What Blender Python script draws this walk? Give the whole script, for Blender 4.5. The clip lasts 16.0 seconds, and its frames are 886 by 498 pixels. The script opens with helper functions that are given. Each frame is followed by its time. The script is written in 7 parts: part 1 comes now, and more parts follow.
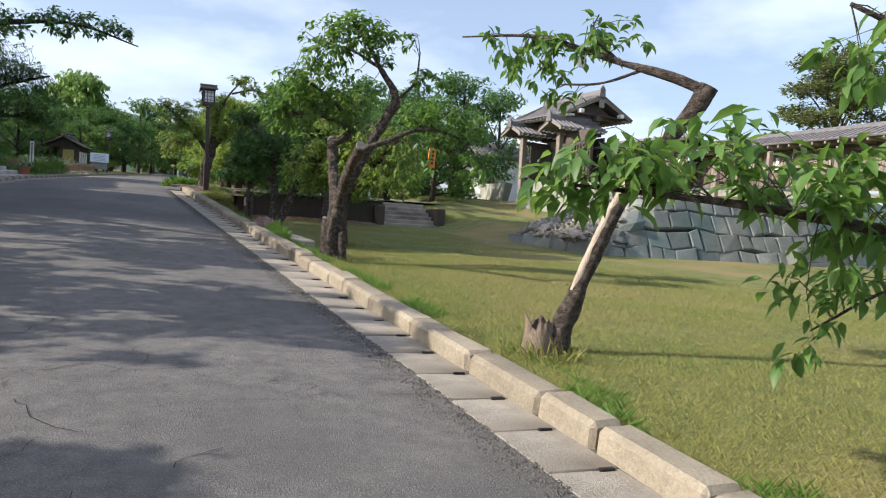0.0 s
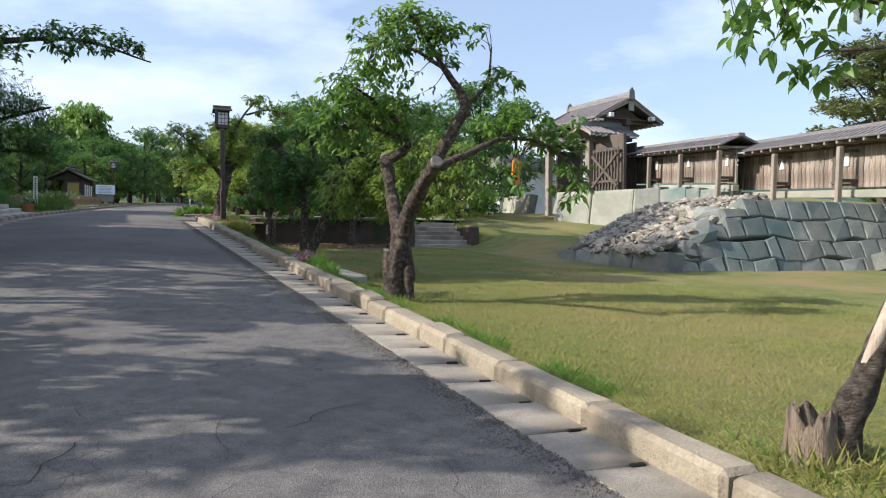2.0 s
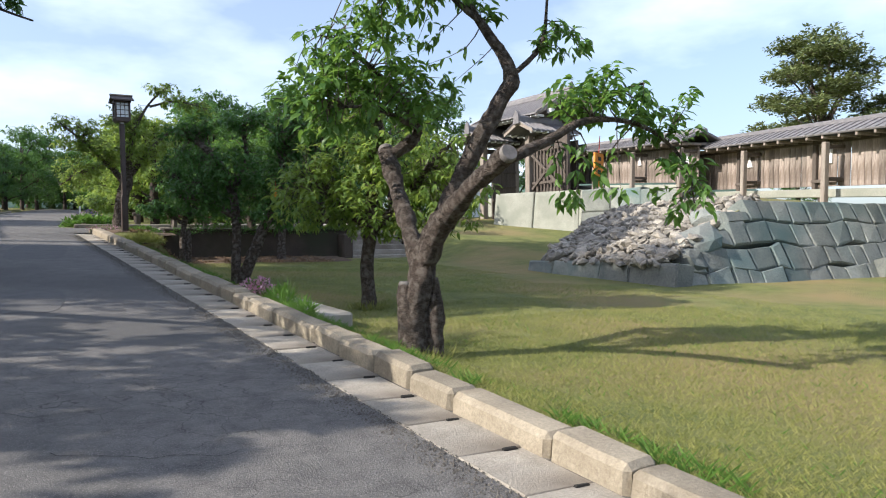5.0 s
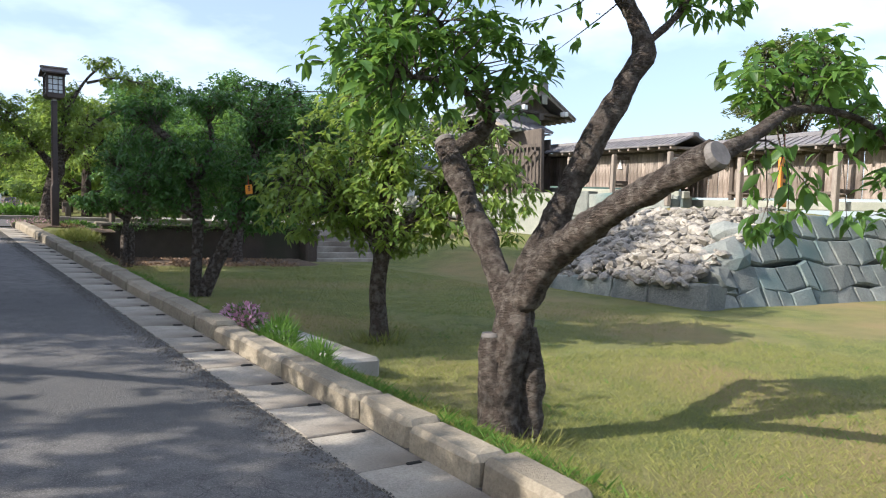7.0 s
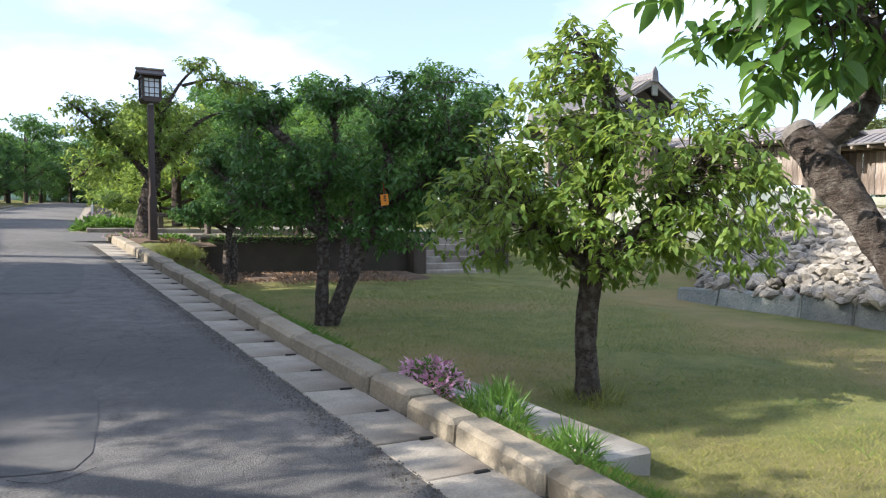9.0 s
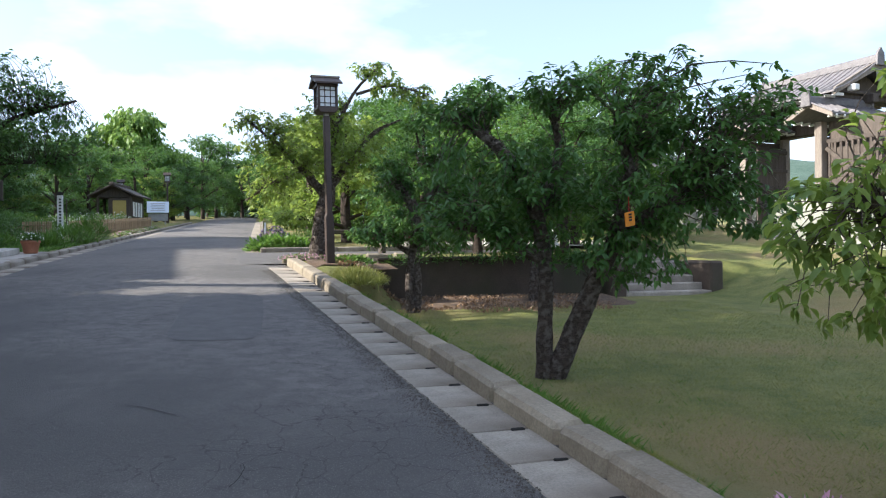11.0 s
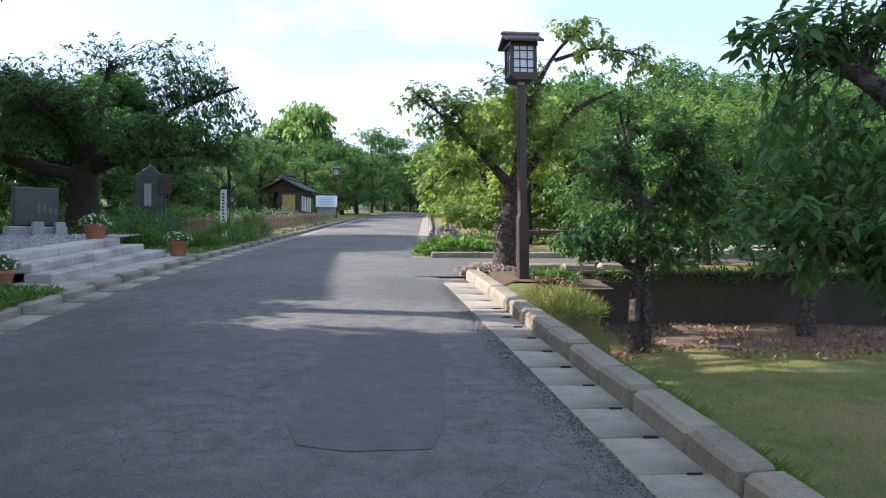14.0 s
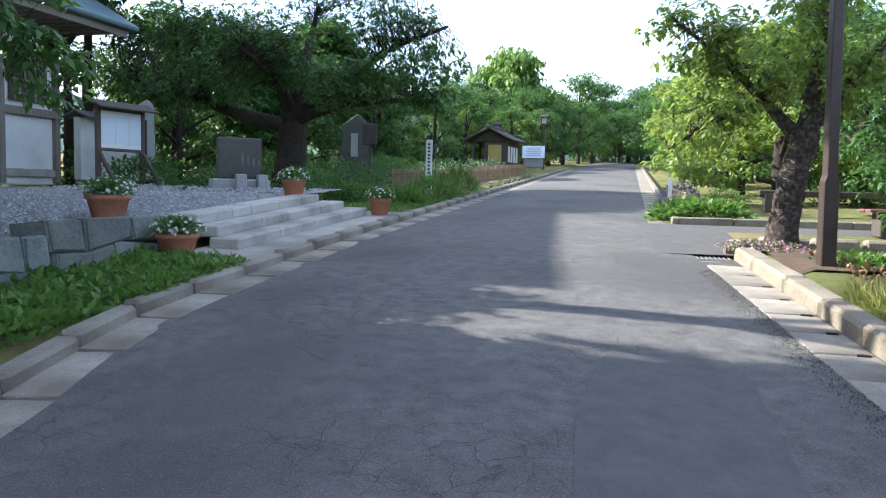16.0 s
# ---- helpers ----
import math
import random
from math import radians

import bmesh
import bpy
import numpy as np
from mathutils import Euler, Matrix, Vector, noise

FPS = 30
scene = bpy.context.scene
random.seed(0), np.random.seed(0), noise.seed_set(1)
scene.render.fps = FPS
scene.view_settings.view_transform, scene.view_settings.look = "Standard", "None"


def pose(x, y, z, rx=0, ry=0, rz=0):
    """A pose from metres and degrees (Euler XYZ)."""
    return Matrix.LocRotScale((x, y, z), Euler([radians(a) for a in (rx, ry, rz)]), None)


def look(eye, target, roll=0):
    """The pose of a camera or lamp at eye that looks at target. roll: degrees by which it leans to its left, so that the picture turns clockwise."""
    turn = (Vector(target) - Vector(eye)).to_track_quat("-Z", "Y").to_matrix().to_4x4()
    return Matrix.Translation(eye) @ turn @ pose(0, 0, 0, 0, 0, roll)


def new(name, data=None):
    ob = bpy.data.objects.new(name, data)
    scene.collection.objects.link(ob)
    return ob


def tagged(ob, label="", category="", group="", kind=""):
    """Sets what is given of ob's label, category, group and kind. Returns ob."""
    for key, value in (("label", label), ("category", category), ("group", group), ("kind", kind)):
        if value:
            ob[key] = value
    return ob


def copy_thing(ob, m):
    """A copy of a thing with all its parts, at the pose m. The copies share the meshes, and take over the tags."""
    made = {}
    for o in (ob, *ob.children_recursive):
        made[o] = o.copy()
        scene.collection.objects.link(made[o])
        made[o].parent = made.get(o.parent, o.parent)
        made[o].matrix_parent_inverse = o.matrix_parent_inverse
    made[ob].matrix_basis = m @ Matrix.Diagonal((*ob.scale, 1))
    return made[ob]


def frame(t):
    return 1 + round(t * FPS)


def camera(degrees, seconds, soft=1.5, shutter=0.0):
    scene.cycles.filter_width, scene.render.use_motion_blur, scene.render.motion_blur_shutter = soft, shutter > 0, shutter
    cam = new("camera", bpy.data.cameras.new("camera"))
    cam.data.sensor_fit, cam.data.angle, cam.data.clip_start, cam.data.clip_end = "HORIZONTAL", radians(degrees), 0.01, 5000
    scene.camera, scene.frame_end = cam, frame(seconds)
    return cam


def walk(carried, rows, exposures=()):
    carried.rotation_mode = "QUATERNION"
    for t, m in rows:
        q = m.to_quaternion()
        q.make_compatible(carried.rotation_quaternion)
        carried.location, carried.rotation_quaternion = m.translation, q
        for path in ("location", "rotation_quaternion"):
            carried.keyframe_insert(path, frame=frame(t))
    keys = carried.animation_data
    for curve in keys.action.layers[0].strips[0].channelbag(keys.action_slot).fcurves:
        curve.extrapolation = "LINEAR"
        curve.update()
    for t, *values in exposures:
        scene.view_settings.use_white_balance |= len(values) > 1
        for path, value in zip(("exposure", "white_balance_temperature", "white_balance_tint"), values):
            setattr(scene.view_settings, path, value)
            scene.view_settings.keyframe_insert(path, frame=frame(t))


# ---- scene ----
cam = camera(60.6, 16.0, soft=1.1)
METRES, EYE, TILT, LEAN, TURN = 20.0, 1.5, 0.0, 0.0, -17.8
ROWS = [
    (0.0, 0.0, 0.0, 0.0, 0.08, -1.44, -3.38),
    (0.5, -0.0139, 0.0269, 0.0027, 0.93, -1.0, -2.58),
    (1.0, -0.0314, 0.0501, 0.0074, -0.22, -0.78, -0.46),
    (1.5, -0.0435, 0.0782, 0.0085, -0.44, -0.23, 0.88),
    (2.0, -0.0562, 0.1045, 0.0092, 0.46, -0.4, -0.51),
    (2.5, -0.0714, 0.1284, 0.0138, -1.35, -0.19, -2.12),
    (3.0, -0.0814, 0.16, 0.0164, -3.34, -0.09, -0.3),
    (3.5, -0.0952, 0.1852, 0.018, -4.48, -0.49, -0.58),
    (6.0, -0.1467, 0.3265, 0.0296, -9.09, -0.13, 0.67),
    (6.5, -0.1586, 0.3558, 0.0343, -10.48, -0.49, -0.59),
    (7.0, -0.1669, 0.3872, 0.0357, -11.87, -0.59, -0.92),
    (7.5, -0.1816, 0.4158, 0.0368, -8.09, -0.39, -0.24),
    (8.0, -0.1941, 0.4427, 0.0405, -8.61, -0.57, 0.42),
    (8.5, -0.2025, 0.4739, 0.0447, -8.18, -0.53, 0.9),
    (9.0, -0.2169, 0.5013, 0.0476, -6.84, -0.67, -0.08),
    (9.5, -0.2279, 0.5285, 0.0484, -4.7, -0.96, -0.51),
    (10.0, -0.2409, 0.5569, 0.0523, 2.54, -1.27, 1.71),
    (12.5, -0.2911, 0.7042, 0.0669, 5.7, 0.79, 0.0),
    (13.0, -0.3011, 0.7345, 0.0675, 7.31, 0.9, -0.6),
    (13.5, -0.3134, 0.7638, 0.0712, 9.81, 0.18, -1.08),
    (14.0, -0.3275, 0.7963, 0.0748, 16.68, -0.48, -0.22),
    (14.5, -0.3482, 0.8223, 0.0758, 20.06, -1.73, 0.35),
    (15.0, -0.3629, 0.8503, 0.077, 22.77, -3.33, 0.4),
    (15.5, -0.3794, 0.8784, 0.0807, 29.28, -3.36, -0.07),
    (16.0, -0.3977, 0.9036, 0.0844, 31.69, -4.45, -1.3),
]
walk(cam, [(t, pose(0, 0, EYE, TILT, LEAN, TURN) @ pose(METRES * x, METRES * y, METRES * z, 90 + pitch, roll, yaw)) for t, x, y, z, yaw, pitch, roll in ROWS],
     [(0.0, 0.62, 5950, 12), (3.5, 0.70, 5800, 11), (7.0, 0.94, 5800, 11), (10.0, 1.22, 5800, 11), (12.5, 1.18, 5700, 11), (14.0, 1.28, 5600, 12), (16.0, 1.55, 5480, 10)])
# ---------------- light ----------------
SUN_WAY = Vector((1.6, -0.12, -1.0)).normalized()
world = bpy.data.worlds.new("sky")
scene.world = world
world.use_nodes = True
wn, wl = world.node_tree.nodes, world.node_tree.links
wn.clear()
sky = wn.new("ShaderNodeTexSky")
sky.sky_type, sky.sun_disc = "NISHITA", False
sky.sun_elevation = math.asin(-SUN_WAY.z)
sky.sun_rotation = math.atan2(-SUN_WAY.x, -SUN_WAY.y)
sky.air_density, sky.dust_density, sky.ozone_density = 1.0, 2.3, 0.9
wtc, wmap, wnoise, wramp, wmix = (wn.new("ShaderNode" + k) for k in ("TexCoord", "Mapping", "TexNoise", "ValToRGB", "Mix"))
wmap.inputs["Scale"].default_value = (1.0, 1.0, 2.6)
wmap.inputs["Location"].default_value = (0.3, 1.7, 0.4)
wnoise.inputs["Scale"].default_value, wnoise.inputs["Detail"].default_value, wnoise.inputs["Roughness"].default_value = 3.2, 6.0, 0.52
wramp.color_ramp.elements[0].position, wramp.color_ramp.elements[1].position = 0.45, 0.80
wramp.color_ramp.elements[0].color, wramp.color_ramp.elements[1].color = (0.13, 0.13, 0.13, 1), (0.60, 0.60, 0.60, 1)
wmix.data_type = "RGBA"
wmix.inputs["B"].default_value = (10.2, 10.3, 10.6, 1)
wbg, wout = wn.new("ShaderNodeBackground"), wn.new("ShaderNodeOutputWorld")
wbg.inputs["Strength"].default_value = 0.118
wl.new(wtc.outputs["Generated"], wmap.inputs["Vector"])
wl.new(wmap.outputs["Vector"], wnoise.inputs["Vector"])
wl.new(wnoise.outputs["Fac"], wramp.inputs["Fac"])
wl.new(wramp.outputs["Color"], wmix.inputs["Factor"])
wl.new(sky.outputs["Color"], wmix.inputs["A"])
wl.new(wmix.outputs["Result"], wbg.inputs["Color"])
wl.new(wbg.outputs["Background"], wout.inputs["Surface"])
sun = new("sun", bpy.data.lights.new("sun", "SUN"))
sun.data.energy, sun.data.angle, sun.data.color = 5.0, radians(0.5), (1.0, 0.88, 0.70)
sun.matrix_world = look((-30, 0, 30), Vector((-30, 0, 30)) + SUN_WAY)


# ---------------- materials ----------------
def material(name, dark, light, scale=4.0, rough=0.8, bump=0.3, bump_scale=30.0, stains=None, stain_scale=0.6,
             stretch=(1, 1, 1), piece=0.0, island=0.0, metallic=0.0, spec=0.4, bump_dist=0.01, crazed=False):
    """Two scales of noise between two colours, larger stains over them, and a fine relief."""
    m = bpy.data.materials.new(name)
    m.use_nodes = True
    n, l = m.node_tree.nodes, m.node_tree.links
    b = n["Principled BSDF"]
    tc, mp = n.new("ShaderNodeTexCoord"), n.new("ShaderNodeMapping")
    mp.inputs["Scale"].default_value = stretch
    l.new(tc.outputs["Object"], mp.inputs["Vector"])
    big, small = n.new("ShaderNodeTexNoise"), n.new("ShaderNodeTexNoise")
    for t, s, d in ((big, scale, 6.0), (small, bump_scale, 8.0)):
        t.inputs["Scale"].default_value, t.inputs["Detail"].default_value = s, d
        t.inputs["Roughness"].default_value = 0.65
        l.new(mp.outputs["Vector"], t.inputs["Vector"])
    mid = n.new("ShaderNodeMath")
    mid.operation = "MULTIPLY_ADD"
    mid.inputs[1].default_value = 0.5
    half = n.new("ShaderNodeMath")
    half.operation = "MULTIPLY"
    half.inputs[1].default_value = 0.5
    l.new(small.outputs["Fac"], half.inputs[0])
    l.new(big.outputs["Fac"], mid.inputs[0])
    l.new(half.outputs[0], mid.inputs[2])
    ramp = n.new("ShaderNodeValToRGB")
    ramp.color_ramp.elements[0].position, ramp.color_ramp.elements[1].position = 0.34, 0.66
    ramp.color_ramp.elements[0].color, ramp.color_ramp.elements[1].color = (*dark, 1), (*light, 1)
    l.new(mid.outputs[0], ramp.inputs["Fac"])
    out = ramp.outputs["Color"]
    if stains:
        st, sr, sm = n.new("ShaderNodeTexNoise"), n.new("ShaderNodeValToRGB"), n.new("ShaderNodeMix")
        st.inputs["Scale"].default_value, st.inputs["Detail"].default_value = stain_scale, 5.0
        sr.color_ramp.elements[0].position, sr.color_ramp.elements[1].position = 0.46, 0.66
        sm.data_type = "RGBA"
        sm.inputs["B"].default_value = (*stains, 1)
        l.new(tc.outputs["Object"], st.inputs["Vector"])
        l.new(st.outputs["Fac"], sr.inputs["Fac"])
        l.new(sr.outputs["Color"], sm.inputs["Factor"])
        l.new(out, sm.inputs["A"])
        out = sm.outputs["Result"]
    if piece or island:
        hv, rnd, mr = n.new("ShaderNodeHueSaturation"), n.new("ShaderNodeObjectInfo" if piece else "ShaderNodeNewGeometry"), n.new("ShaderNodeMapRange")
        spread = piece or island
        mr.inputs["To Min"].default_value, mr.inputs["To Max"].default_value = 1 - spread, 1 + spread
        l.new(rnd.outputs["Random" if piece else "Random Per Island"], mr.inputs["Value"])
        l.new(mr.outputs["Result"], hv.inputs["Value"])
        l.new(out, hv.inputs["Color"])
        out = hv.outputs["Color"]
    height = small.outputs["Fac"]
    if crazed:
        # old cracks: edges of uneven cells, only where a broad mask lets them through, and pale chips of stone
        warp, cell, cut, mask, gate, both, dark_in = (n.new("ShaderNode" + k) for k in ("TexNoise", "TexVoronoi", "ValToRGB", "TexNoise", "ValToRGB", "Math", "Mix"))
        warp.inputs["Scale"].default_value, warp.inputs["Detail"].default_value = 3.0, 6.0
        add, part_of = n.new("ShaderNodeMix"), n.new("ShaderNodeMath")
        add.data_type = "VECTOR"
        add.inputs["Factor"].default_value = 0.24
        l.new(tc.outputs["Object"], warp.inputs["Vector"])
        l.new(tc.outputs["Object"], add.inputs["A"])
        l.new(warp.outputs["Color"], add.inputs["B"])
        cell.feature = "DISTANCE_TO_EDGE"
        cell.inputs["Scale"].default_value = 4.6
        l.new(add.outputs["Result"], cell.inputs["Vector"])
        cut.color_ramp.elements[0].position, cut.color_ramp.elements[1].position = 0.004, 0.016
        cut.color_ramp.elements[0].color, cut.color_ramp.elements[1].color = (1, 1, 1, 1), (0, 0, 0, 1)
        l.new(cell.outputs["Distance"], cut.inputs["Fac"])
        mask.inputs["Scale"].default_value, mask.inputs["Detail"].default_value = 0.55, 4.0
        gate.color_ramp.elements[0].position, gate.color_ramp.elements[1].position = 0.45, 0.58
        l.new(tc.outputs["Object"], mask.inputs["Vector"])
        l.new(mask.outputs["Fac"], gate.inputs["Fac"])
        both.operation = "MULTIPLY"
        l.new(cut.outputs["Color"], both.inputs[0])
        l.new(gate.outputs["Color"], both.inputs[1])
        part_of.operation = "MULTIPLY"
        part_of.inputs[1].default_value = 0.6
        l.new(both.outputs[0], part_of.inputs[0])
        dark_in.data_type = "RGBA"
        dark_in.inputs["B"].default_value = (0.022, 0.020, 0.018, 1)
        l.new(part_of.outputs[0], dark_in.inputs["Factor"])
        chip, chip_ramp, chip_mix = (n.new("ShaderNode" + k) for k in ("TexVoronoi", "ValToRGB", "Mix"))
        chip.inputs["Scale"].default_value = 85.0
        l.new(tc.outputs["Object"], chip.inputs["Vector"])
        chip_ramp.color_ramp.elements[0].position, chip_ramp.color_ramp.elements[1].position = 0.10, 0.34
        chip_ramp.color_ramp.elements[0].color, chip_ramp.color_ramp.elements[1].color = (0.55, 0.55, 0.55, 1), (0, 0, 0, 1)
        l.new(chip.outputs["Distance"], chip_ramp.inputs["Fac"])
        chip_mix.data_type = "RGBA"
        chip_mix.inputs["B"].default_value = (0.34, 0.32, 0.30, 1)
        l.new(chip_ramp.outputs["Color"], chip_mix.inputs["Factor"])
        l.new(out, chip_mix.inputs["A"])
        l.new(chip_mix.outputs["Result"], dark_in.inputs["A"])
        out = dark_in.outputs["Result"]
    l.new(out, b.inputs["Base Color"])
    b.inputs["Roughness"].default_value, b.inputs["Metallic"].default_value = rough, metallic
    b.inputs["Specular IOR Level"].default_value = spec
    bp = n.new("ShaderNodeBump")
    bp.inputs["Strength"].default_value, bp.inputs["Distance"].default_value = bump, bump_dist
    l.new(small.outputs["Fac"], bp.inputs["Height"])
    l.new(bp.outputs["Normal"], b.inputs["Normal"])
    return m


def leafage(name, dark, light, through_colour, glow=0.35, hue=0.0):
    """Leaves: each island its own green, light passing through the blade."""
    m = bpy.data.materials.new(name)
    m.use_nodes = True
    n, l = m.node_tree.nodes, m.node_tree.links
    b, out = n["Principled BSDF"], n["Material Output"]
    geo, ramp = n.new("ShaderNodeNewGeometry"), n.new("ShaderNodeValToRGB")
    ramp.color_ramp.elements[0].color, ramp.color_ramp.elements[1].color = (*dark, 1), (*light, 1)
    l.new(geo.outputs["Random Per Island"], ramp.inputs["Fac"])
    tr, mix = n.new("ShaderNodeBsdfTranslucent"), n.new("ShaderNodeMixShader")
    tr.inputs["Color"].default_value = (*through_colour, 1)
    mix.inputs["Fac"].default_value = glow
    b.inputs["Roughness"].default_value = 0.48
    b.inputs["Specular IOR Level"].default_value = 0.4
    l.new(ramp.outputs["Color"], b.inputs["Base Color"])
    l.new(b.outputs["BSDF"], mix.inputs[1])
    l.new(tr.outputs["BSDF"], mix.inputs[2])
    l.new(mix.outputs["Shader"], out.inputs["Surface"])
    return m


ASPHALT = material("asphalt", (0.062, 0.059, 0.058), (0.200, 0.187, 0.175), 5.5, 0.88, 1.0, 75.0, (0.090, 0.086, 0.083), 0.35, bump_dist=0.016, crazed=True)
PATCH = material("asphalt_patch", (0.068, 0.065, 0.064), (0.135, 0.128, 0.123), 5.0, 0.85, 0.6, 110.0)
GRIT = material("kerbside_grit", (0.05, 0.045, 0.04), (0.15, 0.135, 0.115), 6.0, 0.95, 1.0, 60.0)
CRACK = material("road_crack", (0.012, 0.011, 0.010), (0.03, 0.028, 0.025), 6.0, 1.0, 0.2)
LAWN = material("lawn", (0.060, 0.092, 0.020), (0.235, 0.228, 0.068), 2.2, 0.95, 1.0, 38.0, (0.245, 0.190, 0.082), 0.30, bump_dist=0.04)
SOIL = material("soil_and_leaf_litter", (0.065, 0.045, 0.030), (0.185, 0.125, 0.082), 3.0, 0.95, 1.0, 40.0, bump_dist=0.03)
KERB = material("kerb_stone", (0.18, 0.152, 0.112), (0.37, 0.322, 0.245), 4.0, 0.9, 0.8, 45.0, (0.17, 0.14, 0.10), 1.3, piece=0.14, bump_dist=0.015)
GUTTER = material("gutter_stone", (0.19, 0.168, 0.138), (0.40, 0.36, 0.30), 5.0, 0.9, 1.0, 60.0, (0.17, 0.142, 0.112), 1.3, piece=0.14)
CONCRETE = material("concrete", (0.30, 0.28, 0.25), (0.45, 0.42, 0.38), 2.0, 0.9, 0.5, 40.0, (0.20, 0.18, 0.15), 0.9)
ASHLAR = material("green_grey_stone", (0.115, 0.125, 0.118), (0.25, 0.26, 0.235), 2.5, 0.85, 1.0, 22.0, (0.085, 0.135, 0.135), 0.5, piece=0.24, bump_dist=0.03)
PALESTONE = material("pale_cut_stone", (0.21, 0.215, 0.18), (0.36, 0.36, 0.305), 1.8, 0.9, 0.6, 25.0, (0.22, 0.23, 0.19), 0.7, piece=0.08, bump_dist=0.02)
RUBBLE = material("rubble_stone", (0.17, 0.155, 0.13), (0.40, 0.37, 0.315), 3.0, 0.9, 0.8, 26.0, piece=0.28, bump_dist=0.02)
RUBBLE_FILL = material("rubble_fill", (0.11, 0.10, 0.085), (0.34, 0.31, 0.265), 3.0, 0.9, 0.8, 26.0, island=0.42)
BROWNWALL = material("brown_retaining_wall", (0.045, 0.036, 0.029), (0.105, 0.080, 0.062), 1.5, 0.95, 0.8, 30.0, (0.05, 0.05, 0.03), 0.7)
BOARDS = material("weathered_boards", (0.115, 0.088, 0.073), (0.40, 0.345, 0.30), 3.0, 0.85, 0.7, 16.0, stretch=(4, 4, 0.35), piece=0.30, stains=(0.12, 0.09, 0.07), stain_scale=1.2)
TIMBER = material("grey_timber", (0.15, 0.125, 0.105), (0.31, 0.27, 0.23), 3.0, 0.8, 0.5, 18.0, stretch=(3, 3, 0.4), piece=0.10)
DARKTIMBER = material("dark_timber", (0.045, 0.036, 0.030), (0.12, 0.098, 0.082), 3.0, 0.8, 0.5, 18.0, stretch=(3, 3, 0.4), piece=0.12)
ROOF = material("grey_roof_tile", (0.095, 0.092, 0.098), (0.225, 0.212, 0.215), 5.0, 0.6, 0.4, 30.0, piece=0.14)
WHITEWALL = material("white_plaster", (0.66, 0.66, 0.66), (0.80, 0.80, 0.79), 0.8, 0.9, 0.2, 25.0, (0.52, 0.52, 0.51), 0.5)
WHITEPAINT = material("white_paint", (0.70, 0.70, 0.70), (0.80, 0.80, 0.79), 3.0, 0.6, 0.1, 30.0)
BARK = material("cherry_bark", (0.020, 0.015, 0.012), (0.165, 0.125, 0.100), 9.0, 0.95, 1.0, 34.0, stretch=(1, 1, 2.4), stains=(0.225, 0.19, 0.162), stain_scale=17.0, bump_dist=0.14)
DARKBARK = material("dark_bark", (0.022, 0.017, 0.015), (0.085, 0.064, 0.052), 5.0, 0.95, 1.0, 26.0, bump_dist=0.05)
BAREWOOD = material("bare_wood", (0.24, 0.19, 0.15), (0.50, 0.43, 0.35), 6.0, 0.85, 0.6, 30.0, stretch=(4, 4, 0.6))
STUMPWOOD = material("broken_stump_wood", (0.16, 0.115, 0.082), (0.40, 0.315, 0.235), 6.0, 0.9, 1.0, 30.0, stretch=(4, 4, 0.8), bump_dist=0.04)
CUTFACE = material("sealed_cut_face", (0.10, 0.09, 0.085), (0.18, 0.165, 0.155), 6.0, 0.8, 0.2)
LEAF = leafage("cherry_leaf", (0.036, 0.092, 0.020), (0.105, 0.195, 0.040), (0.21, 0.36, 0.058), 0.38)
# the same cherry leaf again, with sunlight mixed into its colour
LEAF_SUNNY = leafage("sunny_cherry_leaf", (0.064, 0.130, 0.025), (0.20, 0.272, 0.060), (0.36, 0.47, 0.085), 0.42)
# cherry leaf with shade put into the colour; plain dark green on shrubs
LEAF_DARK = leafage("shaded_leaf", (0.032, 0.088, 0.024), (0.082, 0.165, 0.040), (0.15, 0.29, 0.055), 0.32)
LEAF_WILLOW = leafage("willow_leaf", (0.085, 0.17, 0.030), (0.16, 0.27, 0.055), (0.26, 0.40, 0.08), 0.32)
LEAF_PINE = leafage("pine_needles", (0.085, 0.125, 0.050), (0.22, 0.25, 0.10), (0.20, 0.24, 0.08), 0.3)
GRASS = leafage("grass_blade", (0.105, 0.132, 0.028), (0.335, 0.312, 0.10), (0.25, 0.30, 0.062), 0.25)
GRASS_LUSH = leafage("lush_grass", (0.05, 0.12, 0.018), (0.12, 0.21, 0.035), (0.18, 0.33, 0.05), 0.3)
PINK = leafage("pink_petals", (0.45, 0.20, 0.32), (0.72, 0.46, 0.58), (0.6, 0.3, 0.45), 0.25)
PURPLE = leafage("purple_petals", (0.16, 0.09, 0.34), (0.32, 0.20, 0.52), (0.3, 0.15, 0.5), 0.25)
WHITEPETAL = leafage("white_petals", (0.70, 0.70, 0.66), (0.82, 0.82, 0.80), (0.7, 0.7, 0.65), 0.25)
TERRACOTTA = material("terracotta", (0.34, 0.135, 0.075), (0.48, 0.22, 0.135), 4.0, 0.85, 0.3, 30.0)
POSTPAINT = material("brown_painted_post", (0.035, 0.024, 0.021), (0.070, 0.048, 0.040), 3.0, 0.5, 0.2, 40.0)
PAPERGLASS = material("white_lamp_glass", (0.62, 0.66, 0.70), (0.72, 0.75, 0.78), 2.0, 0.35, 0.05)
METAL = material("galvanised_metal", (0.28, 0.28, 0.28), (0.45, 0.45, 0.44), 6.0, 0.5, 0.2, metallic=0.8)
GRAVEL = material("grey_gravel", (0.11, 0.11, 0.115), (0.34, 0.34, 0.35), 9.0, 0.95, 1.0, 55.0, bump_dist=0.03)
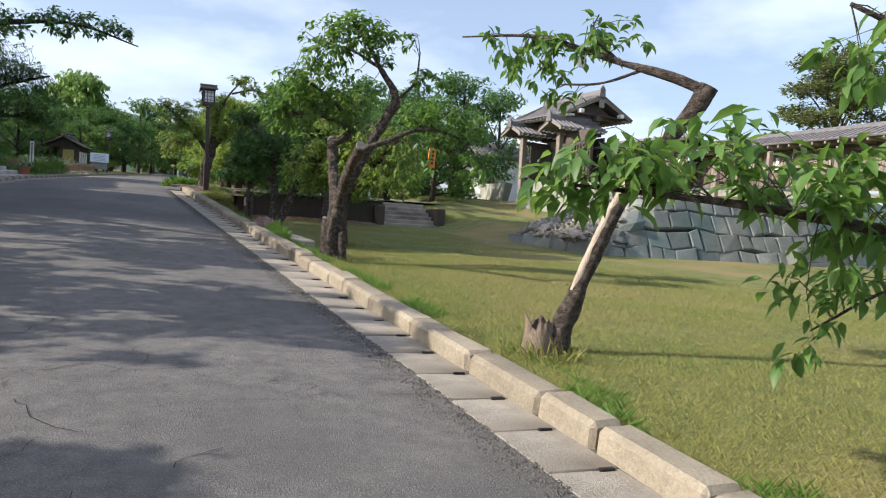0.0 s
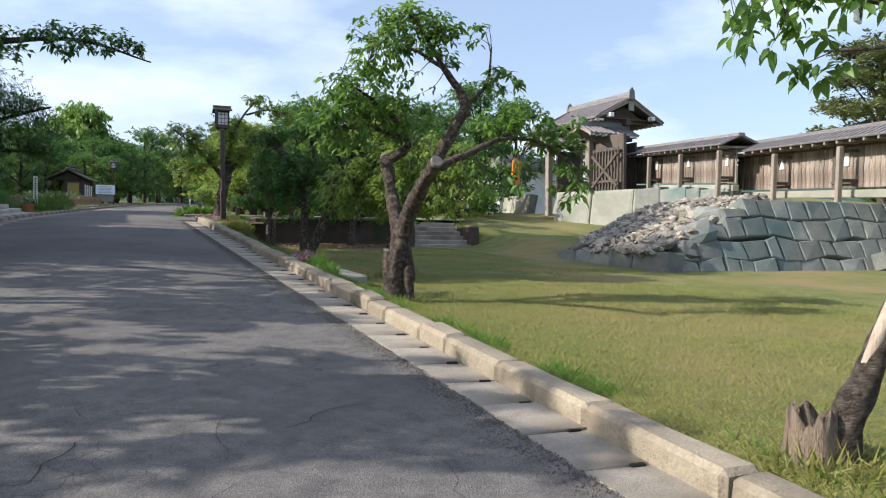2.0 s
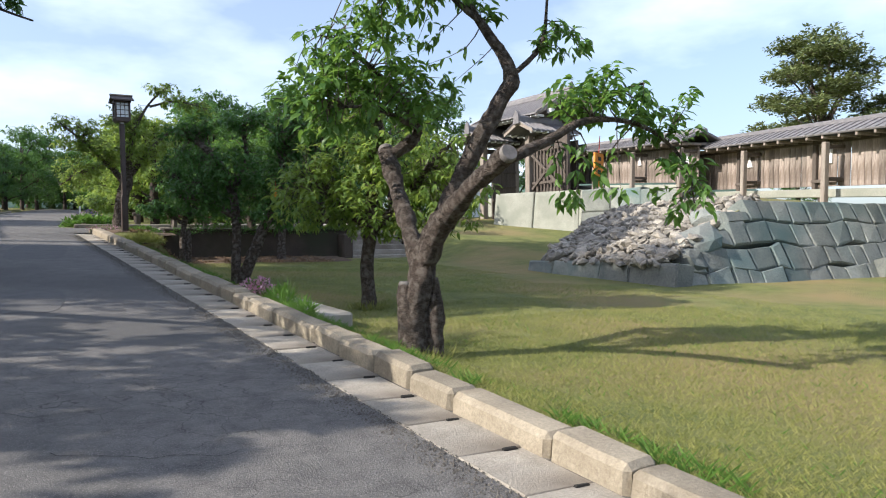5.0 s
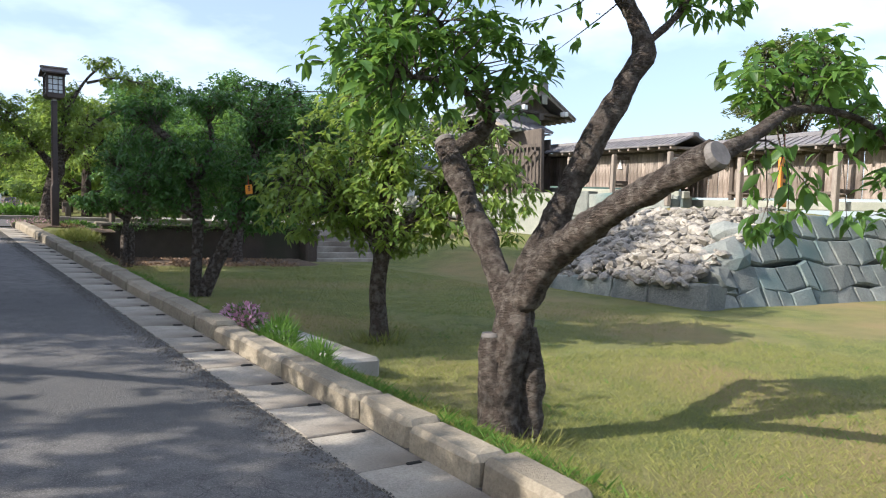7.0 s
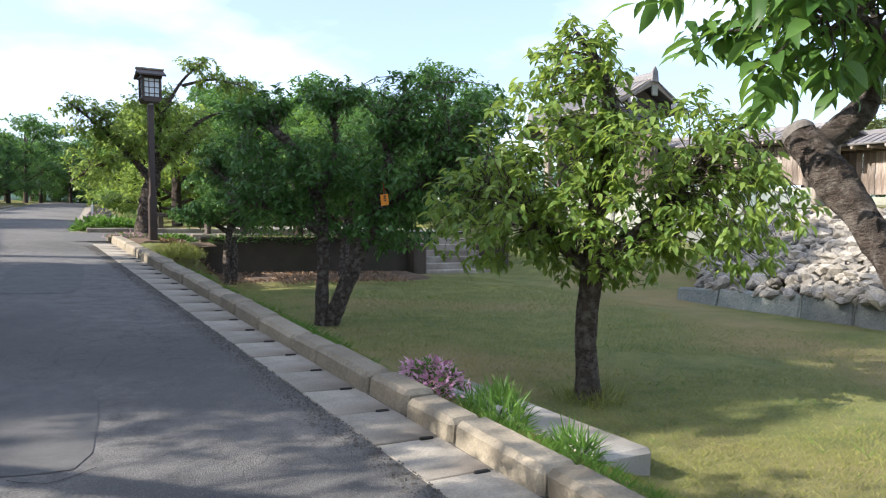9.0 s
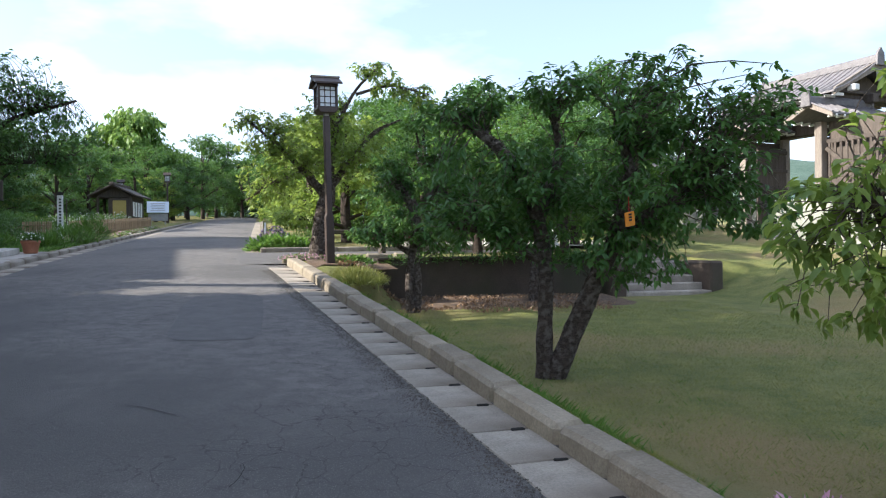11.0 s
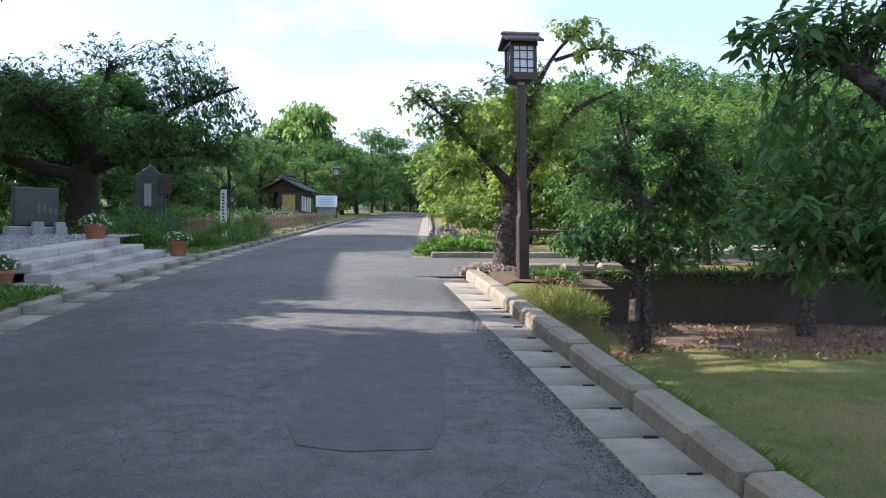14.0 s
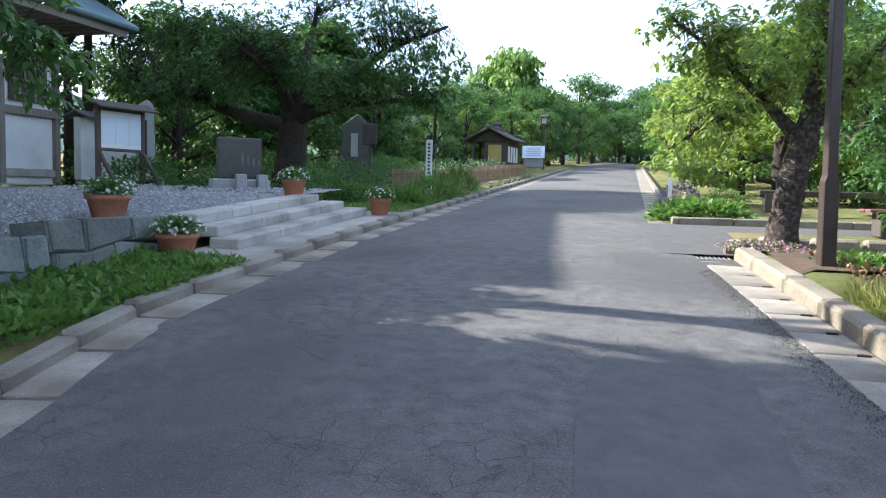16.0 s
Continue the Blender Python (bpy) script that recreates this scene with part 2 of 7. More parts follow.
STEPSTONE = material("pale_step_stone", (0.36, 0.34, 0.31), (0.54, 0.51, 0.47), 2.2, 0.9, 0.5, 40.0, (0.27, 0.25, 0.22), 1.2, piece=0.08)
BLACKSTONE = material("black_granite", (0.02, 0.02, 0.022), (0.05, 0.05, 0.052), 6.0, 0.25, 0.05)
GRANITE = material("grey_granite", (0.26, 0.26, 0.27), (0.42, 0.42, 0.42), 14.0, 0.7, 0.3)
ORANGE = material("orange_board", (0.62, 0.20, 0.015), (0.75, 0.28, 0.03), 3.0, 0.6, 0.1)
RED = material("red_cord", (0.42, 0.03, 0.025), (0.55, 0.05, 0.04), 3.0, 0.7, 0.1)
REDBENCH = material("red_brown_bench", (0.16, 0.045, 0.05), (0.25, 0.08, 0.085), 3.0, 0.6, 0.2)
BAMBOO = material("aged_bamboo", (0.22, 0.15, 0.09), (0.42, 0.31, 0.20), 4.0, 0.7, 0.3, piece=0.2)
YELLOWBOARD = material("yellow_notice_board", (0.34, 0.27, 0.08), (0.46, 0.37, 0.12), 3.0, 0.7, 0.1)
PANELBLUE = material("pale_blue_panel", (0.55, 0.62, 0.70), (0.66, 0.72, 0.78), 3.0, 0.4, 0.05)
INK = material("ink", (0.02, 0.02, 0.02), (0.04, 0.04, 0.04), 3.0, 0.7, 0.0)
COPPERROOF = material("blue_grey_sheet_roof", (0.13, 0.20, 0.23), (0.24, 0.32, 0.35), 2.0, 0.5, 0.2)
# woodland green turned bluish: the distance haze is in the colour
HILL = material("hazed_wooded_hill", (0.050, 0.090, 0.070), (0.095, 0.145, 0.115), 0.03, 1.0, 0.5, 0.2, bump_dist=3.0)


# ---------------- mesh helpers ----------------
def part(name, bm, mat, parent=None, label="", smooth=False):
    me = bpy.data.meshes.new(name)
    bm.to_mesh(me)
    bm.free()
    return link(name, me, mat, parent, label, smooth)


def link(name, me, mat, parent=None, label="", smooth=False):
    if not me.materials:
        me.materials.append(mat)
    if smooth:
        me.polygons.foreach_set("use_smooth", [True] * len(me.polygons))
    ob = new(name, me)
    if parent is not None:
        ob.parent = parent
    if label:
        ob["label"] = label
    return ob


def empty(name, m, label, category, group="", kind=""):
    ob = new(name)
    ob.empty_display_size = 0.2
    ob.matrix_basis = m
    return tagged(ob, label, category, group, kind)


def mesh_from(name, verts, faces):
    me = bpy.data.meshes.new(name)
    me.from_pydata([tuple(v) for v in verts], [], [tuple(f) for f in faces])
    me.update()
    return me


def box(size, at=(0, 0, 0), bevel=0.012, m=None, bm=None):
    """A bevelled box; at is its centre."""
    fresh = bmesh.new()
    bmesh.ops.create_cube(fresh, size=1.0)
    bmesh.ops.scale(fresh, vec=size, verts=fresh.verts)
    if bevel:
        bmesh.ops.bevel(fresh, geom=fresh.edges[:], offset=min(bevel, min(size) * 0.3), segments=1, affect="EDGES")
    bmesh.ops.translate(fresh, vec=at, verts=fresh.verts)
    if m is not None:
        bmesh.ops.transform(fresh, matrix=m, verts=fresh.verts)
    if bm is None:
        return fresh
    me = bpy.data.meshes.new("tmp")
    fresh.to_mesh(me)
    fresh.free()
    bm.from_mesh(me)
    bpy.data.meshes.remove(me)
    return bm


def prism(profile, depth, axis="y", bevel=0.0):
    """A profile of (a, b) pairs in the plane across axis, drawn out along it, centred."""
    bm = bmesh.new()
    rings = []
    for s in (-depth / 2, depth / 2):
        rings.append([bm.verts.new((a, s, b) if axis == "y" else (s, a, b) if axis == "x" else (a, b, s)) for a, b in profile])
    n = len(profile)
    for i in range(n):
        bm.faces.new((rings[0][i], rings[0][(i + 1) % n], rings[1][(i + 1) % n], rings[1][i]))
    bm.faces.new(rings[0][::-1])
    bm.faces.new(rings[1])
    bmesh.ops.recalc_face_normals(bm, faces=bm.faces[:])
    if bevel:
        bmesh.ops.bevel(bm, geom=bm.edges[:], offset=bevel, segments=1, affect="EDGES")
    return bm


def lathe(profile, sides=20, bm=None):
    """A turned shape from (radius, z) pairs."""
    bm = bm or bmesh.new()
    rings = [[bm.verts.new((r * math.cos(2 * math.pi * i / sides), r * math.sin(2 * math.pi * i / sides), z)) for i in range(sides)] for r, z in profile]
    for a, b in zip(rings, rings[1:]):
        for i in range(sides):
            bm.faces.new((a[i], a[(i + 1) % sides], b[(i + 1) % sides], b[i]))
    bm.faces.new(rings[0][::-1])
    bm.faces.new(rings[-1])
    return bm


def smooth_line(pts, step=0.12):
    """Catmull-Rom through points (x, y, z, radius), resampled."""
    p = np.array(pts, float)
    p = np.vstack([2 * p[0] - p[1], p, 2 * p[-1] - p[-2]])
    out = []
    for i in range(1, len(p) - 2):
        n = max(2, int(np.linalg.norm(p[i + 1, :3] - p[i, :3]) / step))
        for k in range(n):
            t = k / n
            out.append(0.5 * (2 * p[i] + (p[i + 1] - p[i - 1]) * t + (2 * p[i - 1] - 5 * p[i] + 4 * p[i + 1] - p[i + 2]) * t * t
                              + (3 * p[i] - p[i - 1] - 3 * p[i + 1] + p[i + 2]) * t ** 3))
    out.append(p[-2])
    return np.array(out)


def tube(line, sides=10, rough=0.0, seed=0.0):
    """Verts and faces of a tapered tube along rows of (x, y, z, radius), with a lumpy skin."""
    verts, faces = [], []
    n = len(line)
    for i, (x, y, z, r) in enumerate(line):
        c = Vector((x, y, z))
        d = Vector(line[min(i + 1, n - 1), :3] - line[max(i - 1, 0), :3]).normalized()
        a = d.cross(Vector((0.31, 0.87, 0.37))).normalized()
        b = d.cross(a)
        for k in range(sides):
            w = 2 * math.pi * k / sides
            s = a * math.cos(w) + b * math.sin(w)
            lump = 1.0
            if rough:
                q = c + s * r
                lump += rough * (noise.noise(q * 3.1 + Vector((seed, 0, 0))) + 0.8 * noise.noise(q * 8.3 + Vector((0, seed, 0))) + 0.8 * noise.noise(Vector((q.x * 24, q.y * 24, q.z * 11))))
            verts.append(c + s * (r * lump))
    for i in range(n - 1):
        for k in range(sides):
            j = (k + 1) % sides
            faces.append((i * sides + k, i * sides + j, (i + 1) * sides + j, (i + 1) * sides + k))
    faces.append(tuple(range(sides))[::-1])
    faces.append(tuple(range((n - 1) * sides, n * sides)))
    return verts, faces


def join_tubes(name, tubes):
    verts, faces = [], []
    for v, f in tubes:
        k = len(verts)
        verts += v
        faces += [tuple(i + k for i in q) for q in f]
    return mesh_from(name, verts, faces)


FINE_LEAF = (np.array([(0, 0, 0), (-.19, .33, .05), (0, .36, -.02), (.19, .33, .05), (-.16, .66, -.02), (0, .70, -.08), (.16, .66, -.02), (0, 1.0, -.24)]),
             [(0, 2, 1), (0, 3, 2), (1, 2, 5, 4), (2, 3, 6, 5), (4, 5, 7), (5, 6, 7)])
PLAIN_LEAF = (np.array([(0, 0, 0), (-.22, .45, .05), (.22, .45, .05), (0, 1.0, -.16)]), [(0, 2, 1), (1, 2, 3)])
BLADE = (np.array([(-.06, 0, 0), (.06, 0, 0), (0, 1.0, 0.3)]), [(0, 1, 2)])


def leaf_mesh(name, at, way, up, size, shape):
    """One mesh of many leaves: rows of place, way of growth, up side and length."""
    tv, tf = shape
    at, way, up, size = (np.asarray(a, float) for a in (at, way, up, size))
    way = way / np.linalg.norm(way, axis=1, keepdims=True)
    side = np.cross(way, up)
    side /= np.linalg.norm(side, axis=1, keepdims=True) + 1e-9
    nrm = np.cross(side, way)
    v = (at[:, None, :] + size[:, None, None] * (tv[None, :, 0:1] * side[:, None, :] + tv[None, :, 1:2] * way[:, None, :] + tv[None, :, 2:3] * nrm[:, None, :])).reshape(-1, 3)
    n, k = len(at), len(tv)
    loops, starts = [], []
    base = np.arange(n)[:, None] * k
    per = sum(len(f) for f in tf)
    block = np.concatenate([np.array(f) for f in tf])
    loops = (base + block[None, :]).ravel()
    offs = np.cumsum([0] + [len(f) for f in tf[:-1]])
    starts = (np.arange(n)[:, None] * per + offs[None, :]).ravel()
    me = bpy.data.meshes.new(name)
    me.vertices.add(len(v))
    me.vertices.foreach_set("co", v.ravel())
    me.loops.add(len(loops))
    me.loops.foreach_set("vertex_index", loops.astype(np.int32))
    me.polygons.add(len(starts))
    me.polygons.foreach_set("loop_start", starts.astype(np.int32))
    me.update(calc_edges=True)
    me.validate()
    return me


def tree(name, base, limbs, pads, leaf=0.11, whorl=7, leaf_mat=None, bark=None, label="", seed=1, fine=True, twig=0.010,
         droop=0.55, group="", category="tree", sides=12, rough=0.14, fineness=0.12):
    """limbs: polylines of (x, y, z, radius) from the base's own place, the first the trunk. pads: (centre, radii, number of
    twigs); each twig springs from the nearest limb and ends in a whorl of drooping leaves."""
    rng = np.random.default_rng(seed)
    root = empty(name, pose(*base), label, category, group)
    lines = [smooth_line(q, fineness) for q in limbs]
    for i, ln in enumerate(lines):
        v, f = tube(ln, sides if i == 0 else max(6, sides - 3), rough, seed + i)
        link("trunk" if i == 0 else "limb", mesh_from("wood", v, f), bark or BARK, root, smooth=True)
    wood = np.vstack([ln if i else ln[len(ln) // 2:] for i, ln in enumerate(lines)])
    tubes, at, way, up, size = [], [], [], [], []
    for centre, radii, count in pads:
        for _ in range(count):
            d = rng.normal(size=3)
            d *= rng.uniform(0.25, 1.0) ** 0.5 / np.linalg.norm(d)
            tip = np.array(centre) + d * np.array(radii)
            dist = np.linalg.norm(wood[:, :3] - tip, axis=1)
            near = wood[np.argsort(dist)[rng.integers(0, max(1, min(6, len(wood))))]]
            start = near[:3]
            gap = tip - start
            length = np.linalg.norm(gap)
            bend = start + gap * 0.5 + rng.normal(size=3) * 0.12 * length + (0, 0, 0.10 * length)
            r = min(near[3], max(twig * 0.7, twig * length * 0.8))
            line = smooth_line([(*start, r), (*bend, r * 0.65), (*tip, r * 0.3)], step=max(0.15, length / 5))
            tubes.append(tube(line, 4 if r < 0.012 else 5))
            grow = tip - bend
            grow /= np.linalg.norm(grow) + 1e-9
            for where, number in ((1.0, whorl), (0.78, whorl // 2), (0.55, whorl // 3)):
                spot = line[min(len(line) - 1, int(where * (len(line) - 1))), :3]
                turn = rng.uniform(0, 6.28)
                for k in range(number):
                    w = turn + 6.283 * k / max(1, number) + rng.normal() * 0.3
                    out = np.array((math.cos(w), math.sin(w), 0.0)) + 0.6 * grow * rng.uniform(0, 1.4)
                    out[2] += rng.normal() * 0.28 - droop * rng.uniform(0.3, 1.3)
                    at.append(spot + rng.normal(size=3) * leaf * 0.25)
                    way.append(out)
                    up.append((rng.normal() * 0.35, rng.normal() * 0.35, 1.0))
                    size.append(leaf * rng.uniform(0.6, 1.2))
    if tubes:
        tagged(link("branchwork", join_tubes("branchwork", tubes), bark or BARK, root), kind="stuff")
    if at:
        link("crown", leaf_mesh("leaves", at, way, up, size, FINE_LEAF if fine else PLAIN_LEAF), leaf_mat or LEAF, root)
    return root


def bush(name, base, radii, count, leaf, mat, label, category="bush", seed=1, group="", flat=0.0, shape=PLAIN_LEAF, flowers=None):
    """A rounded mass of small leaves on hidden stems, set on the ground."""
    rng = np.random.default_rng(seed)
    root = empty(name, pose(*base), label, category, group)
    d = rng.normal(size=(count, 3))
    d /= np.linalg.norm(d, axis=1, keepdims=True)
    d[:, 2] = np.abs(d[:, 2])
    lump = 1 + 0.22 * np.array([noise.noise(Vector(q) * 2.3 + Vector((seed, 0, 0))) for q in d])
    p = d * (rng.uniform(0.35, 1.0, (count, 1)) ** 0.45) * np.array(radii) * lump[:, None]
    way = d + rng.normal(size=(count, 3)) * 0.6
    link("leaves", leaf_mesh("leaves", p, way, rng.normal(size=(count, 3)) * 0.4 + (0, 0, 1), leaf * rng.uniform(0.6, 1.3, count), shape), mat, root)
    stems = [tube(np.array([(0, 0, -0.03, 0.012), (*(q * 0.5), 0.008), (*(q * 0.85), 0.003)]), 4) for q in p[:14]]
    link("stem_work", join_tubes("stem_work", stems), DARKBARK, root)
    if flowers:
        fm, fn, fs = flowers
        k = rng.choice(count, fn)
        link("blossoms", leaf_mesh("blossoms", p[k] * 1.04, d[k] + rng.normal(size=(fn, 3)) * 0.7, rng.normal(size=(fn, 3)) * 0.5 + (0, 0, 1), fs * rng.uniform(0.7, 1.2, fn), shape), fm, root)
    return root


# ---------------- ground ----------------
def step01(a, b, v):
    t = min(1.0, max(0.0, (v - a) / (b - a)))
    return t * t * (3 - 2 * t)


def road_z(y):
    """The road climbs eight in a hundred, then less."""
    if y < 28:
        return 0.08 * max(y, -25)
    return 2.24 + 0.08 * 4 * (1 - (1 - min(1, (y - 28) / 4)) ** 2) / 2 * 0.3 + 0.055 * (min(y, 120) - 28)


def edge_right(y):
    """The road's edge at the gutter."""
    if y < 30.6:
        return 2.15 - 0.1115 * y
    return -1.262 - 0.44 * step01(30.6, 32.2, y) - 0.002 * (y - 30.6)


def edge_left(y):
    return -6.15 + 0.9 * step01(26, 21, y) - 0.004 * max(0, y - 30)


def lawn_z(x, y):
    low = 0.59 + 0.0415 * (max(y, -25) - 6)
    low += 0.075 * max(0, min(y, 40) - 22) * step01(8.5, 11.5, x)
    return low


def ground_z(x, y):
    xr, xl = edge_right(min(y, 31)) + 0.70, edge_left(y)
    base = road_z(y)
    if x > xr + 0.02 and y < 34:
        off = 1.0 * step01(27.6, 28.6, y)
        bank = step01(xr - 0.10 + off, xr + 1.0 + off, x)
        lawn = base + 0.10 + (lawn_z(x, y) - base - 0.10) * bank
        late = 1.6 * step01(6.6, 6.95, x) * (1 - step01(9.05, 9.4, x))
        up = step01(29.9 + late, 30.3 + late, y) * (1 - step01(9.0, 12.5, x))
        return lawn + (base + 0.02 - lawn) * up
    if x > 9.0 and y < 60:
        return lawn_z(x, y) + (base + 0.02 - lawn_z(x, y)) * max(step01(45, 60, y), 1 - step01(9.0, 12.5, x))
    if x < xl - 0.3:
        return base + 0.10
    return base - 0.06


def grid_sheet(xs, ys, height):
    verts = [(x, y, height(x, y)) for y in ys for x in xs]
    w = len(xs)
    faces = [(j * w + i, j * w + i + 1, (j + 1) * w + i + 1, (j + 1) * w + i) for j in range(len(ys) - 1) for i in range(w - 1)]
    return verts, faces


def far_ground(x, y):
    return ground_z(x, y) + (0.03 * noise.noise(Vector((x * 0.5, y * 0.5, 0))) if x > 3.2 and y < 29.5 else 0)


gx = [-600, -250, -120, -60, -30, -20, -14, -10, -8, -7] + [-6.4 + 0.35 * i for i in range(22)] + [1.3 + 0.3 * i for i in range(40)] + [13.3, 14, 15, 17, 20, 24, 30, 40, 60, 120, 250, 600]
gy = [-600, -200, -80, -30, -12, -6, -3] + [-1.5 + 0.75 * i for i in range(41)] + [29.6, 29.9, 30.1, 30.3, 31, 33, 36, 40, 45, 52, 60, 75, 95, 120, 180, 300, 700]
ground = link("ground", mesh_from("ground", *grid_sheet(gx, gy, far_ground)), LAWN, smooth=True)
tagged(ground, "short dry-patched green lawn sloping up beside the road", "lawn", kind="structure")

ry = [-25 + 1.0 * i for i in range(150)]
verts, faces = [], []
for y in ry:
    a, b = edge_left(y), edge_right(y)
    for k in range(9):
        u = k / 8
        verts.append((a + (b - a) * u, y, road_z(y) + 0.05 * (1 - (2 * u - 1) ** 2)))
faces = [(j * 9 + i, j * 9 + i + 1, (j + 1) * 9 + i + 1, (j + 1) * 9 + i) for j in range(len(ry) - 1) for i in range(8)]
road = link("road", mesh_from("road", verts, faces), ASPHALT, smooth=True)
tagged(road, "worn grey asphalt park road with cracks", "road", kind="structure")


# ---------------- kerb and gutter ----------------
def stone_mesh(name, size, seed, bevel=0.025, jitter=0.012, hump=0.0):
    """A worn block: bevelled, corners out of true, its base at z = 0 and its length along y."""
    rng = random.Random(seed)
    bm = bmesh.new()
    bmesh.ops.create_cube(bm, size=1.0)
    for v in bm.verts:
        v.co = Vector((v.co.x * size[0], v.co.y * size[1], (v.co.z + 0.5) * size[2]))
        v.co += Vector((rng.uniform(-jitter, jitter), rng.uniform(-jitter, jitter), rng.uniform(-jitter, jitter) if v.co.z > 0.01 else 0))
    if hump:
        bmesh.ops.subdivide_edges(bm, edges=bm.edges[:], cuts=1, use_grid_fill=True)
        for v in bm.verts:
            v.co += Vector((rng.uniform(-1, 1), rng.uniform(-1, 1), rng.uniform(-1, 1))) * hump
    bmesh.ops.bevel(bm, geom=bm.edges[:], offset=bevel, segments=1, affect="EDGES")
    me = bpy.data.meshes.new(name)
    bm.to_mesh(me)
    bm.free()
    return me


def along_edge(y, off, lift, jig=0.0):
    """A pose on the right-hand road edge, turned with the line and the slope."""
    return pose(edge_right(y) + off, y, road_z(y) + lift, math.degrees(math.atan(0.08)), jig, math.degrees(math.atan(0.1115)))


def grate_thing(m):
    root = empty("drain_grate", m, "rusty steel drain grate set in the gutter", "grate")
    part("frame", box((0.62, 0.05, 0.05), (0, -0.28, 0.02)), METAL, root)
    part("frame", box((0.62, 0.05, 0.05), (0, 0.28, 0.02)), METAL, root)
    for i in range(11):
        part("bar", box((0.025, 0.52, 0.04), (-0.28 + 0.056 * i, 0, 0.02), 0.004), METAL, root)
    return root


def kerbs():
    root = empty("kerb_line", pose(0, 0, 0), "weathered sandstone kerb of single blocks along the lawn", "kerb", kind="structure")
    flat = empty("gutter_line", pose(0, 0, 0), "flat pale gutter slabs between asphalt and kerb", "gutter", kind="structure")
    lengths = (0.61, 0.61, 0.66, 0.90, 1.02, 1.20, 0.62)
    tops = [stone_mesh("kerb_stone", (0.25, q - 0.012, 0.40), s, 0.034, 0.012, 0.007) for s, q in enumerate(lengths)]
    slabs = [stone_mesh("gutter_slab", (0.45, 0.612, 0.10), 20 + s, 0.008, 0.004) for s in range(6)]
    for me in tops:
        me.materials.append(KERB)
    for me in slabs:
        me.materials.append(GUTTER)
    rng = random.Random(4)
    y = -6.0
    while y < 30.0:
        k = rng.randrange(7)
        ob = link("kerb_stone", tops[k], KERB, root)
        y += lengths[k] / 2
        ob.matrix_basis = along_edge(y, 0.585 + rng.uniform(-0.012, 0.012), -0.255 + rng.uniform(-0.012, 0.012), rng.uniform(-1.5, 1.5))
        y += lengths[k] / 2
    y = -6.0
    while y < 29.4:
        ob = link("gutter_slab", slabs[rng.randrange(6)], GUTTER, flat)
        ob.matrix_basis = along_edge(y, 0.228, -0.099 + rng.uniform(-0.005, 0.005), rng.uniform(-0.6, 0.6) + 1.0)
        y += 0.615
    # bed under slabs and the rounded end by the side path
    bed_v, bed_f = [], []
    for i in range(75):
        q = -7 + 0.5 * i
        for off, dz in ((-0.25, -0.03), (0.0, -0.014), (0.52, -0.014)):
            bed_v.append((edge_right(min(q, 30.5)) + off, q, road_z(q) + dz))
    bed_f = [(j * 3 + i, j * 3 + i + 1, (j + 1) * 3 + i + 1, (j + 1) * 3 + i) for j in range(74) for i in range(2)]
    link("gutter_bed", mesh_from("gutter_bed", bed_v, bed_f), GRIT, flat)
    slot = [stone_mesh("dark_slot", (0.10, 0.032, 0.03), 40 + s, 0.008, 0.006) for s in range(2)]
    for me in slot:
        me.materials.append(CRACK)
    for k in range(58):
        y = -5.7 + 0.615 * k
        if y < 29.2:
            ob = link("drain_slot", slot[k % 2], CRACK, flat)
            ob.matrix_basis = along_edge(y, 0.36, -0.022)
    for k, (x, y, turn) in enumerate(((-0.66, 30.62, -8), (-0.42, 31.12, -42), (0.12, 31.42, -76), (0.80, 31.50, -90), (1.5, 31.50, -90), (2.2, 31.5, -90))):
        ob = link("kerb_stone", tops[k % 3], KERB, root)
        ob.matrix_basis = pose(x, y, road_z(y) - 0.27, 0, 0, turn)
    grate_thing(along_edge(30.05, 0.16, -0.055))
    return root


kerbs()


# ---------------- walls of the castle ground ----------------
def face_stone(parent, mat, a, b, depth, seed, name="stone", bulge=0.03, bevel=0.022):
    """A rough block whose outer face has the lower corners a[0], a[1] and the upper b[0], b[1]; it runs depth metres back."""
    rng = random.Random(seed)
    a, b = [Vector(q) for q in a], [Vector(q) for q in b]
    back = (a[1] - a[0]).cross(b[0] - a[0]).normalized() * -depth
    mid = (a[0] + a[1] + b[0] + b[1]) / 4
    bm = bmesh.new()
    ring = [bm.verts.new(mid + (q - mid) * 0.985 + Vector((rng.uniform(-.02, .02), rng.uniform(-.02, .02), rng.uniform(-.015, .015)))) for q in (a[0], a[1], b[1], b[0])]
    rear = [bm.verts.new(q + back) for q in (a[0], a[1], b[1], b[0])]
    front = [bm.verts.new(mid + (q.co - mid) * rng.uniform(0.80, 0.90) - back.normalized() * bulge * rng.uniform(0.5, 1.4)) for q in ring]
    bm.faces.new(front)
    for i in range(4):
        j = (i + 1) % 4
        bm.faces.new((ring[i], ring[j], front[j], front[i]))
        bm.faces.new((rear[i], rear[j], ring[j], ring[i]))
    bm.faces.new(rear[::-1])
    edges = [e for e in bm.edges if all(v in ring for v in e.verts)]
    bmesh.ops.bevel(bm, geom=edges, offset=bevel, segments=2, affect="EDGES")
    bmesh.ops.recalc_face_normals(bm, faces=bm.faces[:])
    return part(name, bm, mat, parent, smooth=False)


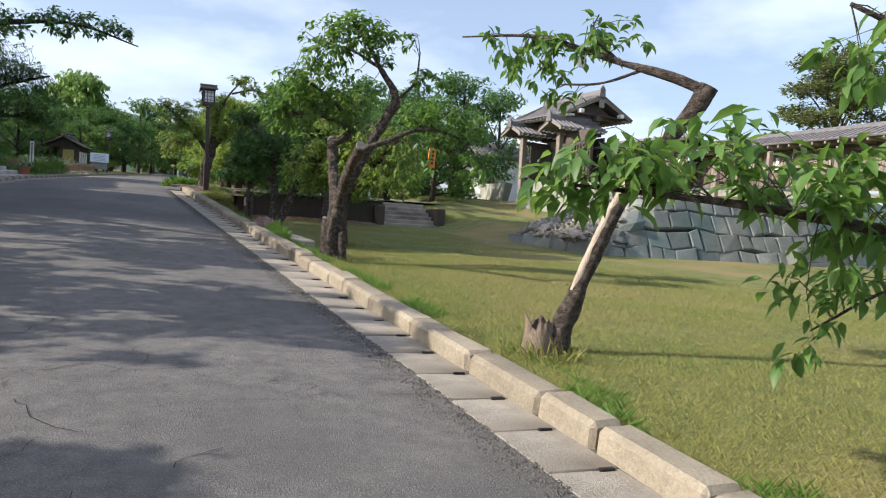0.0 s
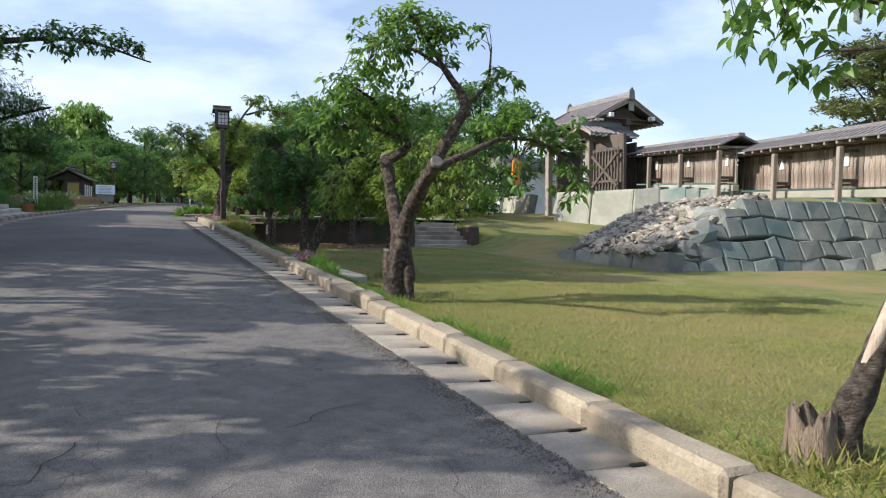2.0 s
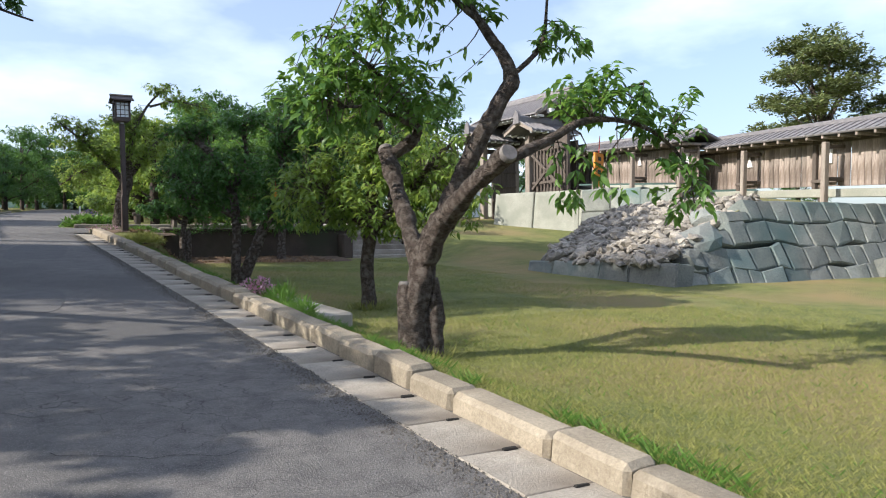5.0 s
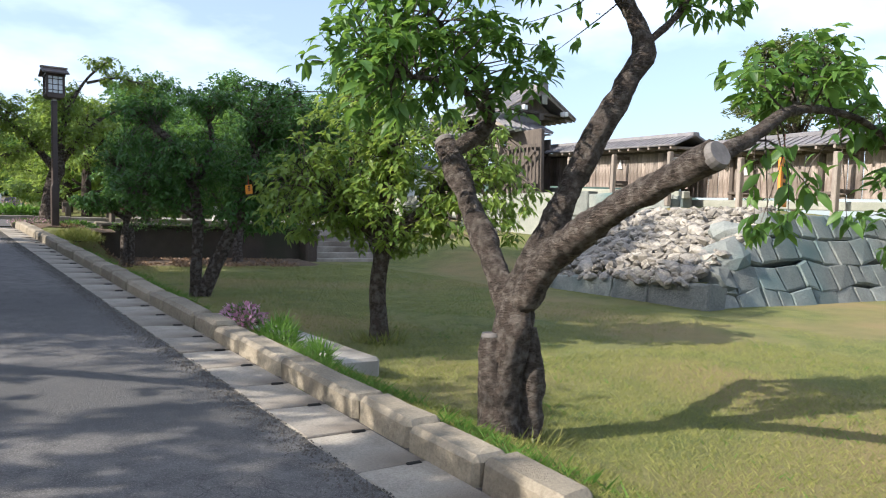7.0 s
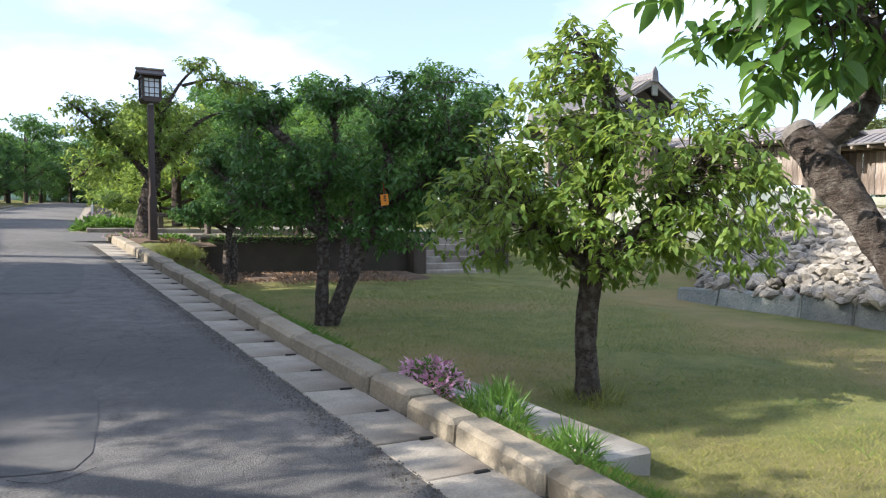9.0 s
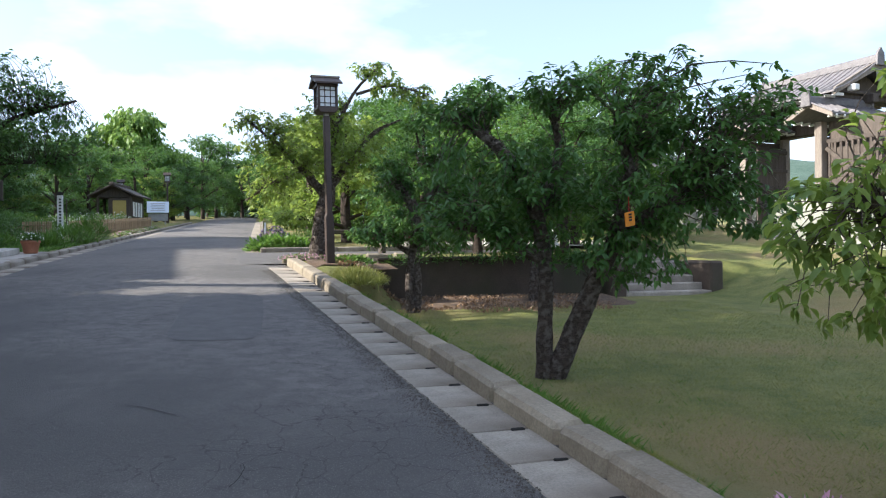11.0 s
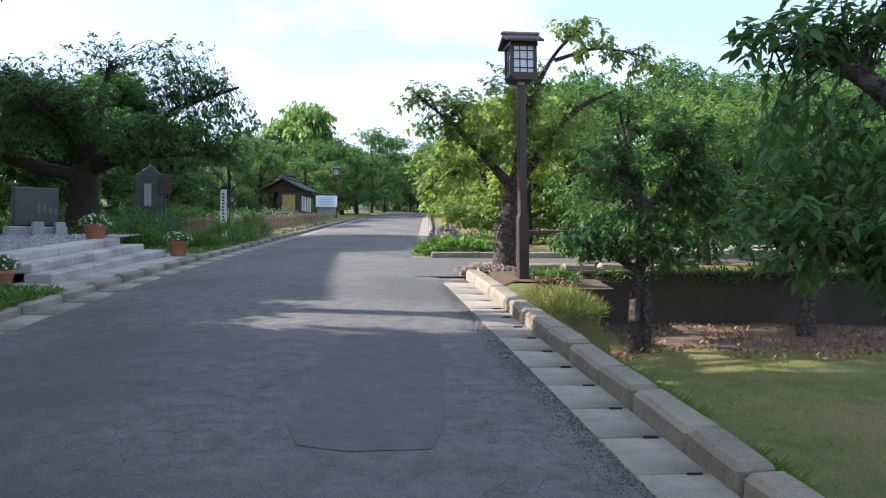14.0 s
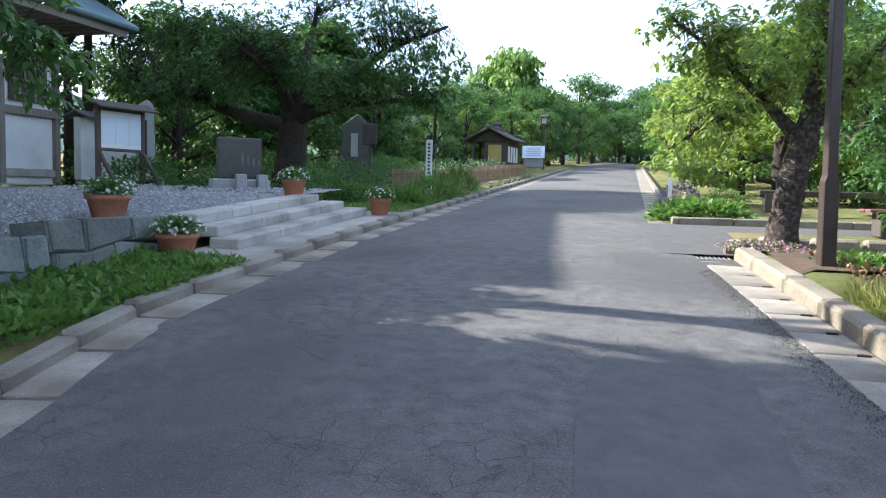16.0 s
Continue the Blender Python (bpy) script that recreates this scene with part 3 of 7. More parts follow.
def masonry(root, mat, p0, p1, z0, ztop, rows, batter, seed, width=0.62, jig=0.08):
    """Courses of uneven blocks on a battered face from p0 to p1 in plan, up to the height ztop(u)."""
    rng = random.Random(seed)
    p0, p1 = Vector((*p0, 0)), Vector((*p1, 0))
    run = (p1 - p0)
    n = run.normalized()
    inward = Vector((-n.y, n.x, 0))
    high = max(ztop(k / 20) for k in range(21)) - z0
    length = run.length

    def at(u, z):
        return p0 + n * u + inward * (z * batter) + Vector((0, 0, z0 + z))

    lines = []
    for r in range(rows + 1):
        lines.append([high * r / rows + (rng.uniform(-jig, jig) if 0 < r < rows else 0) for _ in range(60)])
    for r in range(rows):
        u, cuts = 0.0, [0.0]
        while u < length:
            u += width * rng.uniform(0.65, 1.4)
            cuts.append(min(u, length))
        for c0, c1 in zip(cuts, cuts[1:]):
            if c1 - c0 < 0.12:
                continue
            k0, k1 = int(c0 / length * 58), int(c1 / length * 58)
            lo0, lo1, hi0, hi1 = lines[r][k0], lines[r][k1], lines[r + 1][k0], lines[r + 1][k1]
            lim = ztop((c0 + c1) / 2 / length) - z0
            if (lo0 + lo1) / 2 > lim - 0.12:
                continue
            hi0, hi1 = min(hi0, lim + 0.05), min(hi1, lim + 0.05)
            lean = rng.uniform(-0.06, 0.06)
            face_stone(root, mat, (at(c0, lo0), at(c1, lo1)), (at(c0 + lean * (r < rows - 1), hi0), at(c1 + lean * (r < rows - 1), hi1)), 0.45, rng.random())


def castle_wall():
    root = empty("stone_rampart", pose(0, 0, 0), "old green-grey dry-stone rampart wall with a collapsed end", "stone wall", kind="structure")
    masonry(root, ASHLAR, (9.75, 17.62), (19.6, 17.82), 0.86, lambda u: 1.42 + min(1.50, max(0.0, (u * 9.85 - 0.7) * 0.62)), 4, 0.5, 3, 0.56, 0.09)
    masonry(root, ASHLAR, (9.30, 22.6), (9.70, 17.56), 0.86, lambda u: 1.55, 1, 0.22, 8, 1.25)
    masonry(root, ASHLAR, (16.25, 17.30), (30.0, 17.6), 0.75, lambda u: 1.62, 2, 0.3, 9, 1.5, 0.03)
    # wall that carries the long fence, pale towards the gate; darker stone colour paints the shaded stretch
    low = empty("fence_footing", pose(0, 0, 0), "pale cut-stone footing wall under the board fence", "stone wall", kind="structure")
    masonry(low, PALESTONE, (19.0, 43.4), (19.45, 35.6), 2.7, lambda u: 4.55, 1, 0.22, 12, 2.6, 0.0)
    masonry(low, ASHLAR, (19.5, 35.4), (17.75, 26.2), 2.4, lambda u: 4.42 - 0.80 * u, 2, 0.1, 13, 1.3, 0.05)
    masonry(low, PALESTONE, (15.5, 35.7), (17.8, 32.2), 2.25, lambda u: 4.25, 1, 0.20, 16, 2.1, 0.0)
    masonry(low, ASHLAR, (17.8, 32.2), (18.1, 26.0), 2.3, lambda u: 4.22 - 0.45 * u, 2, 0.05, 17, 1.3, 0.05)
    masonry(low, PALESTONE, (16.6, 45.5), (16.6, 41.5), 2.9, lambda u: 4.55, 1, 0.22, 14, 2.1, 0.0)
    # earth behind the walls
    v = [(9.9, 22.4, 1.40), (9.95, 18.0, 1.40), (11.1, 18.3, 1.75), (12.9, 18.8, 2.82), (16.4, 18.85, 2.88), (30, 17.9, 1.60),
         (13.2, 26.0, 2.35), (15.0, 23.0, 3.0), (17.9, 26.2, 3.45), (18.3, 20.3, 3.0), (30.0, 26.0, 3.3), (19.6, 18.85, 2.88), (20.5, 36, 4.3), (30, 36, 4.4)]
    f = [(0, 1, 2), (0, 2, 7), (0, 7, 6), (2, 3, 7), (3, 4, 9), (3, 9, 7), (7, 9, 8), (7, 8, 6), (4, 11, 9), (11, 5, 10), (11, 10, 9), (9, 10, 8), (8, 10, 13), (8, 13, 12)]
    fill = link("bank", mesh_from("bank", v, f), LAWN)
    wedge = link("grass_wedge", mesh_from("grass_wedge", [(17.0, 17.62, 1.58), (30, 17.9, 1.58), (30, 18.4, 2.5), (18.2, 18.25, 2.2)], [(0, 1, 2, 3)]), GRASS_LUSH)
    tagged(wedge, "tuft of green grass on the lower wall", "grass", kind="structure")
    tagged(fill, "grassed earth bank behind the rampart stones", "bank", kind="structure")


castle_wall()


def rubble_pile():
    root = empty("rubble_pile", pose(0, 0, 0), "heap of pale broken stones spilled over the collapsed rampart", "rubble")
    rng = random.Random(11)
    shapes = []
    for s in range(9):
        bm = bmesh.new()
        bmesh.ops.create_icosphere(bm, subdivisions=1, radius=0.5)
        for v in bm.verts:
            v.co = Vector((v.co.x * 1.25, v.co.y * 0.85, v.co.z * 0.52)) * (1 + rng.uniform(-0.15, 0.15))
        me = bpy.data.meshes.new("rubble_stone")
        bm.to_mesh(me)
        bm.free()
        me.materials.append(RUBBLE)
        shapes.append(me)

    def surface(x, y):
        """Height of the heap; None off it."""
        west = 9.55 + 0.02 * (22.4 - y)
        if not (17.9 < y < 25.5) or x < west + max(0, y - 22.2) * 1.15:
            return None
        top = 1.50 + (x - west) * 0.36 - max(0, y - 22) * 0.10
        south = 18.1 + max(0, (x - 10.6)) * 0.42
        if y < south or x > 14.6 + 0.1 * (y - 20):
            return None
        return min(top, 2.98)

    spots, filler = [], []
    while len(spots) < 2100:
        x, y = rng.uniform(9.5, 15.2), rng.uniform(17.9, 25.5)
        z = surface(x, y)
        if z is not None:
            spots.append((x, y, z))
    verts, faces = [], []
    for i, (x, y, z) in enumerate(spots):
        s = rng.choice((0.14, 0.17, 0.21, 0.27, 0.34)) * rng.uniform(0.8, 1.25)
        m = pose(x, y, z + rng.uniform(-0.03, 0.10), rng.uniform(-40, 40), rng.uniform(-40, 40), rng.uniform(0, 360)) @ Matrix.Diagonal((s, s, s, 1))
        me = shapes[i % 9]
        if i < 300:
            ob = link("rubble_stone", me, RUBBLE, root)
            ob.matrix_basis = m
        else:
            k = len(verts)
            verts += [m @ v.co for v in me.vertices]
            faces += [tuple(q + k for q in p.vertices) for p in me.polygons]
    rest = link("small_rubble", mesh_from("small_rubble", verts, faces), RUBBLE_FILL, root)
    tagged(rest, kind="stuff")
    for x, y, z, s, r in ((11.3, 18.55, 1.95, 1.0, 20), (10.7, 18.35, 1.62, 0.8, 80), (12.2, 18.9, 2.35, 0.9, 140)):
        bm = bmesh.new()
        bmesh.ops.create_icosphere(bm, subdivisions=2, radius=0.5)
        for v in bm.verts:
            v.co = Vector((v.co.x * 1.5, v.co.y, v.co.z * 0.7)) * s * (1 + 0.35 * noise.noise(v.co * 3 + Vector((x, y, 0))))
        ob = part("boulder", bm, ASHLAR, root)
        ob.matrix_basis = pose(x, y, z, 10, -15, r)


rubble_pile()


# ---------------- board fence ----------------
def tile_roof(root, length, half, rise, z, mat=ROOF, pitch=0.28, thick=0.06, axis="y", rows=False, name="roof_slope", curve=0.0):
    """Two slopes of round ridged tiles along an axis, centred at the origin at eave height z. Every tile column is raised."""
    for side in (-1, 1):
        bm = bmesh.new()
        n = 6
        for k in range(n):
            u0, u1 = k / n, (k + 1) / n

            def pt(u, up):
                d = half * (1 - u)
                return d, z + rise * (u ** (1 + curve)) + up
            (d0, z0), (d1, z1) = pt(u0, 0), pt(u1, 0)
            quad = [(side * d0, -length / 2, z0), (side * d0, length / 2, z0), (side * d1, length / 2, z1), (side * d1, -length / 2, z1)]
            lo = [bm.verts.new(q) for q in quad]
            hi = [bm.verts.new((q[0], q[1], q[2] + thick)) for q in quad]
            for i in range(4):
                j = (i + 1) % 4
                bm.faces.new((lo[i], lo[j], hi[j], hi[i]))
            bm.faces.new(lo[::-1])
            bm.faces.new(hi)
        cols = max(2, int(length / pitch))
        for c in range(cols + 1):
            y = -length / 2 + length * c / cols
            ring = []
            for k in range(n + 1):
                d, zz = half * (1 - k / n), z + rise * ((k / n) ** (1 + curve)) + thick
                ring.append([bm.verts.new((side * d, y + 0.055 * math.cos(w), zz + 0.05 * math.sin(w))) for w in (0, 0.8, 1.57, 2.34, 3.14)])
            for a, b in zip(ring, ring[1:]):
                for i in range(4):
                    bm.faces.new((a[i], a[i + 1], b[i + 1], b[i]))
            bm.faces.new(ring[0])
        bmesh.ops.recalc_face_normals(bm, faces=bm.faces[:])
        part(name, bm, mat, root)
    part("ridge", prism([(-0.14, z + rise), (0.14, z + rise), (0.12, z + rise + 0.2), (0.05, z + rise + 0.29), (-0.05, z + rise + 0.29), (-0.12, z + rise + 0.2)], length + 0.1, "y", 0.01), mat, root)
    for e in (-1, 1):
        part("ridge_end_tile", prism([(-0.2, z + rise - 0.12), (0.2, z + rise - 0.12), (0.16, z + rise + 0.32), (0.0, z + rise + 0.52), (-0.16, z + rise + 0.32)], 0.1, "y", 0.015), mat, root).matrix_basis = pose(0, e * (length / 2 + 0.06), 0)


def board_fence(p0, p1, z0, z1, label):
    """Fence of upright boards between posts, a white sill under them and a plank roof on top, following the slope."""
    a, b = Vector((*p0, z0)), Vector((*p1, z1))
    length = (b - a).length
    yaw = math.degrees(math.atan2(-(b - a).x, (b - a).y))
    tilt = math.degrees(math.asin((b - a).z / length))
    root = empty("board_fence", Matrix.Translation((a + b) / 2) @ pose(0, 0, 0, tilt, 0, yaw), label, "fence", "castle board fences")
    rng = random.Random(int(length * 10))
    part("sill", box((0.26, length, 0.24), (0, 0, 0.12), 0.02), PALESTONE, root, "pale sill under the boards")
    n = int(length / 0.24)
    shapes = [box((0.03, length / n - 0.012, 1.22), (0, 0, 0), 0.006) for _ in range(1)]
    me = bpy.data.meshes.new("board")
    shapes[0].to_mesh(me)
    me.materials.append(BOARDS)
    for i in range(n):
        ob = link("board", me, BOARDS, root)
        ob.matrix_basis = pose(rng.uniform(-0.012, 0.012), -length / 2 + length * (i + 0.5) / n, 0.92, 0, 0, rng.uniform(-1, 1))
    part("top_rail", box((0.14, length, 0.12), (0, 0, 1.58), 0.01), DARKTIMBER, root)
    k = max(2, round(length / 4.0))
    for i in range(k + 1):
        y = -length / 2 + 0.15 + (length - 0.3) * i / k
        part("post", box((0.16, 0.16, 1.75), (-0.62, y, 0.62), 0.02), TIMBER, root)
        part("stay", box((0.62, 0.09, 0.10), (-0.31, y, 1.38), 0.01), DARKTIMBER, root)
        part("stay", box((0.62, 0.09, 0.10), (-0.31, y, 0.50), 0.01), DARKTIMBER, root)
        part("stud", box((0.12, 0.15, 1.5), (-0.05, y + 1.05, 0.75), 0.015), DARKTIMBER, root)
        part("rail", box((0.08, 1.15, 0.09), (-0.10, y + 0.55, 0.46), 0.01), DARKTIMBER, root)
        if i < k:
            part("loophole", prism([(-0.14, -0.15), (0.14, -0.15), (0.0, 0.19)] if i % 2 else [(-0.1, -0.2), (0.1, -0.2), (0.1, 0.2), (-0.1, 0.2)], 0.05, "x", 0.01), WHITEPAINT, root, "white loophole shutter").matrix_basis = pose(-0.05, y + 0.5, 1.15)
    for side in (-1, 1):
        part("roof_slope", box((0.86, length + 0.5, 0.06), (side * 0.42, 0, 0), 0.01), ROOF, root).matrix_basis = pose(0, 0, 2.04, 0, side * 24, 0)
        c = int(length / 0.3)
        for i in range(c + 1):
            part("batten", box((0.86, 0.035, 0.03), (side * 0.42, -length / 2 - 0.2 + (length + 0.4) * i / c, 0.04), 0.0), ROOF, root).matrix_basis = pose(0, 0, 2.04, 0, side * 24, 0)
    m = int(length / 0.6)
    for i in range(m + 1):
        part("rafter_end", box((1.5, 0.08, 0.09), (0, -length / 2 + length * i / m, 1.62), 0.01), TIMBER, root)
    part("ridge", prism([(-0.15, 2.0), (0.15, 2.0), (0.12, 2.14), (-0.12, 2.14)], length + 0.55, "y", 0.02), ROOF, root)
    return root


FENCE_FAR = board_fence((18.25, 25.9), (20.25, 36.2), 3.72, 4.50, "weathered grey-brown board fence with plank roof and white sill")
FENCE_NEAR = board_fence((16.55, 13.0), (19.35, 27.2), 2.75, 3.55, "weathered board fence with plank roof above the stone rampart")


# ---------------- gate ----------------
def castle_gate():
    root = empty("castle_gate", pose(19.0, 37.6, 3.0, 0, 0, 9.8), "old timber castle gate with grey tiled roofs and open doors", "gate")
    for y in (-1.7, 1.7):
        part("main_post", box((0.42, 0.42, 4.6), (0, y, 2.3), 0.03), TIMBER, root)
        part("rear_post", box((0.30, 0.30, 3.9), (-1.9, y, 1.95), 0.025), TIMBER, root)
        part("tie_beam", box((1.9, 0.16, 0.22), (-0.95, y, 3.55), 0.015), DARKTIMBER, root)
        part("tie_beam", box((1.9, 0.12, 0.18), (-0.95, y, 1.6), 0.015), DARKTIMBER, root)
    part("lintel", box((0.5, 4.7, 0.5), (0, 0, 4.05), 0.03), DARKTIMBER, root)
    part("purlin", box((0.3, 4.7, 0.3), (0, 0, 4.75), 0.02), DARKTIMBER, root)
    part("side_panel", box((0.08, 1.0, 3.7), (0, -2.4, 1.85), 0.01), DARKTIMBER, root)
    part("side_panel", box((0.08, 1.0, 3.7), (0, 2.4, 1.85), 0.01), DARKTIMBER, root)
    # open door leaves, swung inwards
    for y in (-1.45, 1.45):
        leaf = part("door", box((1.5, 0.09, 3.4), (-0.85, y, 1.75), 0.01), DARKTIMBER, root, "dark plank door leaf standing open")
        for k in range(5):
            part("door_rail", box((1.5, 0.07, 0.12), (-0.85, y - 0.07, 0.4 + 0.72 * k), 0.01), DARKTIMBER, leaf)
    # lattice panel with a cross brace beside the gate
    lat = part("lattice", box((0.06, 1.9, 0.14), (-1.9, -2.9, 3.2), 0.01), DARKTIMBER, root)
    for k in range(9):
        part("lattice_bar", box((0.05, 0.09, 2.9), (-1.9, -2.05 - 0.22 * k, 1.75), 0.01), DARKTIMBER, lat)
    part("lattice_rail", box((0.07, 1.9, 0.12), (-1.93, -2.9, 1.7), 0.01), DARKTIMBER, lat)
    for s in (-1, 1):
        part("brace", box((0.06, 2.4, 0.14), (0, 0, 0), 0.01), DARKTIMBER, lat).matrix_basis = pose(-1.98, -2.9, 2.2, s * 40, 0, 0)
    part("wing_wall", box((0.2, 2.1, 4.0), (-1.6, -2.9, 1.9), 0.02), DARKTIMBER, root)
    part("roof_frame", box((3.6, 4.2, 0.12), (0, 0, 4.95), 0.02), DARKTIMBER, root)
    tile_roof(root, 4.9, 2.15, 1.15, 4.80, curve=0.25)
    for e in (-1, 1):
        part("gable_board", prism([(-2.1, 4.72), (-2.1, 4.95), (0, 6.05), (2.1, 4.95), (2.1, 4.72), (0, 5.72)], 0.09, "y", 0.01), TIMBER, root).matrix_basis = pose(0, e * 2.42, 0)
        part("gable_wall", prism([(-1.6, 4.75), (0, 5.6), (1.6, 4.75)], 0.06, "y", 0.0), DARKTIMBER, root).matrix_basis = pose(0, e * 1.9, 0)
        part("gable_pendant", box((0.34, 0.08, 0.42), (0, e * 2.5, 5.48), 0.1), PALESTONE, root, "carved pale gable pendant")
        for s in (-1, 1):
            part("purlin_end", box((0.24, 0.3, 0.2), (s * 1.3, e * 2.5, 4.98), 0.02), WHITEPAINT, root, "white-painted purlin end")
    for side in (-1, 1):
        for k in range(15):
            part("rafter", box((0.5, 0.09, 0.1), (side * 1.8, -2.3 + 0.33 * k, 4.76), 0.01), WHITEPAINT if side < 0 else TIMBER, root)
    for y in (-1.9, 1.8):
        small = new("wing_roof")
        small.parent = root
        small.matrix_basis = pose(-1.3, y, 3.95, 0, 0, 90)
        tile_roof(small, 2.9, 1.0, 0.5, 0.0)
        part("gable_board", prism([(-0.98, -0.1), (-0.98, 0.06), (0, 0.56), (0.98, 0.06), (0.98, -0.1), (0, 0.36)], 0.07, "y", 0.01), TIMBER, small).matrix_basis = pose(0, 1.42, 0)
        for k in range(8):
            for s in (-1, 1):
                part("rafter", box((0.35, 0.08, 0.08), (s * 0.85, -1.3 + 0.37 * k, -0.03), 0.01), WHITEPAINT, small)
    return root


castle_gate()


# ---------------- trees along the lawn ----------------
tree("cherry_tree", (2.10, 12.62, 0.80), [
    [(-0.05, 0, -0.1, 0.20), (-0.05, 0, 0.12, 0.16), (-0.03, 0, 0.45, 0.135), (0.02, -0.03, 0.8, 0.125), (0.08, -0.06, 1.12, 0.115), (0.30, -0.14, 1.60, 0.098), (0.52, -0.2, 2.05, 0.09), (0.74, -0.3, 2.5, 0.078), (0.87, -0.35, 2.74, 0.078), (0.82, -0.3, 2.98, 0.06), (0.62, -0.22, 3.3, 0.045), (0.4, -0.12, 3.7, 0.03), (0.15, 0.0, 4.1, 0.014)],
    [(0.06, -0.08, 1.02, 0.10), (0.09, -0.35, 1.30, 0.098), (0.09, -0.8, 1.55, 0.088), (0.08, -1.25, 1.72, 0.08), (0.07, -1.66, 1.85, 0.076)],
    [(0.1, -1.5, 1.80, 0.05), (0.5, -1.5, 1.98, 0.042), (1.0, -1.45, 2.2, 0.032), (1.5, -1.55, 2.15, 0.02), (1.9, -1.6, 1.85, 0.012), (2.0, -1.6, 1.5, 0.006)],
    [(0.02, -0.02, 0.94, 0.095), (0.03, 0.32, 1.40, 0.088), (0.05, 0.7, 1.85, 0.086), (0.07, 0.97, 2.17, 0.092)],
    [(0.05, 0.92, 2.10, 0.06), (0.30, 0.85, 2.28, 0.072), (0.36, 0.8, 2.45, 0.055), (0.1, 0.7, 2.75, 0.036), (-0.4, 0.5, 3.05, 0.02), (-0.8, 0.4, 3.2, 0.01)],
    [(0.12, -0.06, -0.12, 0.13), (0.14, -0.08, 0.2, 0.10), (0.15, -0.08, 0.55, 0.085), (0.14, -0.08, 0.84, 0.055)],
    [(-0.09, 0.0, 0.15, 0.10), (-0.10, 0.02, 0.5, 0.092), (-0.105, 0.02, 0.78, 0.075)],
    [(0.62, -0.22, 3.3, 0.03), (0.1, -0.4, 3.5, 0.02), (-0.4, -0.3, 3.6, 0.01)],
    [(0.87, -0.35, 2.78, 0.03), (1.15, -0.45, 3.1, 0.022), (1.2, -0.5, 3.6, 0.01)],
    [(1.0, -1.45, 2.2, 0.025), (1.3, -1.2, 2.45, 0.02), (1.7, -1.3, 2.6, 0.01)],
    [(0.36, 0.8, 2.42, 0.03), (-0.3, 0.3, 2.5, 0.02), (-0.9, 0.1, 2.45, 0.01)],
], [((-0.75, 0.3, 2.6), (0.6, 0.6, 0.45), 60), ((-0.35, 0.4, 3.05), (0.75, 0.7, 0.35), 56), ((0.15, 0.0, 3.95), (0.7, 0.6, 0.32), 46), ((-0.35, -0.2, 3.5), (0.5, 0.5, 0.3), 26), ((0.75, -0.3, 3.65), (0.5, 0.5, 0.38), 24), ((0.2, 0.5, 2.65), (0.5, 0.5, 0.3), 22),
    ((1.2, -1.35, 2.42), (0.5, 0.45, 0.25), 26), ((1.75, -1.5, 2.3), (0.4, 0.4, 0.3), 18), ((1.9, -1.6, 1.65), (0.3, 0.35, 0.3), 12), ((1.0, -1.4, 1.65), (0.35, 0.35, 0.2), 7), ((1.35, -0.55, 3.1), (0.35, 0.35, 0.2), 10)],
    leaf=0.125, whorl=9, label="old leaning cherry tree with forked trunk and sawn limbs", seed=5, sides=22, fineness=0.05, rough=0.24, group="cherry trees on the lawn", leaf_mat=LEAF)

stump_tree = tree("cherry_tree", (2.78, 5.62, 0.52), [
    [(0, -0.03, -0.1, 0.15), (0.02, -0.06, 0.15, 0.115), (0.07, -0.12, 0.36, 0.085), (0.20, -0.22, 0.80, 0.062), (0.35, -0.33, 1.25, 0.056), (0.55, -0.50, 1.66, 0.058), (0.75, -0.66, 2.0, 0.068), (0.83, -0.72, 2.18, 0.066)],
    [(0.82, -0.71, 2.15, 0.045), (0.58, -0.53, 2.27, 0.035), (0.30, -0.3, 2.38, 0.028), (0.01, -0.08, 2.51, 0.022), (-0.3, 0.12, 2.6, 0.014), (-0.8, 0.36, 2.58, 0.006)],
    [(0.30, -0.3, 2.38, 0.016), (0.15, -0.1, 2.62, 0.012), (0.25, 0.0, 2.82, 0.006)],
    [(0.45, -0.4, 2.32, 0.014), (0.2, -0.2, 2.22, 0.010), (-0.1, -0.05, 2.2, 0.006)],
], [((-0.35, 0.15, 2.5), (0.45, 0.35, 0.25), 16), ((0.1, 0.0, 2.6), (0.4, 0.3, 0.22), 12), ((0.35, -0.1, 2.55), (0.3, 0.3, 0.25), 6), ((-0.05, 0.1, 2.2), (0.25, 0.2, 0.12), 4)],
    leaf=0.12, whorl=6, label="slender leaning cherry tree growing from a broken stump", seed=8, group="cherry trees on the lawn", twig=0.006, sides=20, rough=0.22, fineness=0.05)


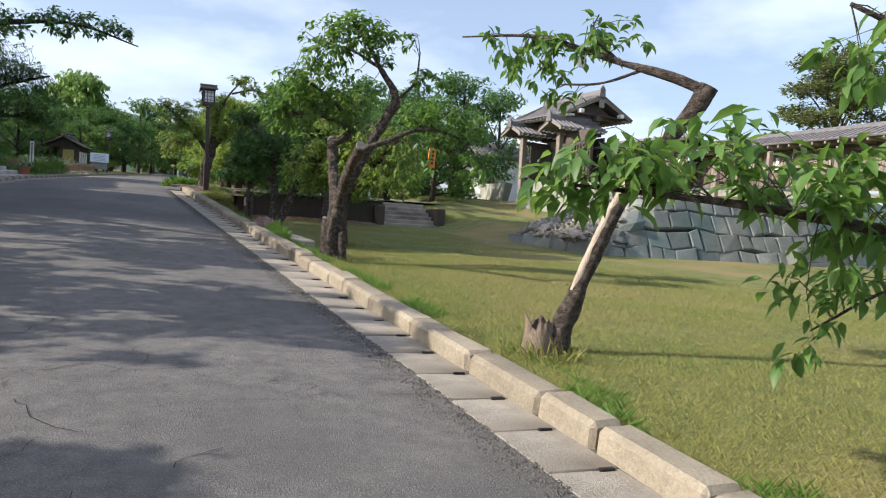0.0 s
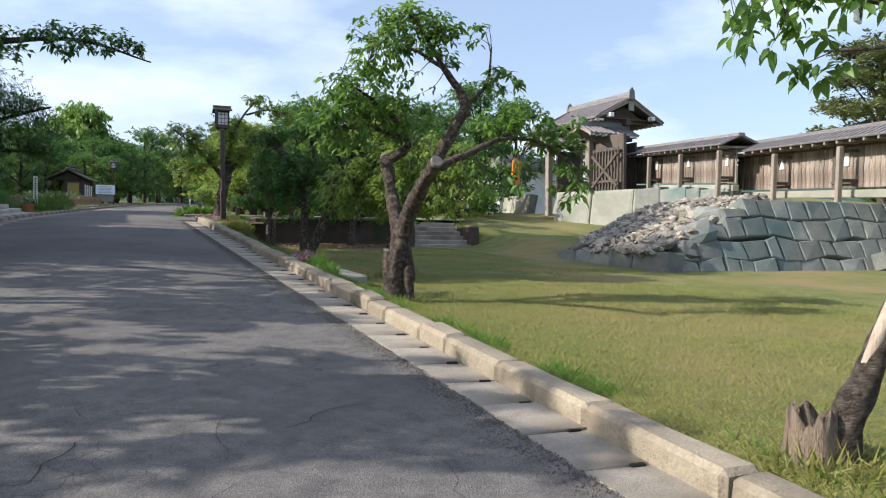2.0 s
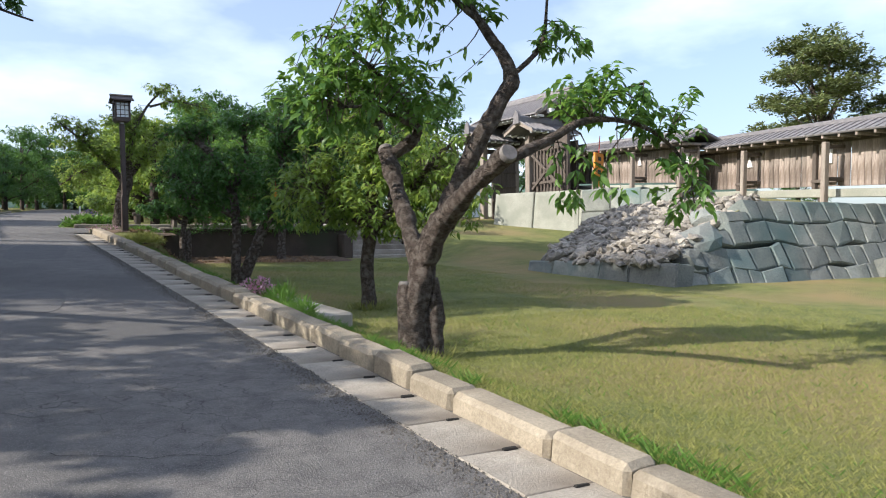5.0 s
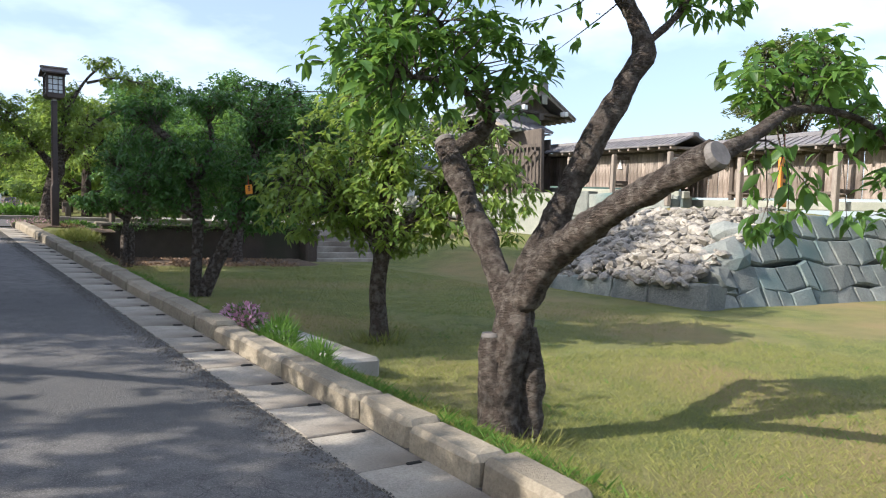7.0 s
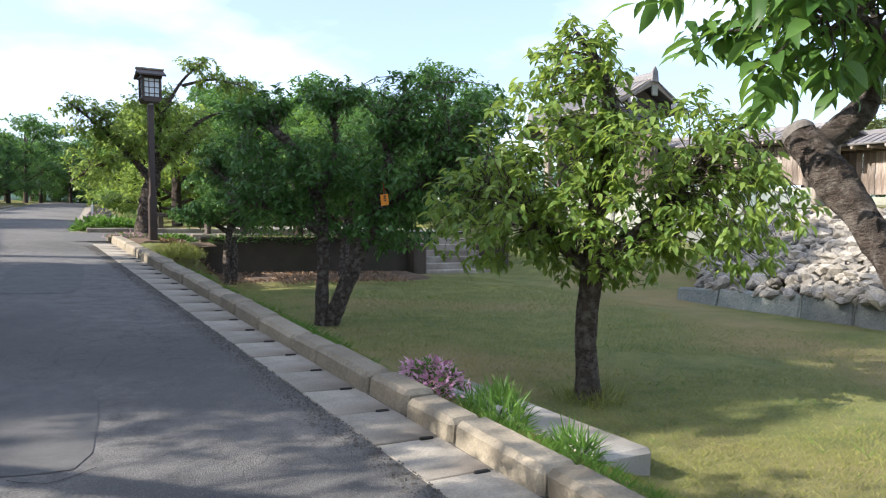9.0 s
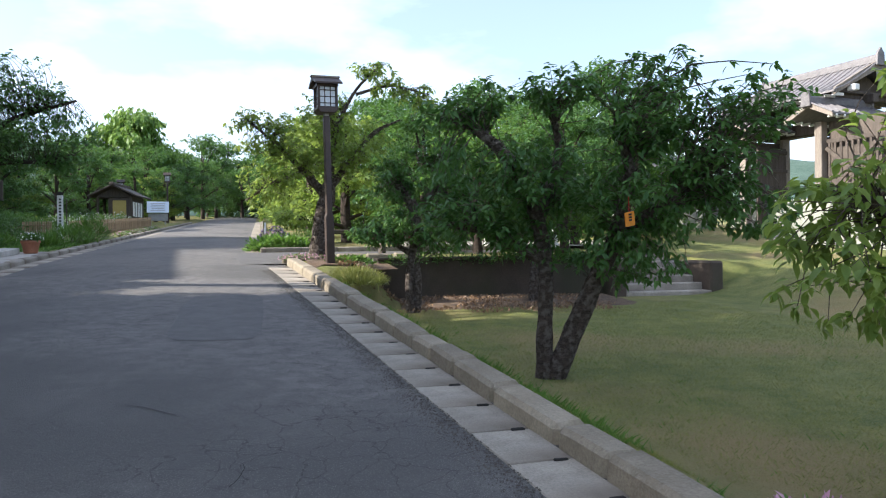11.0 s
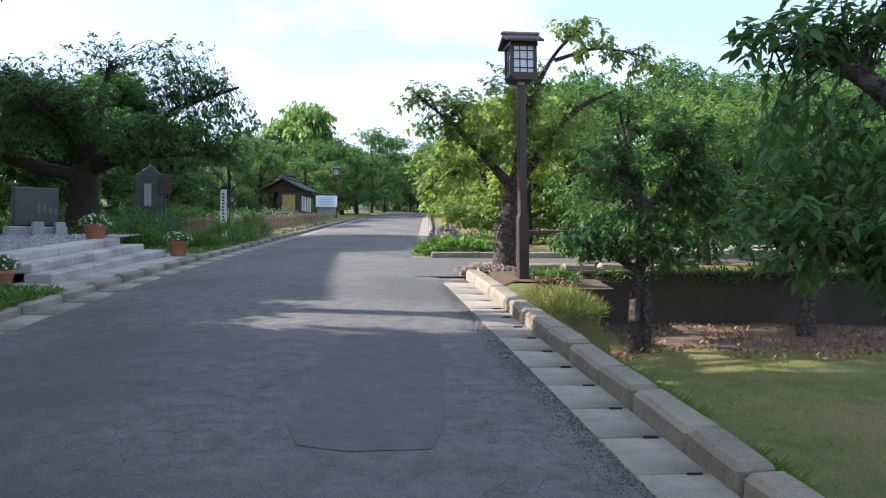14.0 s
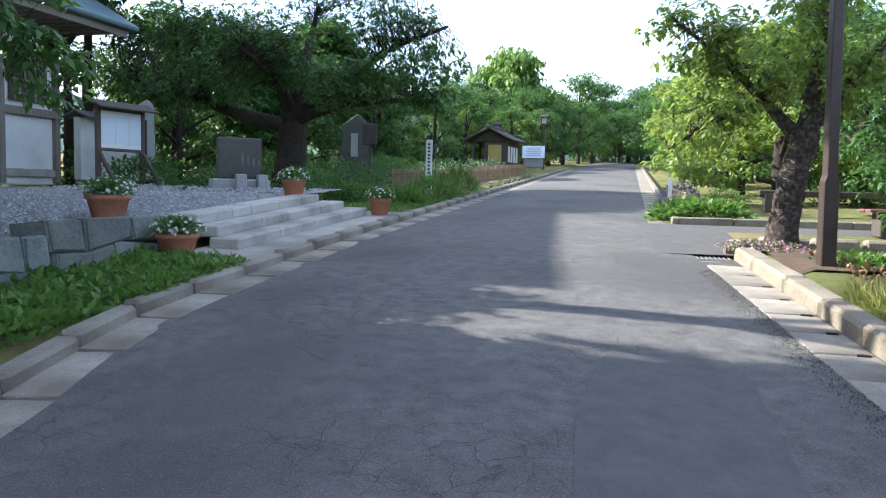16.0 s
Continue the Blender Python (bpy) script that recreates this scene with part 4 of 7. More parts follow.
def stump_parts(root):
    """The jagged broken stem at the foot, and the long strip without bark."""
    verts, faces = [], []
    n = 28
    for j, (r, z) in enumerate(((0.18, -0.08), (0.145, 0.08), (0.118, 0.18), (0.112, 0.28))):
        for i in range(n):
            w = 2 * math.pi * i / n
            lump = 1 + 0.22 * noise.noise(Vector((math.cos(w) * 2, math.sin(w) * 2, z * 4))) + 0.16 * noise.noise(Vector((math.cos(w) * 6, math.sin(w) * 6, z * 1.5)))
            zz = z + (0.30 * noise.noise(Vector((math.cos(w) * 5, math.sin(w) * 5, 7))) if j == 3 else 0)
            verts.append((-0.12 + r * lump * math.cos(w), -0.02 + r * lump * math.sin(w), zz))
    k = len(verts)
    verts.append((-0.12, -0.02, 0.14))
    faces = [(j * n + i, j * n + (i + 1) % n, (j + 1) * n + (i + 1) % n, (j + 1) * n + i) for j in range(3) for i in range(n)]
    faces += [(3 * n + i, 3 * n + (i + 1) % n, k) for i in range(n)]
    link("broken_stem", mesh_from("broken_stem", verts, faces), STUMPWOOD, root, "jagged broken stem of bare wood", smooth=True)
    strip = smooth_line([(0.03, -0.10, 0.34, 0.012), (0.105, -0.185, 0.62, 0.034), (0.225, -0.265, 1.0, 0.038), (0.355, -0.362, 1.36, 0.036), (0.52, -0.495, 1.68, 0.036), (0.62, -0.58, 1.88, 0.015)])
    link("bare_strip", join_tubes("strip", [tube(strip, 7, 0.15, 3)]), BAREWOOD, root, "pale strip of wood without bark", smooth=True)


stump_parts(stump_tree)


def cut_face(parent_name, where, way, r):
    """The smooth sealed face where a limb was sawn off."""
    bm = lathe([(r, -0.03), (r * 1.03, 0.0), (r * 0.9, 0.022)], 18)
    owner = bpy.data.objects[parent_name]
    ob = part("cut_face", bm, CUTFACE, owner, "smooth grey sealed saw cut")
    ob.matrix_basis = Matrix.Translation(where) @ Vector(way).to_track_quat("Z", "Y").to_matrix().to_4x4()


cut_face("cherry_tree", (0.07, -1.675, 1.855), (0.0, -0.95, 0.42), 0.072)
cut_face("cherry_tree", (0.07, 1.0, 2.20), (0.02, 0.6, 0.8), 0.082)
cut_face("cherry_tree", (-0.105, 0.02, 0.785), (0, 0, 1), 0.07)

tree("cherry_tree", (4.9, 1.9, 0.45), [
    [(0, 0, -0.1, 0.2), (-0.1, 0.1, 0.6, 0.15), (-0.4, 0.25, 0.95, 0.09), (-1.1, 0.5, 1.08, 0.05), (-1.9, 0.75, 1.16, 0.032), (-2.6, 0.92, 1.24, 0.02), (-3.35, 1.1, 1.28, 0.008)],
    [(-0.1, 0.1, 0.6, 0.10), (-0.3, 0.3, 1.3, 0.07), (-1.0, 0.55, 1.75, 0.04), (-1.7, 0.8, 2.05, 0.02), (-2.1, 0.9, 2.2, 0.01)],
    [(-1.1, 0.5, 1.08, 0.03), (-1.7, 0.85, 0.92, 0.012), (-2.15, 0.95, 0.68, 0.005)],
], [((-3.28, 1.12, 1.34), (0.26, 0.26, 0.22), 11), ((-2.9, 1.0, 1.46), (0.34, 0.34, 0.24), 15), ((-2.4, 0.9, 1.42), (0.36, 0.4, 0.24), 16), ((-1.9, 0.8, 1.36), (0.36, 0.4, 0.28), 16), ((-2.2, 0.95, 0.62), (0.08, 0.1, 0.05), 2), ((-2.0, 0.9, 0.98), (0.4, 0.3, 0.14), 8),
    ((-1.45, 0.75, 1.62), (0.36, 0.4, 0.35), 18), ((-1.9, 0.85, 2.0), (0.34, 0.35, 0.25), 12), ((-1.3, 0.7, 2.1), (0.4, 0.4, 0.3), 14), ((-1.2, 0.65, 1.12), (0.35, 0.35, 0.25), 9), ((-1.5, 0.85, 0.82), (0.1, 0.1, 0.06), 2)],
    leaf=0.14, whorl=6, label="low cherry branch with large fresh green leaves", seed=21, group="cherry trees on the lawn", twig=0.005, leaf_mat=LEAF, droop=0.8)

tree("cherry_tree", (2.98, 16.55, 0.98), [
    [(0, 0, -0.1, 0.15), (0, 0, 0.25, 0.112), (-0.02, 0, 0.7, 0.098), (0.02, -0.02, 1.15, 0.10), (0.05, -0.05, 1.7, 0.085), (0.16, -0.12, 2.5, 0.08), (0.1, -0.05, 3.0, 0.05), (-0.1, 0.05, 3.35, 0.02)],
    [(0.02, -0.02, 1.15, 0.08), (0.4, -0.3, 1.6, 0.06), (0.8, -0.6, 2.2, 0.04), (1.1, -0.8, 2.5, 0.02)],
    [(0.02, 0, 1.2, 0.07), (-0.35, 0.25, 1.6, 0.05), (-0.8, 0.5, 2.0, 0.03)],
    [(0.1, -0.1, 2.2, 0.06), (0.4, 0.3, 2.6, 0.04), (0.7, 0.5, 2.9, 0.02)],
], [((-0.7, 0.4, 1.75), (0.75, 0.8, 0.55), 100), ((0.1, -0.1, 1.55), (0.8, 0.8, 0.5), 120), ((0.95, -0.7, 1.75), (0.7, 0.7, 0.6), 100), ((0.5, -0.3, 2.35), (0.9, 0.9, 0.5), 100), ((-0.25, 0.1, 2.5), (0.75, 0.7, 0.5), 70), ((-0.1, 0.0, 3.1), (0.45, 0.5, 0.35), 36)],
    leaf=0.12, whorl=9, label="small round cherry tree with dense sunlit leaves", seed=14, group="cherry trees on the lawn", leaf_mat=LEAF_SUNNY)

tree("cherry_tree", (1.95, 21.45, 1.18), [
    [(-0.06, 0, -0.1, 0.13), (-0.07, 0, 0.5, 0.095), (-0.05, 0, 1.3, 0.09), (-0.15, 0.1, 2.0, 0.085), (-0.45, 0.2, 2.6, 0.08), (-0.85, 0.35, 2.95, 0.04), (-1.15, 0.45, 3.05, 0.02)],
    [(0.0, -0.02, -0.05, 0.13), (0.2, -0.12, 0.5, 0.115), (0.42, -0.25, 1.1, 0.105), (0.62, -0.35, 1.6, 0.09), (0.8, -0.4, 2.3, 0.07), (0.7, -0.3, 3.0, 0.04)],
    [(-0.1, 0.05, 1.9, 0.07), (0.2, 0.2, 2.6, 0.05), (0.1, 0.1, 3.2, 0.025)],
    [(0.62, -0.35, 1.6, 0.08), (1.1, -0.6, 2.0, 0.05), (1.6, -0.9, 2.4, 0.025)],
    [(-0.1, 0.02, 1.4, 0.07), (-0.6, 0.3, 1.7, 0.045), (-1.1, 0.5, 1.8, 0.02)],
], [((-1.05, 0.45, 3.1), (0.4, 0.4, 0.22), 26), ((-0.55, 0.3, 3.3), (0.35, 0.35, 0.2), 18), ((-0.8, 0.4, 1.95), (0.65, 0.7, 0.4), 70), ((-1.0, 0.5, 2.45), (0.35, 0.4, 0.2), 20), ((0.0, 0.1, 2.3), (0.8, 0.8, 0.5), 100), ((0.95, -0.5, 2.1), (0.8, 0.8, 0.6), 110), ((0.1, 0.0, 3.35), (0.5, 0.5, 0.25), 40), ((1.0, -0.5, 3.0), (0.7, 0.6, 0.4), 70), ((1.2, -0.5, 3.55), (0.4, 0.4, 0.2), 24), ((0.75, -0.4, 1.4), (0.7, 0.6, 0.3), 50), ((1.6, -0.9, 2.6), (0.6, 0.6, 0.6), 70), ((1.9, -1.0, 1.9), (0.5, 0.5, 0.35), 40), ((2.0, -1.1, 3.1), (0.45, 0.45, 0.4), 40), ((-0.2, 0.1, 1.6), (0.5, 0.5, 0.25), 34)],
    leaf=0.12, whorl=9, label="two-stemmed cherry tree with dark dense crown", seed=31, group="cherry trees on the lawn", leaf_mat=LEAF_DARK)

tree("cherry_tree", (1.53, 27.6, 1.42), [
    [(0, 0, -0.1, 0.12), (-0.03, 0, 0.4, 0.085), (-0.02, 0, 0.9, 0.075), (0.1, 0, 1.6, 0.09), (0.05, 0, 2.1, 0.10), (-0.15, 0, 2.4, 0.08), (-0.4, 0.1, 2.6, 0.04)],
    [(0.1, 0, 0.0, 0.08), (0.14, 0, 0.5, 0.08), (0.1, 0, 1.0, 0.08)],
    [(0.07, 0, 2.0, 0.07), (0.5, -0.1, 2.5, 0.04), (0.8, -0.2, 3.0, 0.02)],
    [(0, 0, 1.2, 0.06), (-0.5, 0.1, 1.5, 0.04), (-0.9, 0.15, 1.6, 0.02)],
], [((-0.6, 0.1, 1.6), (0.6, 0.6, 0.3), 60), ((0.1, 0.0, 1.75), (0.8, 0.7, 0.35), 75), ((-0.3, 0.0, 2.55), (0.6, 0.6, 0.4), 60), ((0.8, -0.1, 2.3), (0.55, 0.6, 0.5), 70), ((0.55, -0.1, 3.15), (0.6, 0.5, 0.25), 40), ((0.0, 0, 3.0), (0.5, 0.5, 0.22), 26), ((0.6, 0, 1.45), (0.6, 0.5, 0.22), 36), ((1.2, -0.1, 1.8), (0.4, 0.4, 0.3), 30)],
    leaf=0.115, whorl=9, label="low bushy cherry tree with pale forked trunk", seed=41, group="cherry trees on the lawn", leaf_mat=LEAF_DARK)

tree("cherry_tree", (4.45, 28.7, 1.5), [
    [(0, 0, -0.1, 0.16), (0.0, 0, 0.5, 0.12), (0.05, 0, 1.1, 0.11), (0.2, 0, 2.0, 0.08), (0.1, 0, 2.8, 0.03)],
    [(0.05, 0, 0.9, 0.08), (-0.5, 0, 1.6, 0.05), (-1.0, 0.1, 2.2, 0.02)],
    [(0.05, 0, 1.0, 0.08), (0.6, 0, 1.7, 0.05), (1.1, 0, 2.4, 0.02)],
], [((-0.7, 0, 2.0), (0.9, 0.8, 0.6), 120), ((0.7, 0, 2.0), (0.9, 0.8, 0.7), 130), ((0.1, 0, 2.8), (1.1, 0.9, 0.6), 130)],
    leaf=0.12, whorl=9, label="cherry tree before the brown retaining wall", seed=51, group="cherry trees on the lawn", fine=False, leaf_mat=LEAF)

tree("cherry_tree", (0.02, 31.05, 2.52), [
    [(0, 0, -0.1, 0.27), (0.02, 0, 0.4, 0.20), (0.1, 0, 1.0, 0.185), (0.24, 0, 1.5, 0.17), (0.3, 0, 2.2, 0.10), (0.45, -0.05, 3.0, 0.06), (0.9, -0.1, 3.9, 0.035), (1.5, -0.2, 4.5, 0.02)],
    [(0.22, 0, 1.4, 0.12), (-0.3, 0.1, 2.0, 0.07), (-0.9, 0.1, 2.6, 0.04), (-1.6, 0.1, 3.2, 0.02)],
    [(0.26, 0, 1.6, 0.11), (0.8, -0.1, 2.3, 0.06), (1.3, -0.2, 2.9, 0.05), (1.9, -0.3, 3.2, 0.02)],
    [(0.9, -0.1, 3.8, 0.04), (1.7, -0.2, 4.0, 0.025), (2.6, -0.35, 3.8, 0.01)],
    [(-0.3, 0.1, 2.0, 0.06), (-1.0, -0.3, 1.7, 0.04), (-1.6, -0.4, 1.3, 0.02)],
], [((-1.3, 0.1, 2.9), (0.8, 0.8, 0.6), 69), ((-1.2, -0.2, 1.7), (0.7, 0.8, 0.6), 63), ((-0.2, 0, 2.8), (0.9, 0.8, 0.7), 81), ((0.9, -0.1, 2.6), (0.8, 0.8, 0.7), 75), ((1.3, -0.15, 4.3), (0.6, 0.6, 0.4), 26), ((2.3, -0.3, 3.8), (0.6, 0.5, 0.3), 23), ((0.2, 0, 3.5), (0.7, 0.6, 0.4), 34), ((0.3, -0.3, 2.2), (0.8, 0.6, 0.5), 46), ((1.7, -0.2, 4.0), (0.6, 0.5, 0.25), 20), ((-0.7, -0.3, 2.2), (0.7, 0.6, 0.5), 46)],
    leaf=0.13, whorl=9, label="tall cherry tree beside the lantern post", seed=61, group="cherry trees on the lawn", leaf_mat=LEAF_SUNNY, fine=False)


# ---------------- lantern post ----------------
def lantern_post(m, label, scale=1.0, height=3.1):
    root = empty("street_lamp", m @ Matrix.Diagonal((scale, scale, scale, 1)), label, "street lamp", "wooden lantern posts")
    part("post", prism([(-0.085, 0), (0.085, 0), (0.085, 1.05), (0.06, 1.12), (0.06, height), (-0.06, height), (-0.06, 1.12), (-0.085, 1.05)], 0.15, "y", 0.012), POSTPAINT, root)
    part("collar", box((0.10, 0.10, 0.14), (0, 0, height + 0.05), 0.01), METAL, root)
    part("lantern_base", prism([(-0.21, 0.12), (-0.16, 0.05), (0.16, 0.05), (0.21, 0.12), (0.21, 0.17), (-0.21, 0.17)], 0.42, "y", 0.008), POSTPAINT, root).matrix_basis = pose(0, 0, height)
    part("pane", box((0.34, 0.34, 0.40), (0, 0, height + 0.37), 0.004), PAPERGLASS, root, "milky white lantern panes")
    for x in (-0.18, 0.18):
        for y in (-0.18, 0.18):
            part("corner_bar", box((0.05, 0.05, 0.44), (x, y, height + 0.37), 0.006), POSTPAINT, root)
    for s in (-1, 1):
        for k in (-1, 1):
            part("glazing_bar", box((0.016, 0.012, 0.40), (k * 0.058, s * 0.178, height + 0.37), 0.0), POSTPAINT, root)
            part("glazing_bar", box((0.012, 0.016, 0.40), (s * 0.178, k * 0.058, height + 0.37), 0.0), POSTPAINT, root)
        for z in (0.24, 0.37, 0.50):
            part("glazing_bar", box((0.34, 0.012, 0.016), (0, s * 0.178, height + z), 0.0), POSTPAINT, root)
            part("glazing_bar", box((0.012, 0.34, 0.016), (s * 0.178, 0, height + z), 0.0), POSTPAINT, root)
    part("roof", prism([(-0.34, 0.60), (-0.34, 0.64), (0, 0.80), (0.34, 0.64), (0.34, 0.60), (0, 0.72)], 0.56, "x", 0.006), POSTPAINT, root).matrix_basis = pose(0, 0, height)
    part("roof_cap", box((0.60, 0.12, 0.04), (0, 0, height + 0.80), 0.01), TIMBER, root, "pale weathered ridge board")
    part("lintel", box((0.44, 0.44, 0.06), (0, 0, height + 0.60), 0.008), POSTPAINT, root)
    return root


lantern_post(pose(0.11, 28.9, 2.33, 0, -1.0, 8), "brown wooden lantern post with white panes by the kerb")


# ---------------- retaining wall, stairs and side path ----------------
def retaining_wall():
    root = empty("retaining_wall", pose(0, 0, 0), "dark brown earth-stained retaining wall at the lawn's end", "retaining wall", kind="structure")
    part("wall_face", box((5.75, 0.3, 1.35), (4.1, 30.05, 1.78), 0.03), BROWNWALL, root)
    part("coping", box((5.75, 0.36, 0.06), (4.1, 30.05, 2.49), 0.015), BROWNWALL, root)
    return root


retaining_wall()
soil = link("soil_bed", mesh_from("soil_bed", *grid_sheet([0.9 + 0.3 * i for i in range(21)], [27.3 + 0.22 * i for i in range(13)], lambda x, y: lawn_z(x, y) - 0.06 + 0.12 * step01(27.3, 28.5, y + 0.6 * noise.noise(Vector((x * 0.9, 3, 1)))) * step01(0.9, 1.5, x) * step01(6.9, 6.3, x) + 0.05 * noise.noise(Vector((x * 2, y * 2, 2))))), SOIL, smooth=True)
tagged(soil, "strip of bare soil and brown leaf litter under the wall", "soil", kind="structure")
upper = link("tree_bed", mesh_from("tree_bed", *grid_sheet([-0.35 + 0.3 * i for i in range(7)], [28.6 + 0.36 * i for i in range(8)],
                                                          lambda x, y: max(ground_z(x, y), road_z(y) - 0.02) + 0.035 + 0.02 * noise.noise(Vector((x * 2, y * 2, 5))))), SOIL, smooth=True)
tagged(upper, "earth bed with fallen petals round the tree by the lantern", "soil", kind="structure")


def stairs():
    root = empty("stone_stairs", pose(8.0, 29.3, 1.5), "flight of worn grey stone stairs up the bank", "stairs", kind="structure")
    for k in range(6):
        part("stair_step", box((2.2 - 0.04 * k, 0.42, 0.2 + 0.17 * k), (0, 0.2 + 0.36 * k, 0.06 + 0.085 * k), 0.025), GUTTER, root)
    for x in (-1.25, 1.25):
        part("side_stone", box((0.35, 2.4, 1.0), (x, 1.2, 0.35), 0.05), BROWNWALL, root)


stairs()
side = link("side_path", mesh_from("side_path", *grid_sheet([-2.2, -1.72, -0.6, 2, 4, 6.4], [30.2, 30.6, 31.0, 31.75, 32.6, 33.5, 34.3], lambda x, y: road_z(y) + (0.016 if x > -1.8 else -0.02) - (0.1 if y < 31.5 and x > -0.5 else 0))), PATCH)
tagged(side, "grey asphalt side path branching off the road", "path", kind="structure")
far_path = link("far_path", mesh_from("far_path", *grid_sheet([3, 6, 9, 13], [35.2, 37, 39], lambda x, y: road_z(y) + 0.06)), CONCRETE)
tagged(far_path, "pale paved path behind the trees", "path", kind="structure")


def far_kerb():
    root = empty("far_kerb", pose(0, 0, 0), "low pale kerb stones along the far verge", "kerb", kind="structure")
    me = stone_mesh("kerb_stone", (0.16, 0.98, 0.2), 91, 0.02, 0.01)
    me.materials.append(GUTTER)
    flat = stone_mesh("gutter_slab", (0.40, 0.98, 0.06), 92, 0.01, 0.006)
    flat.materials.append(GUTTER)
    for i in range(46):
        y = 34.9 + i
        ob = link("kerb_stone", me, GUTTER, root)
        ob.matrix_basis = pose(edge_right(y) + 0.50, y, road_z(y) - 0.07, 3.15, 0, 0)
        ob = link("gutter_slab", flat, GUTTER, root)
        ob.matrix_basis = pose(edge_right(y) + 0.2, y, road_z(y) - 0.045, 3.15, 0, 0)
    for i in range(8):
        ob = link("kerb_stone", me, GUTTER, root)
        ob.matrix_basis = pose(-0.7 + i, 34.5, road_z(34.5) - 0.06, 0, 0, 90)


far_kerb()


def low_rail():
    root = empty("log_rail", pose(4.2, 38.0, road_z(38) + 0.02, 0, 0, 4), "low dark timber rail edging the lawn", "rail")
    part("beam", box((7.0, 0.14, 0.14), (0, 0, 0.42), 0.02), DARKTIMBER, root)
    for k in range(6):
        part("rail_post", box((0.18, 0.18, 0.42), (-3.3 + 1.32 * k, 0, 0.2), 0.02), DARKTIMBER, root)


low_rail()


def bench(m):
    root = empty("bench", m, "red-brown backless plank bench on the petal-strewn bed", "bench")
    for y in (-0.13, 0.13):
        part("seat_plank", box((1.5, 0.22, 0.05), (0, y, 0.40), 0.012), REDBENCH, root)
    for x in (-0.5, 0.5):
        part("bench_leg", box((0.12, 0.36, 0.40), (x, 0, 0.19), 0.012), DARKTIMBER, root)


bench(pose(2.3, 33.0, road_z(33) + 0.05, 0, 0, 5))
for i, x in enumerate((5.3, 7.4)):
    root = empty("bollard", pose(x, 35.0, road_z(35) + 0.03), "short white stone bollard beside the pale path", "bollard", "white bollards")
    part("shaft", lathe([(0.11, 0), (0.11, 0.55), (0.09, 0.62), (0.03, 0.65)], 12), WHITEPAINT, root)

bush("grass_clump", (-0.75, 35.3, road_z(35.3)), (1.0, 0.8, 0.38), 1500, 0.16, GRASS_LUSH, "mound of bright green grass at the verge corner", "grass", 3)
bush("flower_clump", (-1.0, 36.9, road_z(37)), (0.36, 0.45, 0.48), 800, 0.06, GRASS_LUSH, "round clump of pink moss phlox", "flowers", 4, "flower clumps", flowers=(PINK, 1200, 0.05))
bush("flower_clump", (-0.85, 39.6, road_z(39.5)), (0.55, 0.8, 0.55), 900, 0.07, LEAF_DARK, "dense clump of purple lavender", "flowers", 5, "flower clumps", flowers=(PURPLE, 1500, 0.06))
bush("flower_clump", (0.1, 38.4, road_z(38.5)), (0.6, 0.7, 0.5), 900, 0.08, LEAF_WILLOW, "yellow-green low shrub beside the flowers", "bush", 6)
for x, y in ((-1.15, 38.3), (-1.15, 38.9)):
    root = empty("marker_stake", pose(x, y, road_z(y)), "thin white marker stake among flowers", "stake", "white stakes")
    part("stake", box((0.06, 0.06, 0.75), (0, 0, 0.36), 0.008), WHITEPAINT, root)
bush("flower_clump", (-0.35, 30.3, road_z(30.3) + 0.1), (0.55, 0.5, 0.12), 300, 0.05, GRASS_LUSH, "sparse pink ground-cover flowers by the kerb end", "flowers", 7, "flower clumps", flowers=(PINK, 420, 0.045))
bush("grass_clump", (0.50, 27.6, road_z(27.6) - 0.12), (0.50, 1.4, 0.20), 3800, 0.14, GRASS, "overgrown bright grass along the kerb", "grass", 8, shape=BLADE)
bush("grass_clump", (0.55, 29.3, road_z(29.3) + 0.08), (0.5, 0.7, 0.12), 700, 0.09, GRASS_LUSH, "overgrown bright grass at the lantern's foot", "grass", 9)
bush("flower_clump", (1.28, 16.2, road_z(16.2) + 0.02), (0.22, 0.42, 0.20), 420, 0.06, GRASS_LUSH, "pink flowers growing behind the kerb", "flowers", 10, "flower clumps", flowers=(PINK, 760, 0.06))
bush("grass_clump", (1.40, 15.4, road_z(15.4) - 0.02), (0.18, 0.40, 0.22), 520, 0.13, GRASS_LUSH, "long green grass tuft behind the kerb", "grass", 11, shape=BLADE)
bush("grass_clump", (1.50, 14.6, road_z(14.6) - 0.02), (0.13, 0.22, 0.16), 260, 0.13, GRASS_LUSH, "small grass tuft behind the kerb", "grass", 12, shape=BLADE)
ledge = part("ledge_slab", box((0.42, 2.3, 0.35), (0, 0, 0), 0.03), CONCRETE)
ledge.matrix_basis = pose(1.80, 15.75, 1.02, 2.0, 0, 5)
tagged(ledge, "flat grey concrete slab set in the bank behind the kerb", "slab", kind="structure")


